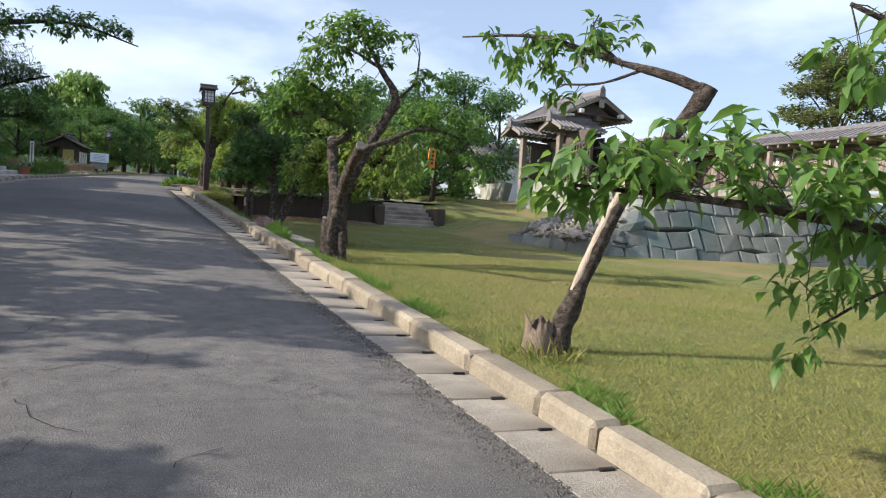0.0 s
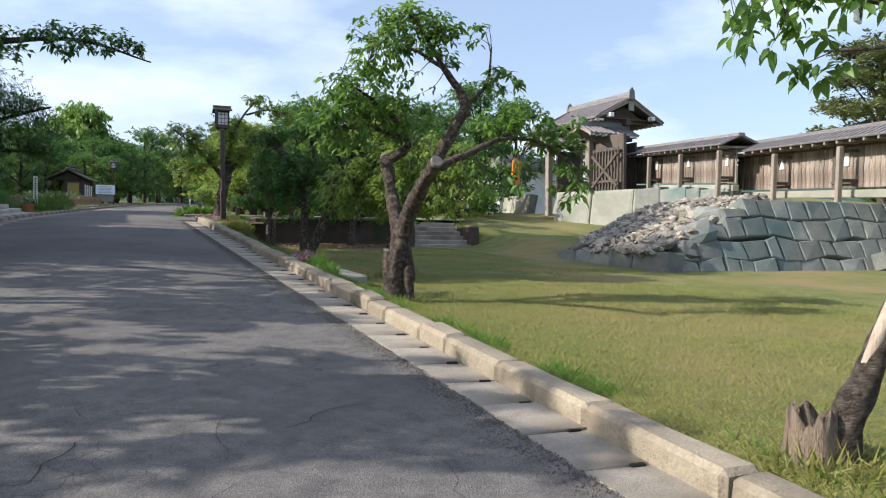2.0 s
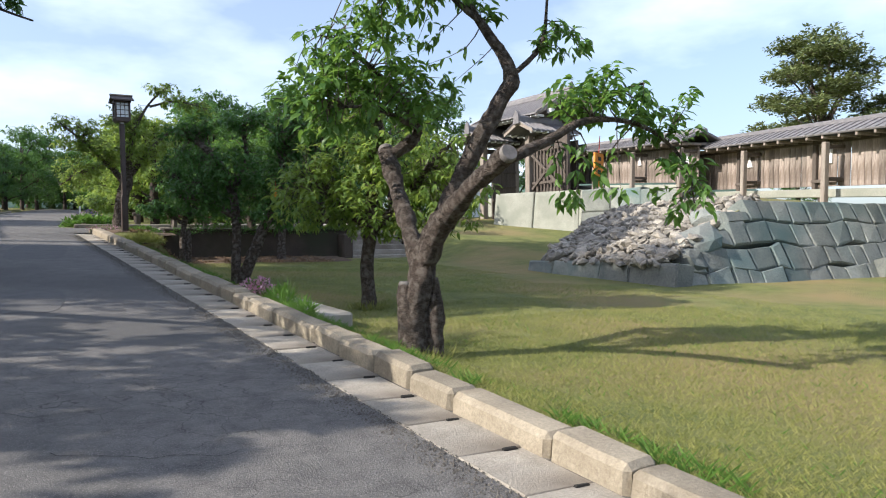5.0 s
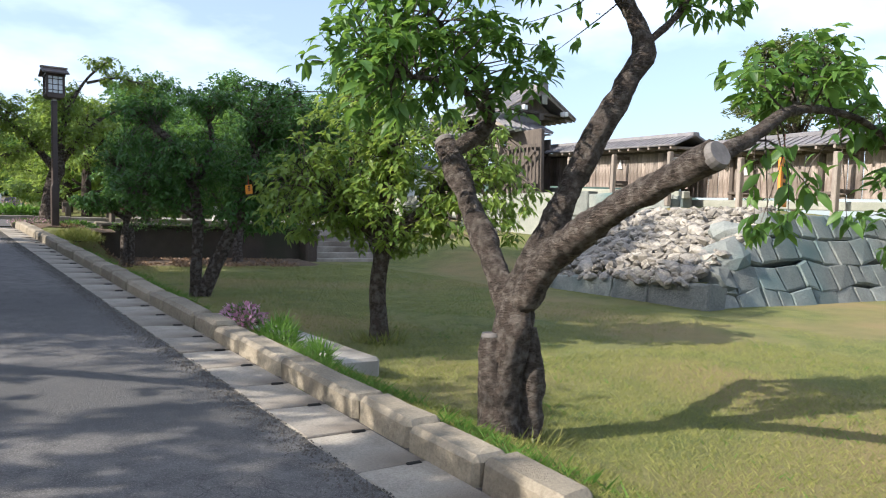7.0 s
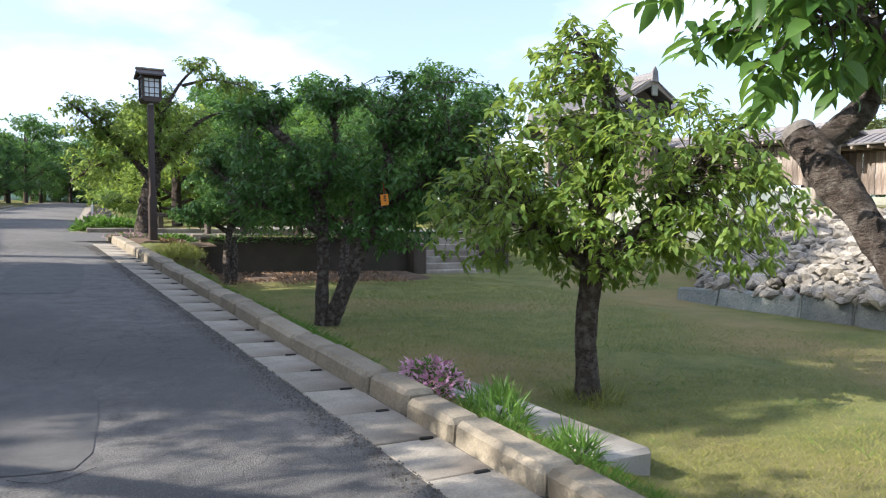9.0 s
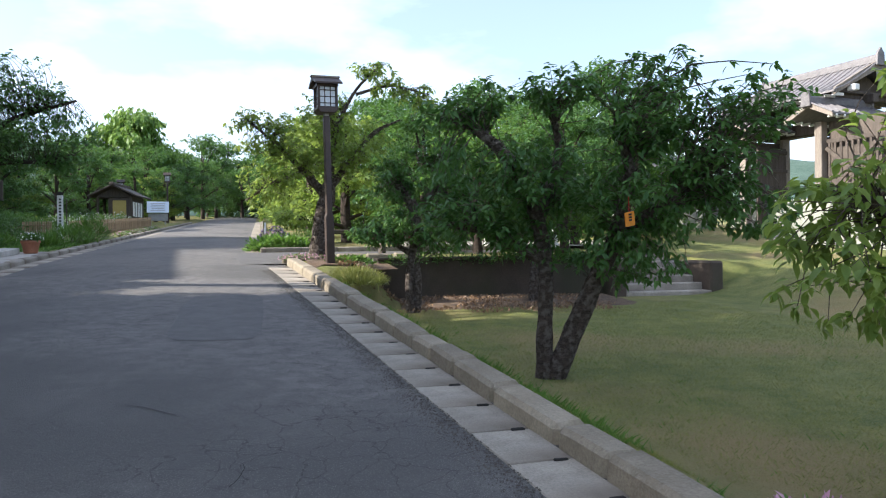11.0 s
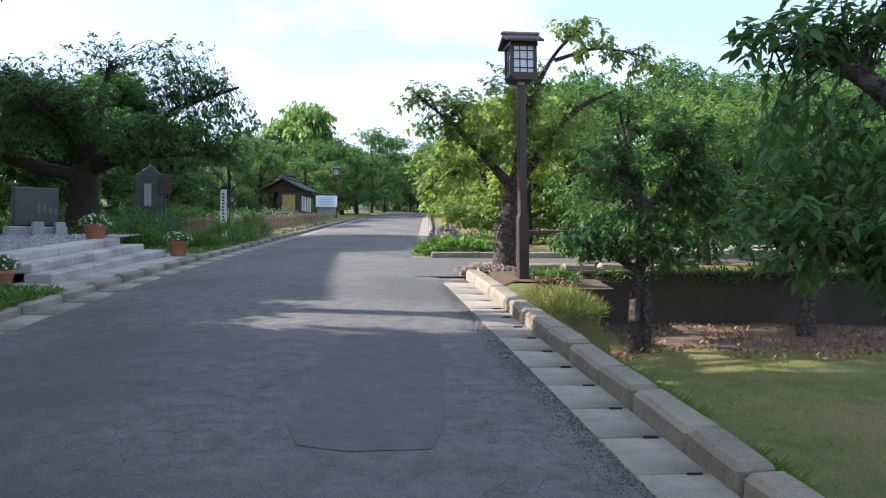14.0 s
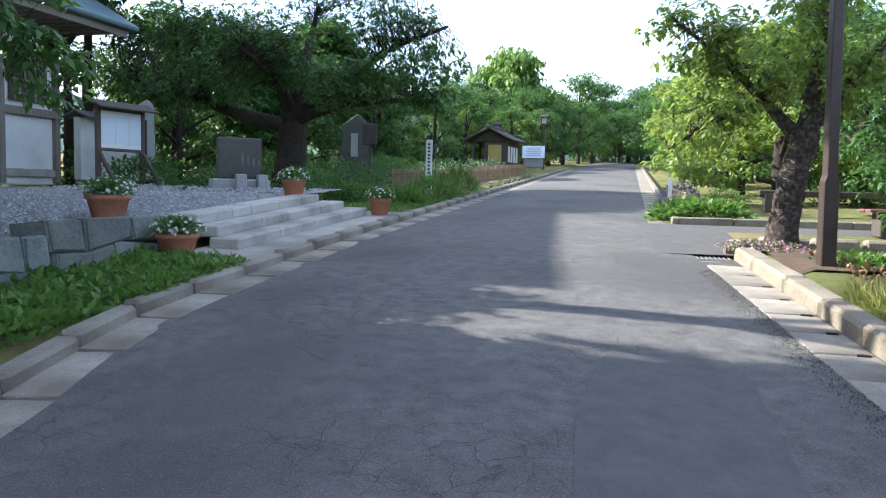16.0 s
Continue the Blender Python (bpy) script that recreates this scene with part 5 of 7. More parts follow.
# ---------------- left-hand verge, steps and terrace ----------------
def left_kerb():
    root = empty("left_kerb", pose(0, 0, 0), "low grey kerb stones along the planted verge", "kerb", kind="structure")
    shapes = [stone_mesh("kerb_stone", (0.17, 0.95, 0.26), 70 + s, 0.03, 0.012) for s in range(4)]
    flat = [stone_mesh("gutter_slab", (0.36, 0.95, 0.06), 80 + s, 0.008, 0.005) for s in range(3)]
    for me in shapes + flat:
        me.materials.append(GUTTER)
    for i in range(62):
        y = 13.2 + 0.97 * i
        turn = math.degrees(math.atan2(edge_left(y - 0.4) - edge_left(y + 0.4), 0.8))
        ob = link("kerb_stone", shapes[i % 4], GUTTER, root)
        ob.matrix_basis = pose(edge_left(y) - 0.10, y, road_z(y) - 0.13, 4.0 if y < 28 else 3.1, 0, turn)
        ob = link("gutter_slab", flat[i % 3], GUTTER, root)
        ob.matrix_basis = pose(edge_left(y) + 0.16, y, road_z(y) - 0.046, 4.0 if y < 28 else 3.1, 0, turn)


left_kerb()
pave = link("pavement", mesh_from("pavement", *grid_sheet([-7.35, -6.9, -6.28], [27.4 + 0.5 * i for i in range(14)], lambda x, y: road_z(y) + 0.125)), CONCRETE)
tagged(pave, "narrow concrete pavement before the steps", "pavement", kind="structure")
terrace = link("gravel_terrace", mesh_from("gravel_terrace", *grid_sheet([-24 + 1.2 * i for i in range(14)] + [-7.86], [20.0 + 0.65 * i for i in range(21)], lambda x, y: road_z(y) + 0.49 + 0.012 * noise.noise(Vector((x * 3, y * 3, 0))))), GRAVEL, smooth=True)
tagged(terrace, "grey gravel forecourt above the steps", "gravel", kind="structure")


edge_y = [20.0 + 0.65 * i for i in range(21)]
skirt = link("terrace_edge", mesh_from("terrace_edge", [(x, y, road_z(y) + dz) for y in edge_y for x, dz in ((-7.86, 0.49), (-7.88, -0.1))], [(2 * i, 2 * i + 1, 2 * i + 3, 2 * i + 2) for i in range(20)]), CONCRETE)
tagged(skirt, "plain edge of the gravel forecourt", "kerb", kind="structure")


def gravel_stones():
    rng = random.Random(77)
    verts, faces = [], []
    for _ in range(5200):
        x, y = -7.95 - 6.0 * rng.random() ** 1.4, rng.uniform(26.4, 34.6)
        z, s = road_z(y) + 0.495, rng.uniform(0.018, 0.04)
        k = len(verts)
        w = rng.uniform(0, 6)
        verts += [(x + s * math.cos(w + a), y + s * 1.2 * math.sin(w + a), z) for a in (0, 1.6, 3.1, 4.7)] + [(x, y, z + s * 0.8)]
        faces += [(k, k + 1, k + 4), (k + 1, k + 2, k + 4), (k + 2, k + 3, k + 4), (k + 3, k, k + 4)]
    ob = link("gravel", mesh_from("gravel", verts, faces), material("pebbles", (0.16, 0.16, 0.165), (0.42, 0.42, 0.43), 5, island=0.3))
    tagged(ob, "loose grey gravel pebbles", "gravel", kind="stuff")


gravel_stones()


def entrance_steps():
    root = empty("entrance_steps", pose(-7.2, 30.7, road_z(30.7) + 0.10, math.degrees(math.atan(0.066)), 0, 0), "three long pale stone steps up to the forecourt", "steps", kind="structure")
    rng = random.Random(9)
    for k, (x, n) in enumerate(((0.18, 4), (-0.16, 4), (-0.52, 5))):
        y0, y1 = -2.45 + 0.10 * k, 2.35 - 0.30 * k
        cuts = [y0 + (y1 - y0) * i / n + (rng.uniform(-0.15, 0.15) if 0 < i < n else 0) for i in range(n + 1)]
        for a, b in zip(cuts, cuts[1:]):
            part("step_stone", box((0.42, b - a - 0.012, 0.145), (x, (a + b) / 2, 0.075 + 0.135 * k), 0.018), STEPSTONE, root)
    return root


entrance_steps()


def low_wall():
    root = empty("field_stone_wall", pose(0, 0, 0), "low mossy dry wall of large grey field stones", "stone wall", kind="structure")
    for k in range(4):
        y = 20.05 + 2.0 * k
        masonry(root, ASHLAR, (-7.62, y), (-7.62, y + 2.0), road_z(y + 0.4) + 0.02, lambda u, y=y: road_z(y + 1.3) + 0.62, 2, 0.15, 60 + k, 0.62, 0.07)
    bush("clipped_shrub", (-8.6, 24.6, road_z(24.6) + 0.5), (0.6, 0.9, 0.55), 900, 0.10, LEAF_DARK, "dark shrub on top of the field stone wall", "shrub", 77)


low_wall()


def flower_pot(m, label, seed, wide=False, big=1.0):
    root = empty("flower_pot", m @ Matrix.Diagonal((big, big, big, 1)), label, "flower pot", "terracotta flower pots")
    prof = [(0.15, 0), (0.165, 0.02), (0.215, 0.27), (0.235, 0.275), (0.235, 0.335), (0.21, 0.34), (0.20, 0.29)]
    if wide:
        prof = [(r * 1.18, z * 0.92) for r, z in prof]
    part("pot", lathe(prof, 24), TERRACOTTA, root, smooth=True)
    part("earth", lathe([(0.19, 0.26), (0.20, 0.30)], 16), SOIL, root)
    rng = np.random.default_rng(seed)
    n = 420
    d = rng.normal(size=(n, 3))
    d /= np.linalg.norm(d, axis=1, keepdims=True)
    d[:, 2] = np.abs(d[:, 2])
    p = d * (0.34 if wide else 0.30, 0.34 if wide else 0.30, 0.18) * rng.uniform(0.3, 1.05, (n, 1)) + (0, 0, 0.33)
    link("foliage", leaf_mesh("foliage", p, d + rng.normal(size=(n, 3)) * 0.5, rng.normal(size=(n, 3)) * 0.3 + (0, 0, 1), 0.10 * rng.uniform(0.6, 1.2, n), PLAIN_LEAF), LEAF_DARK, root)
    at, way, face = [], [], []
    for q in rng.choice(n, 65, replace=False):
        out = Vector(d[q]) + Vector((0, 0, 0.25))
        out.normalize()
        side = out.orthogonal().normalized()
        other = out.cross(side)
        reach = 0.37 if wide else 0.33
        spot = Vector((d[q][0] * reach, d[q][1] * reach, d[q][2] * 0.21 + 0.34 + rng.uniform(-0.02, 0.03)))
        for w in range(5):
            at.append(tuple(spot))
            way.append(tuple(side * math.cos(w * 1.256) + other * math.sin(w * 1.256) + out * 0.2))
            face.append(tuple(out))
    link("blossoms", leaf_mesh("blossoms", np.array(at), np.array(way), np.array(face), np.full(len(at), 0.03), PLAIN_LEAF), WHITEPETAL, root, "small white blossoms")


flower_pot(pose(-7.33, 27.72, road_z(27.72) + 0.09), "wide terracotta pot of white flowers below the steps", 1, True, 0.92)
flower_pot(pose(-6.62, 33.2, road_z(33.2) + 0.12), "terracotta pot of white flowers on the pavement", 2, False, 0.92)
flower_pot(pose(-8.50, 28.0, road_z(28.0) + 0.48), "large terracotta pot with spreading white flowers on gravel", 3, True, 1.0)
flower_pot(pose(-7.95, 32.3, road_z(32.3) + 0.48), "terracotta pot of white flowers at the top step", 4, False, 0.95)


def grass_strip(name, x0, x1, y0, y1, n, h, seed, label):
    rng = np.random.default_rng(seed)
    x, y = rng.uniform(x0, x1, n), rng.uniform(y0, y1, n)
    lump = np.array([0.5 + 0.8 * abs(noise.noise(Vector((a * 1.5, b * 1.5, seed)))) for a, b in zip(x, y)])
    z = np.array([road_z(b) + 0.08 for b in y]) + lump * h * rng.uniform(0, 0.8, n)
    w = rng.uniform(0, 6.28, n)
    way = np.stack([np.cos(w), np.sin(w), rng.uniform(0.3, 1.6, n)], 1)
    ob = link(name, leaf_mesh(name, np.stack([x, y, z], 1), way, rng.normal(size=(n, 3)) + (0, 0, 0.3), h * rng.uniform(0.4, 0.9, n), PLAIN_LEAF), GRASS_LUSH)
    tagged(ob, label, "grass", kind="stuff")


grass_strip("verge_grass", -7.75, -6.25, 20.5, 27.5, 9000, 0.17, 3, "lush bright green grass on the road verge")
grass_strip("bed_grass", -8.6, -6.5, 33.8, 39.0, 4500, 0.10, 4, "green grass bed beside the pavement")
for x, y, r, h, s in ((-7.0, 38.6, 0.8, 0.55, 1), (-7.2, 36.6, 0.5, 0.3, 4), (-6.95, 41.2, 0.62, 0.75, 2), (-8.6, 36.9, 0.7, 0.35, 3)):
    bush("grass_clump", (x, y, road_z(y) + 0.08), (r, r, h), 900, 0.24, GRASS_LUSH, "tall tuft of green iris leaves on the verge", "grass", 20 + s, "verge tufts", shape=BLADE)
for x, y, rx, rz, s in ((-9.6, 38.6, 1.7, 0.95, 1), (-8.9, 36.2, 0.8, 0.7, 2), (-12.0, 37.2, 1.5, 0.8, 3), (-13.6, 44.0, 1.6, 0.9, 4), (-10.6, 46.0, 1.3, 0.9, 5), (-12.5, 50.5, 1.8, 1.0, 6), (-15.5, 47.5, 1.7, 1.1, 7), (-13.2, 35.3, 1.0, 0.6, 8), (-10.0, 52.0, 1.2, 0.8, 9), (-9.3, 26.0, 0.6, 0.9, 10)):
    bush("clipped_shrub", (x, y, road_z(y) + (0.5 if y < 36 else 0.1)), (rx, rx * 0.8, rz), int(1500 * rx), 0.11, LEAF_DARK, "rounded clipped dark green garden shrub", "shrub", 40 + s, "clipped shrubs")


def black_stele():
    root = empty("memorial_stone", pose(-10.3, 34.6, road_z(34.2) + 0.44, 0, 0, 40) @ Matrix.Diagonal((0.9, 0.9, 0.85, 1)), "polished black memorial stone on grey granite blocks", "monument")
    part("slab", box((1.05, 0.22, 1.05), (0, 0, 0.82), 0.03), BLACKSTONE, root)
    part("plinth", box((1.35, 0.6, 0.30), (0, 0, 0.15), 0.03), GRANITE, root)
    for x in (-0.05, 0.45):
        part("offering_block", box((0.24, 0.24, 0.42), (x, -0.42, 0.21), 0.015), GRANITE, root)
    for k in range(4):
        part("carved_figure", box((0.06, 0.012, 0.30 - 0.05 * k), (0.05 + 0.13 * k, -0.112, 0.80 - 0.03 * k), 0.006), CUTFACE, root)


black_stele()


def stone_pillar(x, y, h, w, label, rot, mat):
    root = empty("stone_monument", pose(x, y, road_z(y) + 0.1, 0, 0, rot), label, "monument")
    part("shaft", prism([(-w / 2, 0.3), (w / 2, 0.3), (w * 0.40, h), (w * 0.1, h + w * 0.3), (-w * 0.36, h - 0.05)], w * 0.6, "y", 0.04), mat, root)
    part("plinth", box((w * 1.7, w * 1.3, 0.5), (0, 0, 0.2), 0.06), mat, root)
    part("inscription", box((w * 0.22, 0.03, h * 0.4), (0, -w * 0.31, h * 0.62), 0.005), INK if mat is GRANITE else GRANITE, root)


stone_pillar(-15.3, 38.4, 2.4, 0.55, "tall grey granite pillar with dark inscription", 30, GRANITE)
stone_pillar(-12.4, 47.3, 2.2, 1.2, "broad dark rough-hewn memorial stone among shrubs", 15, material("dark_memorial_stone", (0.05, 0.055, 0.05), (0.12, 0.125, 0.11), 3.0, 0.9, 0.8))


def notice_board():
    root = empty("notice_board", pose(-13.1, 34.4, road_z(33.9) + 0.50, 0, 0, 78) @ Matrix.Diagonal((0.8, 0.8, 0.86, 1)), "roofed timber notice board with white sheets", "notice board")
    for x in (-0.75, 0.75):
        part("post", box((0.12, 0.12, 2.0), (x, 0, 1.0), 0.01), DARKTIMBER, root)
        part("brace", box((0.09, 0.10, 1.15), (0, 0, 0), 0.01), DARKTIMBER, root).matrix_basis = pose(x, -0.35, 0.45, -38, 0, 0)
    part("panel", box((1.42, 0.05, 0.95), (0, 0, 1.42), 0.008), WHITEPAINT, root)
    for k in range(3):
        part("faded_sheet", box((0.42, 0.008, 0.7), (-0.46 + 0.46 * k, -0.03, 1.42), 0.0), PANELBLUE, root)
    part("rail", box((1.6, 0.08, 0.08), (0, 0, 0.92), 0.01), DARKTIMBER, root)
    for s in (-1, 1):
        part("roof_slope", box((2.0, 0.5, 0.05), (0, s * 0.22, 0), 0.01), DARKTIMBER, root).matrix_basis = pose(0, 0, 2.12, -s * 22, 0, 0)


notice_board()


def hall():
    root = empty("hall", pose(-21.4, 34.0, road_z(36) + 0.55), "white-plastered hall with timber posts and blue-grey eaves", "building")
    part("wall", box((7.0, 8.0, 4.6), (0, 0, 2.1), 0.02), WHITEWALL, root)
    for y in (-3.95, -2.0, 0.0, 2.0, 3.95):
        part("post", box((0.18, 0.2, 4.5), (3.53, y, 2.1), 0.015), TIMBER, root)
    part("dado", box((0.10, 8.0, 0.22), (3.54, 0, 0.12), 0.02), CONCRETE, root)
    part("beam", box((0.16, 8.2, 0.22), (3.56, 0, 1.75), 0.015), TIMBER, root)
    win = part("window", box((0.08, 1.3, 1.5), (3.55, 2.95, 2.75), 0.01), DARKTIMBER, root, "dark barred window")
    for k in range(7):
        part("bar", box((0.04, 0.04, 1.5), (3.62, 2.4 + 0.18 * k, 2.75), 0.0), TIMBER, win)
    for k in range(4):
        part("bar", box((0.03, 1.3, 0.04), (3.64, 2.95, 2.2 + 0.36 * k), 0.0), TIMBER, win)
    n = 24
    for i in range(n):
        part("rafter", box((1.5, 0.11, 0.14), (4.2, -4.9 + 10.0 * i / n, 4.18), 0.01), TIMBER, root)
    part("eave_board", box((0.08, 10.4, 0.2), (4.95, 0, 4.2), 0.01), TIMBER, root)
    slope = prism([(-5.2, 4.30), (5.2, 4.30), (5.25, 4.42), (3.4, 5.5), (1.7, 7.6), (0.3, 10.5), (-0.3, 10.5), (-1.7, 7.6), (-3.4, 5.5), (-5.25, 4.42)], 10.8, "y", 0.03)
    part("roof", slope, COPPERROOF, root)
    low = new("side_wall")
    low.parent = root
    low.matrix_basis = pose(4.2, 5.4, 0)
    part("plaster", box((0.25, 2.8, 1.75), (0, 0, 0.85), 0.02), WHITEWALL, low)
    for s in (-1, 1):
        part("coping", box((0.5, 3.0, 0.06), (s * 0.22, 0, 0), 0.01), ROOF, low).matrix_basis = pose(0, 0, 1.9, 0, s * 24, 0)


hall()


def text_bars(parent, n, w, h, gap, x, y, z, along="z"):
    for k in range(n):
        part("text_bar", box((w, 0.008, h), (x, y, z - gap * k), 0.0), INK, parent)


def small_sign():
    root = empty("garden_sign", pose(-8.35, 24.9, road_z(25) + 0.1, 0, 0, 62), "white wooden sign with vertical black writing", "sign")
    part("board", box((0.26, 0.04, 0.62), (0, 0, 0.98), 0.006), WHITEPAINT, root)
    part("cap", box((0.32, 0.09, 0.03), (0, 0, 1.31), 0.006), TIMBER, root)
    part("stake", box((0.05, 0.04, 0.8), (0, 0.02, 0.38), 0.006), TIMBER, root)
    text_bars(root, 8, 0.05, 0.035, 0.055, 0.03, -0.024, 1.2)
    text_bars(root, 5, 0.03, 0.02, 0.05, -0.06, -0.024, 1.1)


small_sign()


def white_post():
    root = empty("marker_post", pose(-8.25, 42.8, road_z(42.8) + 0.1, 0, 0, 10), "square white marker post with black cap and writing", "post")
    part("shaft", box((0.19, 0.19, 1.55), (0, 0, 0.77), 0.012), WHITEPAINT, root)
    part("cap", prism([(-0.11, 1.55), (0.11, 1.55), (0.10, 1.62), (0, 1.70), (-0.10, 1.62)], 0.2, "y", 0.01), INK, root)
    text_bars(root, 9, 0.07, 0.06, 0.11, 0.0, -0.10, 1.4)
    part("side_board", box((0.03, 0.16, 1.15), (0.2, 0.02, 0.85), 0.005), DARKTIMBER, root)


white_post()


def bamboo_fence(a, b, n):
    a, b = Vector(a), Vector(b)
    run = b - a
    yaw = math.degrees(math.atan2(run.y, run.x))
    root = empty("bamboo_fence", pose(a.x, a.y, road_z(a.y) + 0.08, 0, 0, 0), "low split-bamboo fence round the flower bed", "fence", "bamboo fences")
    me = bpy.data.meshes.new("cane")
    bm = lathe([(0.028, 0), (0.030, 0.3), (0.026, 0.62)], 6)
    bm.to_mesh(me)
    bm.free()
    me.materials.append(BAMBOO)
    for i in range(n):
        q = run * (i / (n - 1))
        ob = link("cane", me, BAMBOO, root)
        ob.matrix_basis = pose(q.x, q.y, road_z(a.y + q.y) - road_z(a.y), random.uniform(-2, 2), random.uniform(-2, 2), i * 40)
    for h in (0.15, 0.48):
        line = np.array([(run.x * k / 4, run.y * k / 4 - 0.04, road_z(a.y + run.y * k / 4) - road_z(a.y) + h, 0.024) for k in range(5)])
        v, f = tube(line, 6)
        link("rail", mesh_from("rail", v, f), BAMBOO, root)


bamboo_fence((-9.7, 43.6), (-8.8, 43.8), 14)
bamboo_fence((-8.3, 44.2), (-7.0, 56.0), 110)
for x, y, s in ((-9.0, 45.4, 1), (-8.7, 48.0, 2), (-8.4, 50.8, 3), (-8.2, 53.6, 4)):
    bush("flower_clump", (x, y, road_z(y) + 0.1), (0.7, 1.3, 0.85), 800, 0.10, LEAF, "flowering shrub with pale blossoms behind the bamboo fence", "flowers", 60 + s, "flowering shrubs", flowers=(WHITEPETAL, 500, 0.07))
for k in range(9):
    bush("flower_clump", (-6.75, 45.5 + 1.3 * k, road_z(45.5 + 1.3 * k) + 0.08), (0.25, 0.35, 0.16), 110, 0.07, GRASS_LUSH, "small bedding flowers along the kerb", "flowers", 70 + k, "bedding flowers", flowers=(WHITEPETAL if k % 2 else PINK, 70, 0.06))


def hut():
    root = empty("garden_hut", pose(-9.5, 62.0, road_z(62) + 0.1, 0, 0, -6), "small dark timber hut with tiled gable roof and paper notices", "hut")
    part("back_wall", box((2.0, 0.1, 1.7), (0, 1.25, 0.85), 0.01), DARKTIMBER, root)
    part("side_wall", box((0.1, 2.38, 1.7), (0.93, 0, 0.85), 0.01), DARKTIMBER, root)
    part("front_wall", box((1.2, 0.1, 1.6), (0.27, -1.22, 0.80), 0.01), DARKTIMBER, root)
    part("ceiling_board", box((1.9, 2.6, 0.06), (0, 0, 1.66), 0.0), DARKTIMBER, root)
    for x, y in ((-0.93, -1.22), (-0.93, 0.0), (-0.93, 1.22), (0.93, -1.25)):
        part("post", box((0.13, 0.13, 1.66), (x, y, 0.83), 0.01), DARKTIMBER, root)
    part("notice_board", box((0.75, 0.05, 1.0), (0.30, -1.30, 0.95), 0.01), YELLOWBOARD, root, "yellow notice board")
    for k in range(4):
        part("paper", box((0.04, 0.28, 0.85), (1.02, -1.0 + 0.55 * k, 0.95), 0.005), WHITEPAINT, root)
    for s in (-1, 1):
        part("roof_slope", box((1.6, 3.4, 0.09), (s * 0.72, 0, 0), 0.015), DARKTIMBER, root).matrix_basis = pose(0, 0, 2.35, 0, s * 26, 0)
    part("ridge", box((0.25, 3.5, 0.16), (0, 0, 2.42), 0.03), DARKTIMBER, root)
    part("gable", prism([(-1.0, 1.7), (1.0, 1.7), (0, 2.25)], 2.5, "y"), DARKTIMBER, root)


hut()


def info_board():
    root = empty("information_board", pose(-7.9, 66.0, road_z(66) + 0.08, 0, 0, 6), "slanted pale information panel on a grey stand", "sign")
    part("panel", box((1.35, 0.06, 0.85), (0, 0, 0), 0.012), PANELBLUE, root).matrix_basis = pose(0, 0, 1.15, -28, 0, 0)
    part("stand", box((1.2, 0.3, 0.5), (0, 0.1, 0.5), 0.02), GRANITE, root)
    for x in (-0.45, 0.45):
        part("leg", box((0.1, 0.25, 0.3), (x, 0.1, 0.13), 0.01), GRANITE, root)
    for k in range(5):
        part("text_bar", box((0.9 - 0.1 * (k % 2), 0.01, 0.04), (0, -0.04, 0.26 - 0.13 * k), 0.0), GRANITE, root).matrix_basis = pose(0, 0, 1.15, -28, 0, 0)


info_board()
lantern_post(pose(-7.7, 69.5, road_z(69.5) + 0.05, 0, 0, 4), "distant wooden lantern post beside the information panel", 0.92)
lantern_post(pose(-9.9, 64.5, road_z(57) + 0.05, 0, 0, 4), "wooden lantern post behind the hut", 0.85)
sign = empty("wooden_sign", pose(-11.0, 45.0, road_z(45) + 0.1, 0, 0, 10), "dark wooden tablet sign on a post", "sign")
part("tablet", box((0.5, 0.08, 0.75), (0, 0, 1.75), 0.05), DARKTIMBER, sign)
part("post", box((0.09, 0.09, 1.5), (0, 0.05, 0.72), 0.01), DARKTIMBER, sign)


# ---------------- boards hung in the trees ----------------
def plaque(m, label, mat, w, h, cord=True, bars=4):
    root = empty("name_plaque", m, label, "plaque", "tree plaques")
    part("board", box((w, 0.02, h), (0, 0, 0), 0.004), mat, root)
    for k in range(bars):
        part("text_bar", box((w * 0.3, 0.006, h * 0.12), (0, -0.012, h * 0.33 - h * 0.2 * k), 0.0), INK, root)
    if cord:
        v, f = tube(np.array([(0, 0, h / 2, 0.004), (0.01, 0, h / 2 + 0.16, 0.004)]), 5)
        link("cord", mesh_from("cord", v, f), RED if mat is ORANGE else INK, root)


plaque(pose(2.84, 5.50, 2.95, 4, 3, 24), "white plaque hanging from a cherry twig", WHITEPAINT, 0.07, 0.17)
plaque(pose(3.42, 11.50, 2.62, 0, 4, 20), "orange plaque on red cord hanging from a sawn limb", ORANGE, 0.14, 0.30)
plaque(pose(2.52, 20.6, 3.0, 6, -10, 10), "orange plaque hanging in the dark cherry crown", ORANGE, 0.12, 0.15, bars=3)


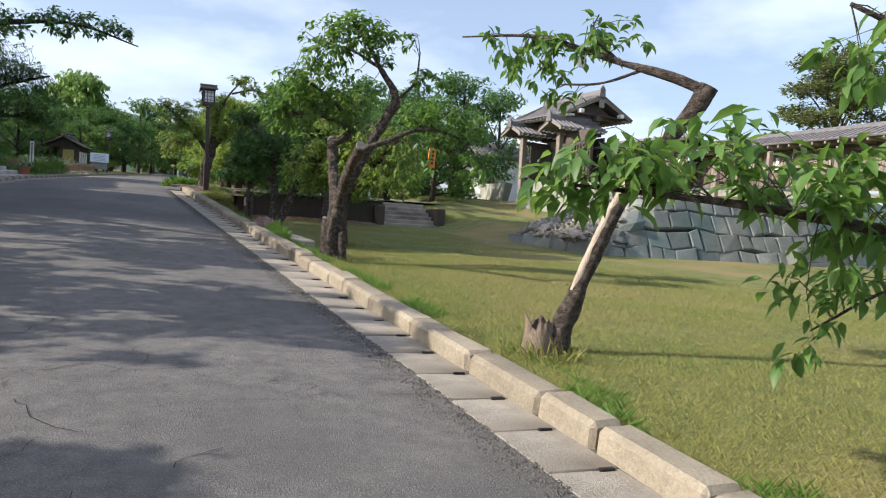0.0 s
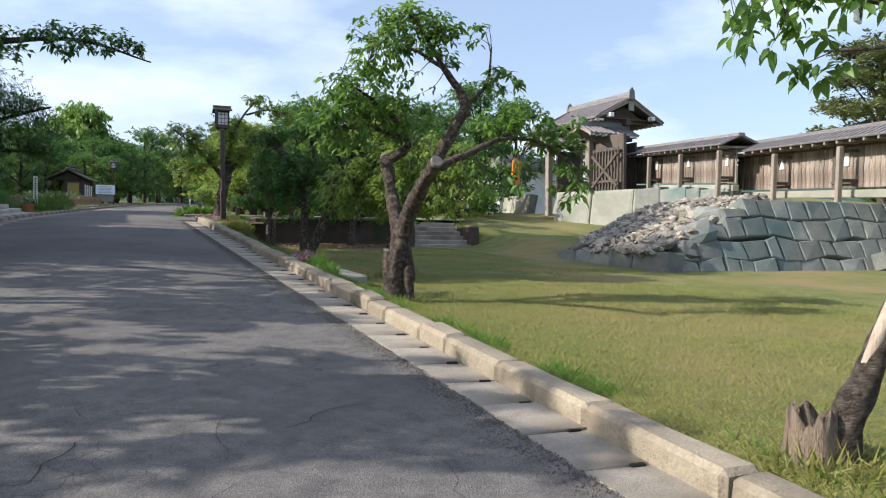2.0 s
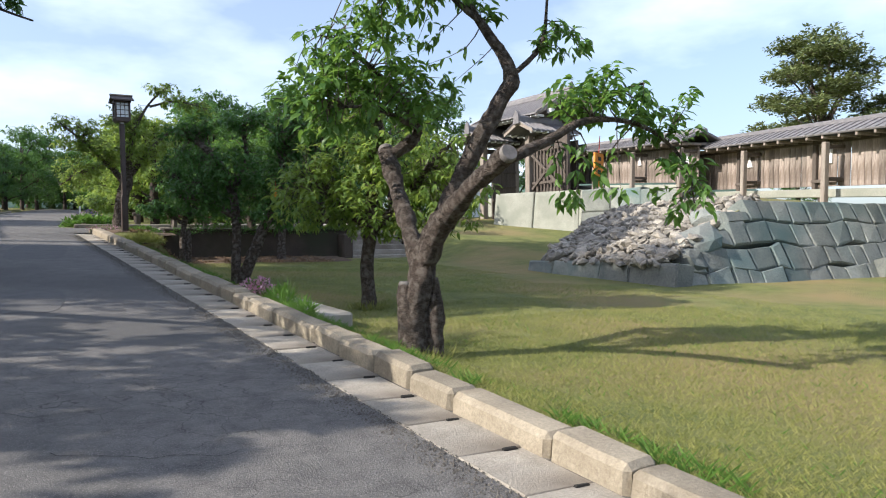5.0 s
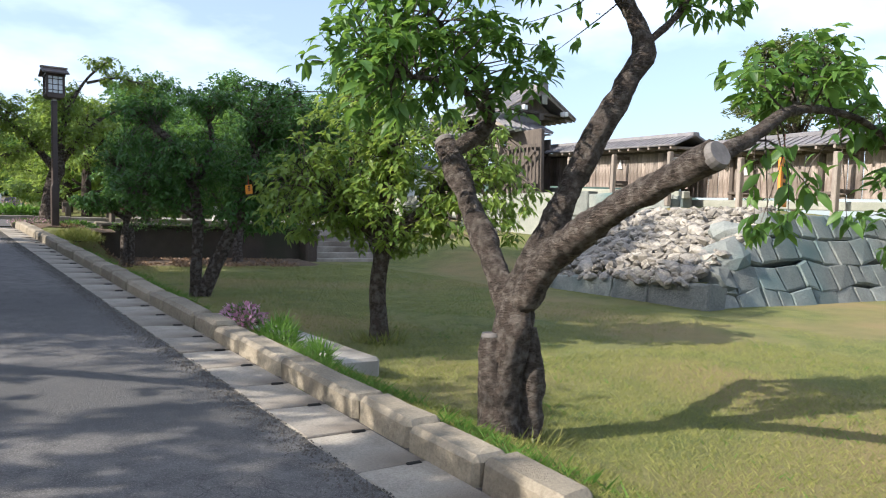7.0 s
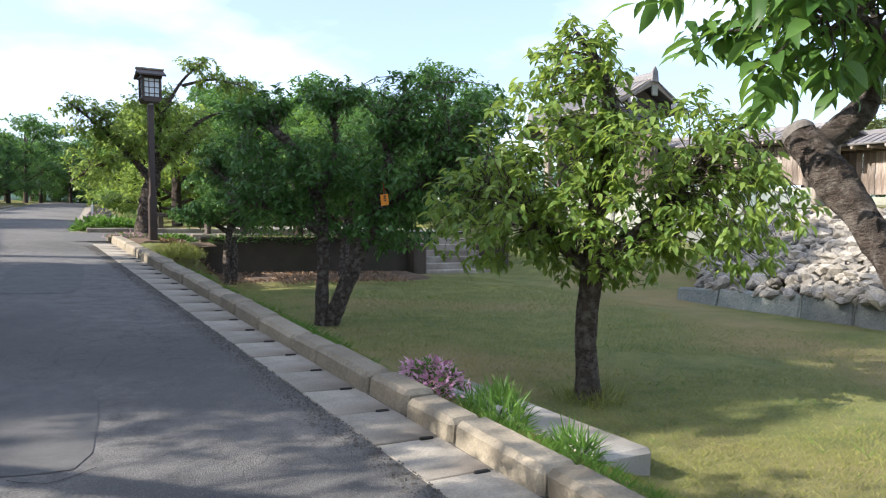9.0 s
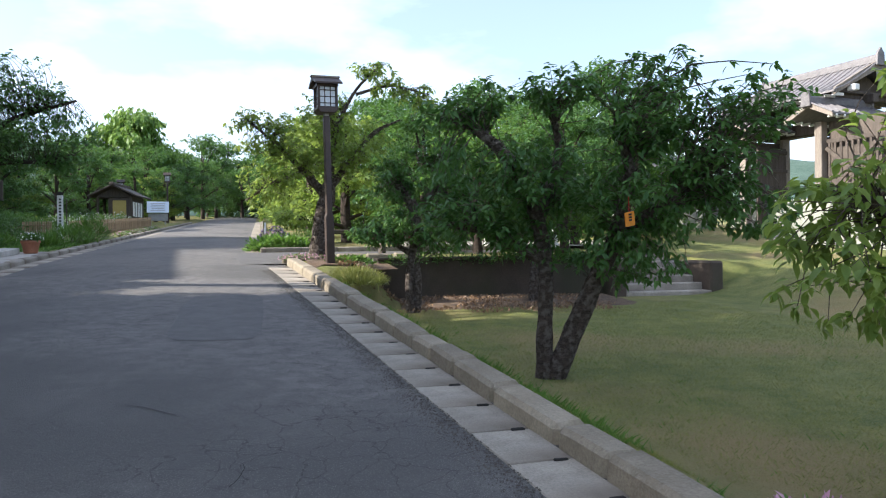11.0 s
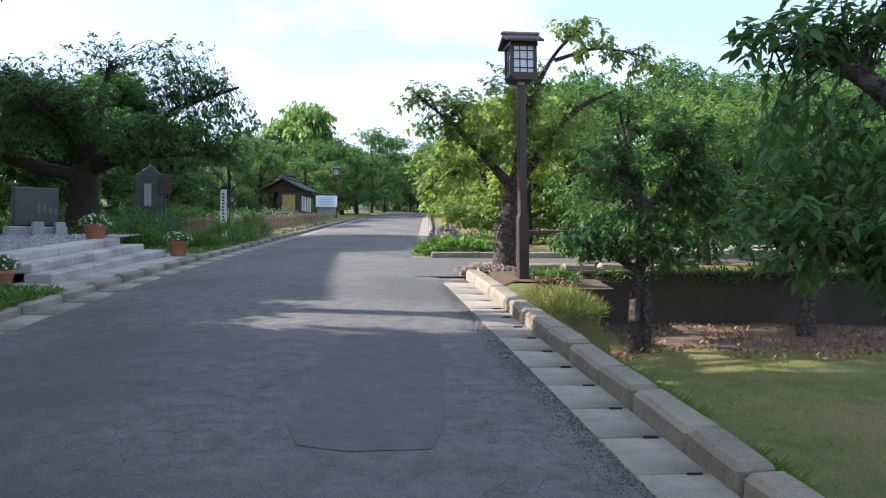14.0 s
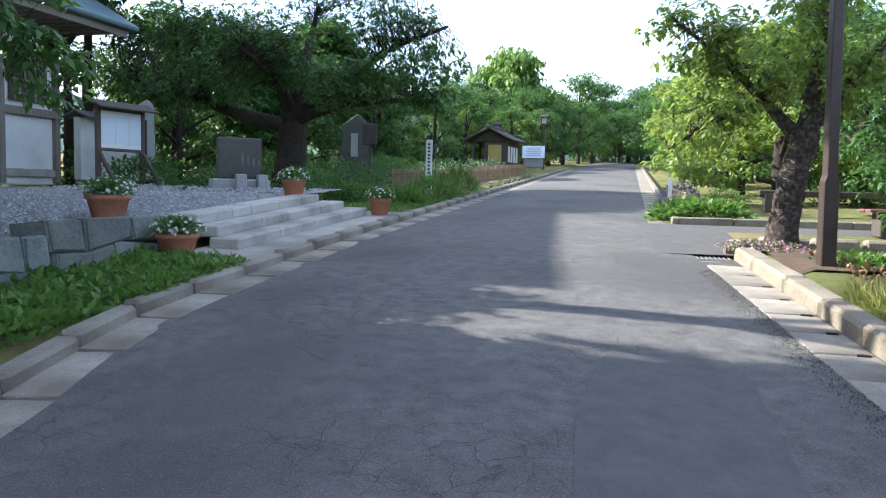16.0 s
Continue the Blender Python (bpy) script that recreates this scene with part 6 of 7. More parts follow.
# ---------------- trees west of the road ----------------
def west_tree(x, y, seed, reach, label, density=1.0, low=3.3):
    z = road_z(y) + 0.1
    r = random.Random(seed)
    limbs = [[(0, 0, -0.1, 0.42), (0.05, 0, 0.8, 0.34), (0.1, 0.1, 1.8, 0.30), (0.3, 0.1, 3.0, 0.22), (0.5, 0, 4.6, 0.13), (0.6, 0, 6.2, 0.05)]]
    pads = [((0.6, 0, 5.6), (2.0, 2.2, 1.0), int(80 * density))]
    for k in range(6):
        w = k * 1.047 + r.uniform(-0.25, 0.25)
        l = reach if k in (0, 5) else r.uniform(2.4, 3.4)
        cx, cy = math.cos(w), math.sin(w)
        h = r.uniform(3.4, 4.6)
        limbs.append([(0.1, 0.1, 1.9, 0.16), (cx * l * 0.35, cy * l * 0.35, 2.7, 0.12), (cx * l * 0.7, cy * l * 0.7, h - 0.4, 0.07), (cx * l, cy * l, h, 0.02)])
        pads.append(((cx * l * 0.85, cy * l * 0.85, h), (1.35, 1.35, 0.65), int(44 * density)))
    return tree("cherry_tree", (x, y, z), limbs, pads, leaf=0.30, whorl=26, leaf_mat=LEAF_DARK, bark=DARKBARK, label=label, seed=seed, fine=False, group="old cherry trees by the road", sides=10)


west_tree(-9.9, 8.0, 101, 4.6, "old spreading cherry tree across the road", 0.34)
west_tree(-10.4, 12.6, 102, 4.4, "old spreading cherry tree across the road", 0.36)
tree("cherry_tree", (-7.9, 17.0, road_z(17) + 0.1), [
    [(0, 0, -0.1, 0.4), (0.05, 0, 1.0, 0.32), (0.2, 0, 2.2, 0.26), (0.2, 0.1, 3.6, 0.16), (0, 0.1, 5.4, 0.05)],
    [(0.2, 0, 2.1, 0.16), (1.6, 0.0, 3.0, 0.11), (3.4, 0.1, 3.5, 0.07), (5.2, 0.0, 3.75, 0.035), (6.5, 0.0, 3.45, 0.012)],
    [(0.2, 0, 2.3, 0.14), (1.5, 1.4, 3.3, 0.1), (2.8, 2.9, 3.9, 0.03)],
    [(0.2, 0, 2.3, 0.14), (1.2, -1.6, 3.3, 0.1), (2.6, -3.2, 4.0, 0.03)],
    [(0.1, 0, 2.2, 0.14), (-1.5, 0.8, 3.4, 0.1), (-3, 1.2, 4.2, 0.03)],
], [((5.4, 0, 3.75), (1.1, 0.6, 0.30), 50), ((3.6, 0.1, 3.7), (1.0, 0.8, 0.4), 60), ((2.6, 2.6, 4.0), (1.4, 1.3, 0.6), 90), ((2.4, -2.9, 4.1), (1.4, 1.3, 0.6), 90), ((0.2, 0, 5.2), (2.2, 2.2, 0.8), 130), ((-2.6, 1, 4.2), (1.4, 1.4, 0.7), 80), ((1.8, 0, 4.1), (1.3, 1.3, 0.6), 80)],
    leaf=0.15, whorl=8, leaf_mat=LEAF_DARK, bark=DARKBARK, label="old cherry tree with a long limb over the road", seed=103, fine=False, group="old cherry trees by the road")
tree("cherry_tree", (-10.3, 23.6, road_z(23.6) + 0.1), [
    [(0, 0, -0.1, 0.42), (0.05, 0, 1.0, 0.34), (0.2, 0, 2.2, 0.26), (0.5, 0.1, 3.8, 0.16), (0.6, 0.1, 5.6, 0.05)],
    [(0.2, 0, 2.2, 0.16), (1.4, 0.8, 2.9, 0.10), (2.5, 1.5, 2.9, 0.05), (3.3, 2.0, 2.3, 0.012)],
    [(0.2, 0, 2.4, 0.16), (1.6, 0, 3.4, 0.11), (3.2, -0.2, 4.3, 0.06), (5.0, -0.4, 4.6, 0.02)],
    [(0.2, 0, 2.4, 0.14), (1.2, -1.6, 3.3, 0.1), (2.4, -3.0, 4.2, 0.03)],
    [(0.2, 0, 2.4, 0.14), (-0.8, 1.2, 3.6, 0.1), (-1.6, 2.0, 4.6, 0.03)],
], [((2.6, 1.6, 2.75), (0.8, 0.7, 0.6), 70), ((3.1, 1.9, 2.2), (0.4, 0.4, 0.35), 20), ((3.4, -0.2, 4.5), (1.6, 1.2, 0.6), 110), ((2.2, -2.7, 4.2), (1.4, 1.3, 0.6), 90), ((0.5, 0, 5.6), (2.2, 2.0, 0.8), 130), ((1.6, 0.6, 3.9), (1.2, 1.2, 0.6), 70)],
    leaf=0.15, whorl=8, leaf_mat=LEAF_DARK, bark=DARKBARK, label="old cherry tree drooping over the boulder wall", seed=104, fine=False, group="old cherry trees by the road")
tree("cherry_tree", (-12.4, 41.6, road_z(41.6) + 0.1), [
    [(0, 0, -0.1, 0.66), (0.0, 0, 0.5, 0.50), (0.05, 0, 1.4, 0.44), (0.1, 0, 2.2, 0.40), (0.4, 0, 3.6, 0.22), (0.7, 0, 4.8, 0.10), (0.9, 0, 5.6, 0.03)],
    [(0.0, 0, 1.9, 0.26), (-1.6, -0.6, 2.3, 0.19), (-3.2, -1.2, 2.9, 0.11), (-5.0, -1.6, 3.3, 0.04)],
    [(0.1, 0, 2.2, 0.26), (1.8, -0.3, 3.0, 0.18), (3.2, -0.6, 4.0, 0.10), (5.2, -1.0, 4.6, 0.04)],
    [(0.1, 0, 2.1, 0.2), (1.8, -0.8, 2.4, 0.12), (3.6, -1.4, 2.5, 0.07), (5.0, -2.0, 2.4, 0.03)],
    [(0.3, 0, 3.2, 0.16), (-1.0, 0.4, 4.3, 0.09), (-2.2, 0.6, 5.2, 0.03)],
    [(0.1, 0, 2.3, 0.2), (0.2, -1.6, 3.2, 0.12), (0.0, -3.2, 3.8, 0.04)],
], [((-4.2, -1.4, 3.1), (2.0, 1.6, 0.6), 220), ((-2.4, -2.0, 2.7), (1.8, 1.4, 0.5), 150), ((-1.2, -1.5, 3.5), (1.8, 1.6, 0.6), 190), ((1.6, -1.4, 3.3), (1.8, 1.5, 0.5), 180), ((4.2, -1.2, 3.4), (1.8, 1.4, 0.6), 190), ((3.4, -0.7, 4.8), (1.8, 1.4, 0.6), 150), ((0.2, -2.4, 4.2), (1.8, 1.5, 0.6), 150), ((-1.9, 0.4, 5.2), (2.0, 1.6, 0.8), 90), ((0.6, 0, 5.8), (1.8, 1.5, 0.7), 50), ((3.2, -0.5, 5.8), (1.2, 1.0, 0.4), 40), ((5.0, -1.5, 2.5), (1.1, 1.0, 0.4), 70), ((-4.6, 0.2, 4.4), (1.8, 1.5, 0.7), 90), ((2.4, -1.6, 2.6), (1.3, 1.0, 0.4), 80)],
    leaf=0.17, whorl=8, leaf_mat=LEAF_DARK, bark=DARKBARK, label="huge old cherry tree with black trunk and flat boughs", seed=105, fine=False, group="old cherry trees by the road")


# ---------------- woods behind ----------------
def wood_tree(name, seed, height, spread, mat, label, bark=DARKBARK, leaf=0.24, base=0.35, group="park trees", pads_n=9, twigs=46, droop=0.5, thick=0.10):
    r = random.Random(seed)
    limbs = [[(0, 0, -0.2, 0.24), (0.05, 0, height * 0.25, 0.18), (0.1, 0.1, height * 0.55, 0.12), (0, 0, height * 0.9, 0.04)]]
    pads = [((0, 0, height * 0.9), (spread * 0.5, spread * 0.5, height * 0.1), twigs)]
    for k in range(pads_n):
        w = k * 2.399 + r.uniform(-0.3, 0.3)
        h = height * (base + (0.92 - base) * (k + 0.5) / pads_n)
        l = spread * (1.0 - 0.55 * max(0, (h / height - base) / (1 - base)) ** 1.5) * r.uniform(0.6, 0.85)
        limbs.append([(0.05, 0.05, h * 0.6, 0.09), (math.cos(w) * l * 0.5, math.sin(w) * l * 0.5, h * 0.86, 0.05), (math.cos(w) * l, math.sin(w) * l, h, 0.015)])
        pads.append(((math.cos(w) * l * 0.85, math.sin(w) * l * 0.85, h), (spread * 0.42, spread * 0.42, height * thick), twigs))
    return tree(name, (0, 0, -200), limbs, pads, leaf=leaf, whorl=8, leaf_mat=mat, bark=bark, label=label, seed=seed, fine=False, group=group, sides=7, droop=droop, twig=0.008)


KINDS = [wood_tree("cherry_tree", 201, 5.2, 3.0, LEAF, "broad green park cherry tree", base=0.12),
         wood_tree("cherry_tree", 202, 6.2, 3.2, LEAF_DARK, "park cherry tree in shaded dark green", base=0.16),
         wood_tree("cherry_tree", 203, 5.0, 2.8, LEAF_SUNNY, "sunlit yellow-green park cherry tree", base=0.12),
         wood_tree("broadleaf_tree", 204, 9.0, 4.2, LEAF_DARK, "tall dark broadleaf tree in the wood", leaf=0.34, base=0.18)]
# two kinds added as shade casters, mostly unseen; some also back the woods
HIGH = wood_tree("broadleaf_tree", 207, 14.5, 5.2, LEAF_DARK, "tall high-crowned broadleaf tree added for shade and backdrop", leaf=0.52, base=0.62, pads_n=11, twigs=80)
SHADE = wood_tree("broadleaf_tree", 208, 12.5, 4.4, LEAF_DARK, "tall dense broadleaf tree added for shade and backing", leaf=0.55, base=0.22, pads_n=15, twigs=90)
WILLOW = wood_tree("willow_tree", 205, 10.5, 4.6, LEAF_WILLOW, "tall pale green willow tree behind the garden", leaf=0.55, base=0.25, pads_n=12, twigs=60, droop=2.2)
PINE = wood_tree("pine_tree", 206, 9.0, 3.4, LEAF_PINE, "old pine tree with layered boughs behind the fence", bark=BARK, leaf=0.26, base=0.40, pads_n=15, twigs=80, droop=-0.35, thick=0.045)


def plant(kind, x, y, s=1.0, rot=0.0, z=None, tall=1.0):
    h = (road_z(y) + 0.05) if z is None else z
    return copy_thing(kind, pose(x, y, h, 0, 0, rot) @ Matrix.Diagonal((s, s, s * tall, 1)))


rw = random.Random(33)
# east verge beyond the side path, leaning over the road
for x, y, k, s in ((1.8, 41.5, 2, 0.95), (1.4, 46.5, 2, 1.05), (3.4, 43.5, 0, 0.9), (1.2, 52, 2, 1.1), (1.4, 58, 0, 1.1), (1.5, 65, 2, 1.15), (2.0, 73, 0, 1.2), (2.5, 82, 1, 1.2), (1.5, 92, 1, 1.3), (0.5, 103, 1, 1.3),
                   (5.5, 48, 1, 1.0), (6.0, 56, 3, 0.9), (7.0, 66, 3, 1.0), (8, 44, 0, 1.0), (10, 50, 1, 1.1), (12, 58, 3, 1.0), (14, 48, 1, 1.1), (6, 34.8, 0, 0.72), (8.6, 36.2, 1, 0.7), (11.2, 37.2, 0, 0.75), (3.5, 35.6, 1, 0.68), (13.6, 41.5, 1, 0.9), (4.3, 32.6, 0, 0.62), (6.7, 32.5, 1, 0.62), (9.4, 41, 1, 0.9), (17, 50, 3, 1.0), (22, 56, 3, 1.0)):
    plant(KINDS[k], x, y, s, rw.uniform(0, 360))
# west garden, end of the road, and unseen shade trees south of y 34
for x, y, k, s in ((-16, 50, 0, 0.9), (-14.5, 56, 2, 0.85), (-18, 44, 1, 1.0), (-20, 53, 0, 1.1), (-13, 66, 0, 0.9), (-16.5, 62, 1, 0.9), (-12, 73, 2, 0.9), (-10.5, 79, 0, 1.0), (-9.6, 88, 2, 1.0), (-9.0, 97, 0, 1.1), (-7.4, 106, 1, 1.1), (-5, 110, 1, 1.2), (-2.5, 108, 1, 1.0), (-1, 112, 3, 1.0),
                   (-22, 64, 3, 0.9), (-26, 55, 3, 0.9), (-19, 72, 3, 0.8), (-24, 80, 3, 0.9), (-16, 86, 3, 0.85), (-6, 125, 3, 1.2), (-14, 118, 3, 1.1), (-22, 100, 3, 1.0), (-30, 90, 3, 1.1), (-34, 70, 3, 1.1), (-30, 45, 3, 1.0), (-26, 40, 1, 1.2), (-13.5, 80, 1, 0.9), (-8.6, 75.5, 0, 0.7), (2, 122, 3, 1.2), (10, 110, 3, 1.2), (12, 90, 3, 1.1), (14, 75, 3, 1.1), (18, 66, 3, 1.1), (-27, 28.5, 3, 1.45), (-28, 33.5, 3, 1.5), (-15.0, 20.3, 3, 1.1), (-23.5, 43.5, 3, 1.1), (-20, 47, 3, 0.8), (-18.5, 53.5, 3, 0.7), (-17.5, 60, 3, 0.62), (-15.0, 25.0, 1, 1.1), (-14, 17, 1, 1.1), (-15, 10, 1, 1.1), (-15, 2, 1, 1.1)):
    # west of x -8 the darker leaf colour stands for woodland shade
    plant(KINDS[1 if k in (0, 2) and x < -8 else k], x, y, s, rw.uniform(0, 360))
# trees added to throw shade on road and lawn, most out of view
plant(HIGH, -28.8, 30.6, 0.85, 200)
plant(HIGH, -29.2, 36.5, 0.88, 290)
plant(HIGH, -13.8, 21.6, 0.95, 10)
plant(HIGH, -11.5, 27.0, 1.1, 60)
plant(HIGH, -20.5, 42.5, 0.9, 330)
plant(HIGH, -19.0, 39.8, 0.72, 120)
plant(HIGH, -12.8, 22.6, 0.9, 140)
plant(HIGH, -16.0, 22.2, 1.0, 250)
for x, y, s, r in ((-15.0, 21.8, 0.9, 80), (-13.2, 22.8, 0.9, 160), (-13.8, 27.2, 0.5, 20), (-17.5, 49.0, 0.5, 200), (-17.0, 55.5, 0.62, 310), (-20.5, 63, 0.7, 120)):
    plant(SHADE, x, y, s, r)
for k in range(11):
    plant(SHADE, -17 + 2.6 * k, 113 + rw.uniform(0, 7), rw.uniform(0.45, 0.62), 37 * k)
for x, y, k, s in ((-12.2, 58.5, 1, 0.66), (-11.8, 64.5, 1, 0.72), (-10.0, 70.5, 1, 0.68), (-9.2, 75.0, 2, 0.72), (-8.6, 81.0, 1, 0.8), (-7.9, 86.5, 1, 0.85), (-13.8, 53.5, 1, 0.72), (-14.8, 61.0, 2, 0.8), (-12.0, 68.0, 0, 0.8), (2.2, 62.0, 2, 0.9), (1.6, 69.0, 1, 0.9), (1.2, 76.0, 2, 0.95), (0.8, 85.0, 1, 1.0), (0.2, 95.0, 1, 1.0), (-3.5, 104.0, 1, 0.9), (-6.2, 101.0, 1, 0.9)):
    plant(KINDS[k], x, y, s, rw.uniform(0, 360))
plant(WILLOW, -12.2, 84, 0.95, 20)
plant(KINDS[3], -7.0, 92, 0.95, 70)
plant(PINE, 29.8, 30.2, 1.0, 10, 2.9)
plant(PINE, 36, 24, 1.05, 130, 2.9)
plant(KINDS[3], 40, 40, 0.6, 130, 3.0)
plant(KINDS[3], 30, 58, 0.8, 60, 3.0)
plant(KINDS[3], 15, 52, 0.7, 60, 3.0)
for ob in KINDS + [HIGH, SHADE, WILLOW, PINE]:
    for q in (*ob.children_recursive, ob):
        bpy.data.objects.remove(q)


# low hedges and undergrowth that close the gaps under the crowns
for k in range(30):
    y = 57 + 2.0 * k
    for x in (-12.5 - 0.07 * k - rw.uniform(0, 3.5), 1.6 + rw.uniform(0, 2.5)):
        if x < 0 and y < 63:
            continue
        bush("hedge_bush", (x, y, road_z(y) + 0.03), (rw.uniform(1.2, 2.0), rw.uniform(1.2, 1.8), rw.uniform(0.9, 1.6)), 700, 0.26, LEAF_DARK if k % 3 else LEAF, "loose green undergrowth bush beneath the trees", "bush", 300 + k + int(x), "undergrowth bushes")
for k in range(8):
    bush("hedge_bush", (-7.5 + 1.6 * k, 105 + rw.uniform(0, 3), road_z(105)), (1.5, 1.2, 1.7), 700, 0.28, LEAF_DARK, "dark undergrowth bush where the road ends", "bush", 400 + k, "undergrowth bushes")
for k in range(9):
    bush("hedge_bush", (-17 - 2.0 * rw.random(), 40 + 2.2 * k, road_z(40 + 2.2 * k)), (1.6, 1.4, 1.3), 700, 0.24, LEAF_DARK, "dark undergrowth bush behind the garden", "bush", 420 + k, "undergrowth bushes")
for k in range(7):
    bush("hedge_bush", (3.0 + 1.9 * k, 40.3 + rw.uniform(0, 2), road_z(41)), (1.3, 1.0, 1.0), 600, 0.22, LEAF_DARK, "dark undergrowth bush beyond the pale path", "bush", 440 + k, "undergrowth bushes")


# a pale house behind the gate
def far_house():
    root = empty("storehouse", pose(22.5, 57.0, road_z(57) + 0.2, 0, 0, 15), "distant white-walled storehouse with grey tiled roof", "building")
    part("wall", box((6, 4, 3.2), (0, 0, 1.5), 0.02), WHITEWALL, root)
    part("roof", prism([(-2.6, 3.1), (2.6, 3.1), (2.6, 3.25), (0, 4.5), (-2.6, 3.25)], 7.0, "x", 0.03), ROOF, root)


far_house()


def hill(name, x, y, rx, ry, h, seed, label):
    verts, faces = [], []
    n, m = 48, 10
    for j in range(m + 1):
        for i in range(n):
            w, u = 2 * math.pi * i / n, j / m
            bump = 1 + 0.25 * noise.noise(Vector((math.cos(w) * 1.6, math.sin(w) * 1.6, seed)))
            z = h * (1 - u * u) ** 1.3 * (1 + 0.12 * noise.noise(Vector((math.cos(w) * u * 4, math.sin(w) * u * 4, seed + 3))))
            verts.append((rx * u * bump * math.cos(w), ry * u * bump * math.sin(w), z))
    faces = [(j * n + i, j * n + (i + 1) % n, (j + 1) * n + (i + 1) % n, (j + 1) * n + i) for j in range(m) for i in range(n)]
    ob = link(name, mesh_from(name, verts, faces), HILL, smooth=True)
    ob.matrix_basis = pose(x, y, 6)
    tagged(ob, label, "hill", kind="structure")


hill("hill", -90, 420, 170, 90, 50, 1, "wooded green hill far beyond the park")
hill("hill", 30, 460, 150, 90, 47, 5, "wooded green hill far beyond the park")
hill("hill", 330, 430, 190, 110, 50, 9, "wooded green hill far beyond the castle gate")
hill("hill", -330, 360, 190, 110, 46, 13, "wooded green hill far beyond the park")


# ---------------- road wear ----------------
def road_patches():
    for cx, cy, w, l, s in ((-1.75, 23.4, 1.05, 3.6, 1), (-1.6, 16.2, 1.1, 2.0, 4), (-3.0, 1.2, 3.2, 0.9, 5)):
        verts, ring = [(cx, cy, road_z(cy) + 0.056)], 28
        for i in range(ring):
            a = 2 * math.pi * i / ring
            c, q = math.cos(a), math.sin(a)
            k = 1 / max(abs(c), abs(q)) ** 0.75 * (1 + 0.10 * noise.noise(Vector((c * 2, q * 2, s))))
            x, y = cx + c * w / 2 * k, cy + q * l / 2 * k
            u = (x - edge_left(y)) / (edge_right(y) - edge_left(y))
            verts.append((x, y, road_z(y) + 0.05 * (1 - (2 * u - 1) ** 2) + 0.004))
        faces = [(0, 1 + i, 1 + (i + 1) % ring) for i in range(ring)]
        ob = link("road_patch", mesh_from("road_patch", verts, faces), PATCH)
        tagged(ob, "smooth darker repair patch in the asphalt", "patch", kind="structure")


road_patches()


def road_cracks():
    rng = random.Random(12)
    verts, faces = [], []
    for c in range(70):
        y = rng.uniform(1.0, 27.0) if c > 50 else rng.uniform(1.5, 7)
        x = rng.uniform(edge_left(y) + 0.3, edge_right(y) - 0.15)
        w = rng.uniform(0, 6.28)
        width = rng.uniform(0.0015, 0.004)
        prev = None
        for k in range(rng.randrange(6, 22)):
            w += rng.choice((-0.9, -0.4, 0, 0.4, 0.9)) * rng.random()
            x2, y2 = x + 0.07 * math.cos(w), y + 0.07 * math.sin(w)
            if not edge_left(y2) + 0.1 < x2 < edge_right(y2) - 0.05:
                break
            u = (x2 - edge_left(y2)) / (edge_right(y2) - edge_left(y2))
            z = road_z(y2) + 0.05 * (1 - (2 * u - 1) ** 2) + 0.005
            nx, ny = -math.sin(w) * width, math.cos(w) * width
            verts += [(x2 + nx, y2 + ny, z), (x2 - nx, y2 - ny, z)]
            if prev is not None:
                faces.append((prev, prev + 1, len(verts) - 1, len(verts) - 2))
            prev = len(verts) - 2
            x, y = x2, y2
    ob = link("road_crack", mesh_from("road_crack", verts, faces), CRACK)
    tagged(ob, "fine branching cracks in the old asphalt", "crack", kind="stuff")


road_cracks()


def scatter(name, n, seed, area, size, mat, label, shape=BLADE, lift=0.0, keep=None):
    rng = np.random.default_rng(seed)
    x0, x1, y0, y1 = area
    at = []
    for _ in range(n):
        y = y0 + (y1 - y0) * rng.random() ** 1.15
        x = x0 + (x1 - x0) * rng.random() ** 1.2 + (edge_right(y) + 0.74)
        if keep is None or keep(x, y):
            at.append((x, y, far_ground(x, y) + lift))
    at = np.array(at)
    k = len(at)
    w = rng.uniform(0, 6.28, k)
    way = np.stack([0.7 * np.cos(w), 0.7 * np.sin(w), rng.uniform(0.35, 1.1, k)], 1)
    ob = link(name, leaf_mesh(name, at, way, np.stack([np.sin(w), -np.cos(w), 0.2 * np.ones(k)], 1), size * rng.uniform(0.5, 1.4, k), shape), mat)
    tagged(ob, label, "grass", kind="stuff")


def patchy(x, y):
    return noise.noise(Vector((x * 0.55, y * 0.55, 4))) > -0.30 + 0.25 * noise.noise(Vector((x * 3, y * 3, 8)))


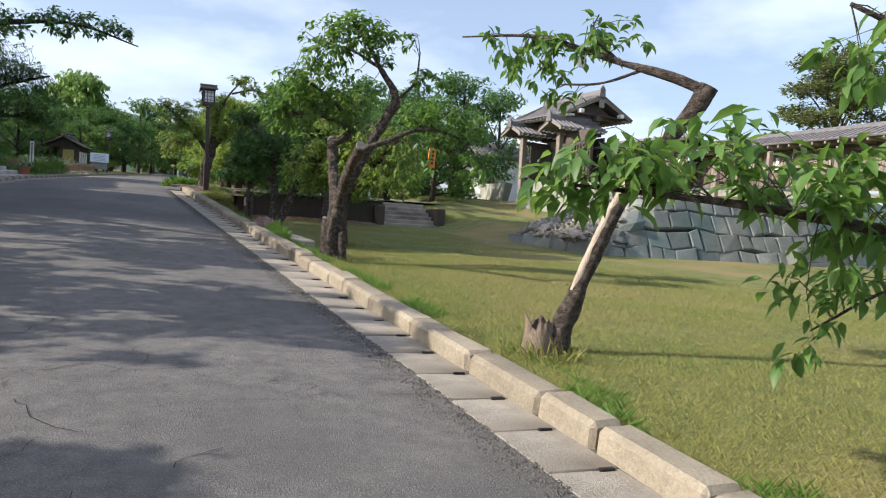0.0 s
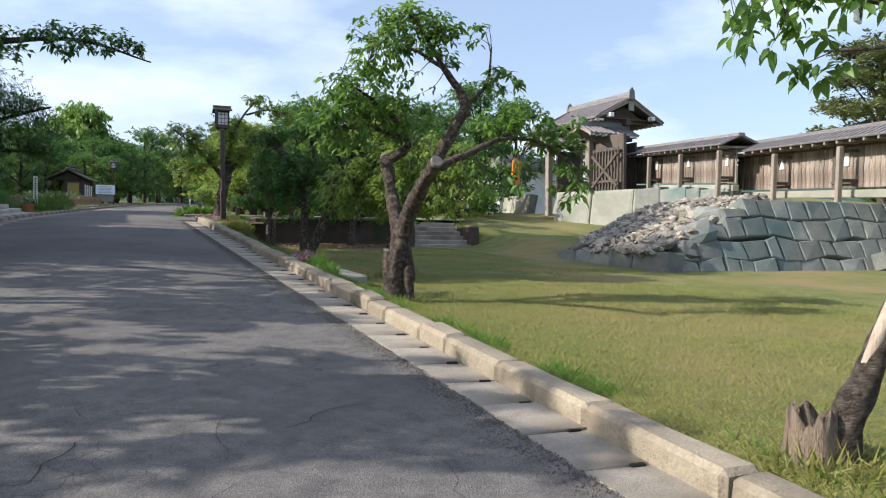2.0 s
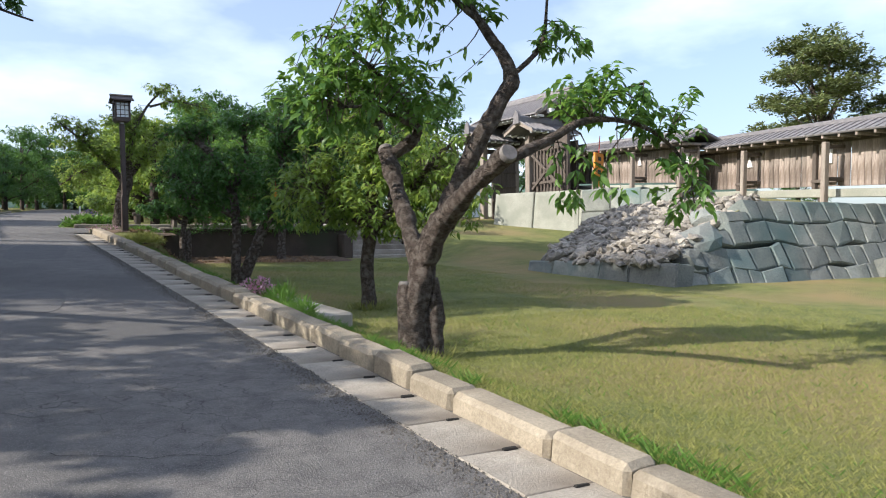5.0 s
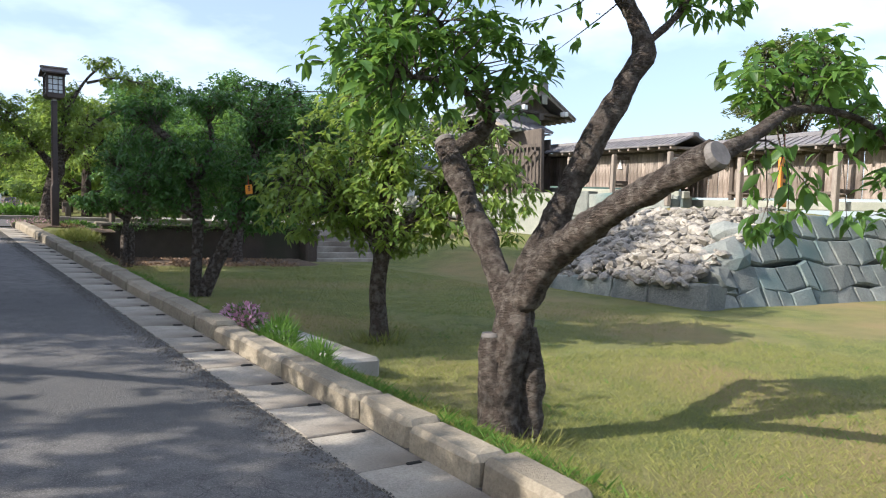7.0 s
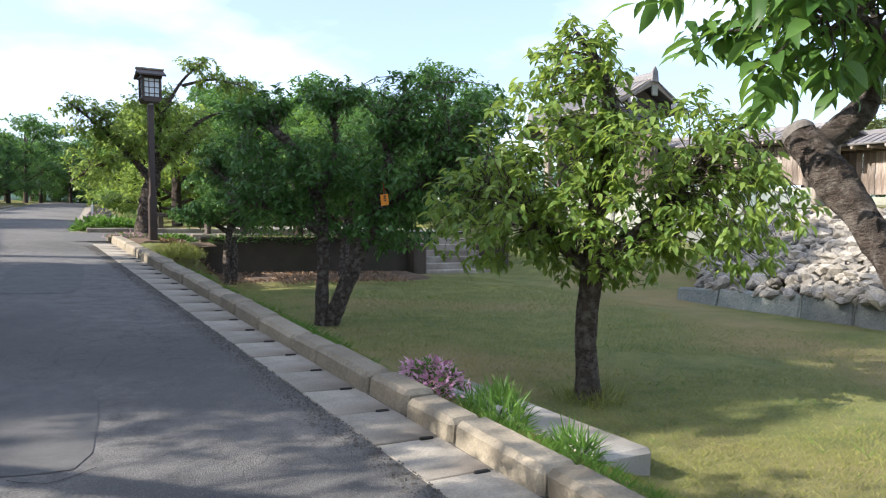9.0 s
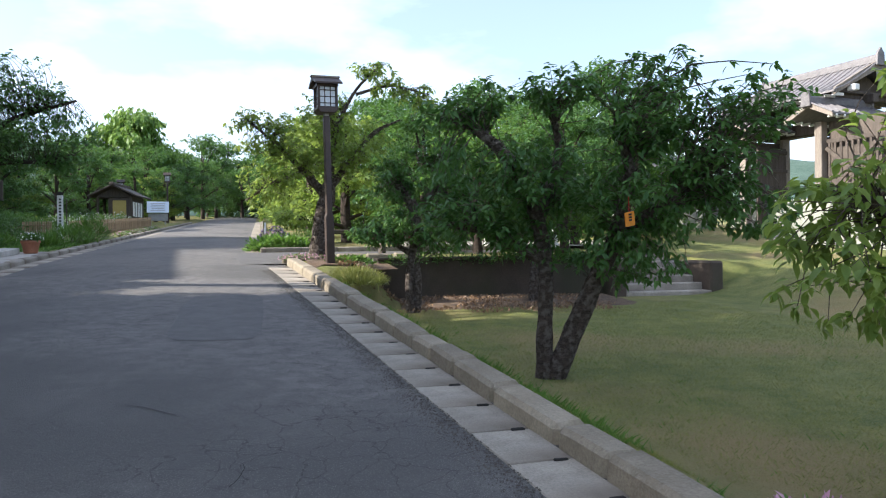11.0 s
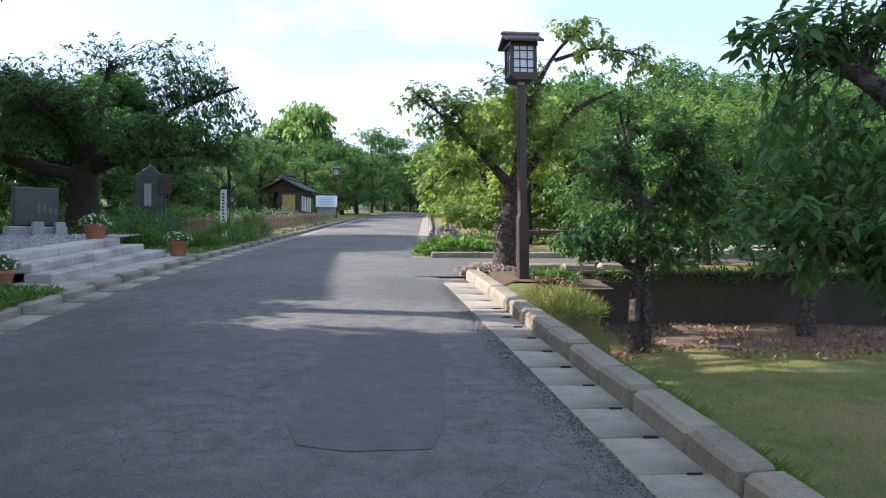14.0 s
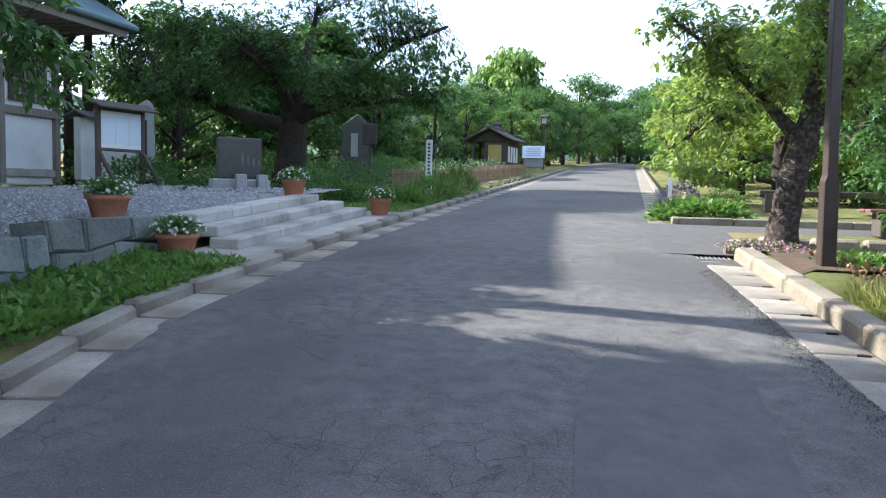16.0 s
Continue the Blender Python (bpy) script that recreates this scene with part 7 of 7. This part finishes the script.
scatter("lawn_grass", 210000, 5, (0.0, 8.0, -1.0, 28.0), 0.036, GRASS, "short uneven mown grass", keep=patchy)
scatter("near_grass", 150000, 9, (0.0, 6.5, 0.5, 15.0), 0.034, GRASS, "short uneven mown grass")
scatter("green_tufts", 11000, 17, (0.0, 7.0, 0.5, 26.0), 0.06, GRASS_LUSH, "darker green tufts in the lawn", keep=lambda x, y: noise.noise(Vector((x * 0.9, y * 0.9, 11))) > 0.12)
scatter("kerb_grass", 9000, 6, (-0.03, 0.25, 1.0, 27.0), 0.09, GRASS_LUSH, "longer grass fringe behind the kerb", keep=lambda x, y: noise.noise(Vector((x * 2, y * 1.3, 1))) > -0.05)
for bx, by, bz, s in ((2.1, 12.5, 0.82, 1), (2.7, 5.5, 0.50, 2), (2.98, 16.5, 0.98, 3)):
    bush("grass_clump", (bx, by, bz), (0.38, 0.36, 0.10), 420, 0.12, GRASS, "grass tuft round the foot of a trunk", "grass", 90 + s, "trunk tufts", shape=BLADE)


def loose_grit():
    rng = random.Random(21)
    verts, faces = [], []
    for _ in range(17000):
        y = -1 + 30 * rng.random()
        x = edge_right(y) - abs(rng.gauss(0, 0.20)) + 0.01
        z, s = road_z(y) + 0.004, rng.uniform(0.003, 0.011)
        k = len(verts)
        w = rng.uniform(0, 6)
        verts += [(x + s * math.cos(w + a), y + s * math.sin(w + a), z) for a in (0, 2.1, 4.2)] + [(x, y, z + s)]
        faces += [(k, k + 1, k + 3), (k + 1, k + 2, k + 3), (k + 2, k, k + 3)]
    ob = link("road_grit", mesh_from("road_grit", verts, faces), GRIT)
    tagged(ob, "loose dark grit along the gutter", "grit", kind="stuff")


loose_grit()


# fallen leaves under the retaining wall, creepers over its top
LITTER = leafage("fallen_leaf", (0.10, 0.055, 0.030), (0.34, 0.22, 0.13), (0.2, 0.12, 0.06), 0.15)
scatter("leaf_litter", 2600, 15, (0.5, 6.0, 26.8, 29.8), 0.07, LITTER, "brown fallen leaves strewn under the wall", PLAIN_LEAF, 0.05, keep=lambda x, y: noise.noise(Vector((x * 1.1, y * 1.1, 6))) > -0.15)
for k in range(9):
    bush("creeper", (1.7 + 0.6 * k, 29.92, 2.34 + 0.05 * (k % 3)), (0.42, 0.20, 0.24), 260, 0.08, LEAF_DARK if k % 2 else LEAF, "green creeper hanging over the top of the brown wall", "creeper", 500 + k, "wall creepers")
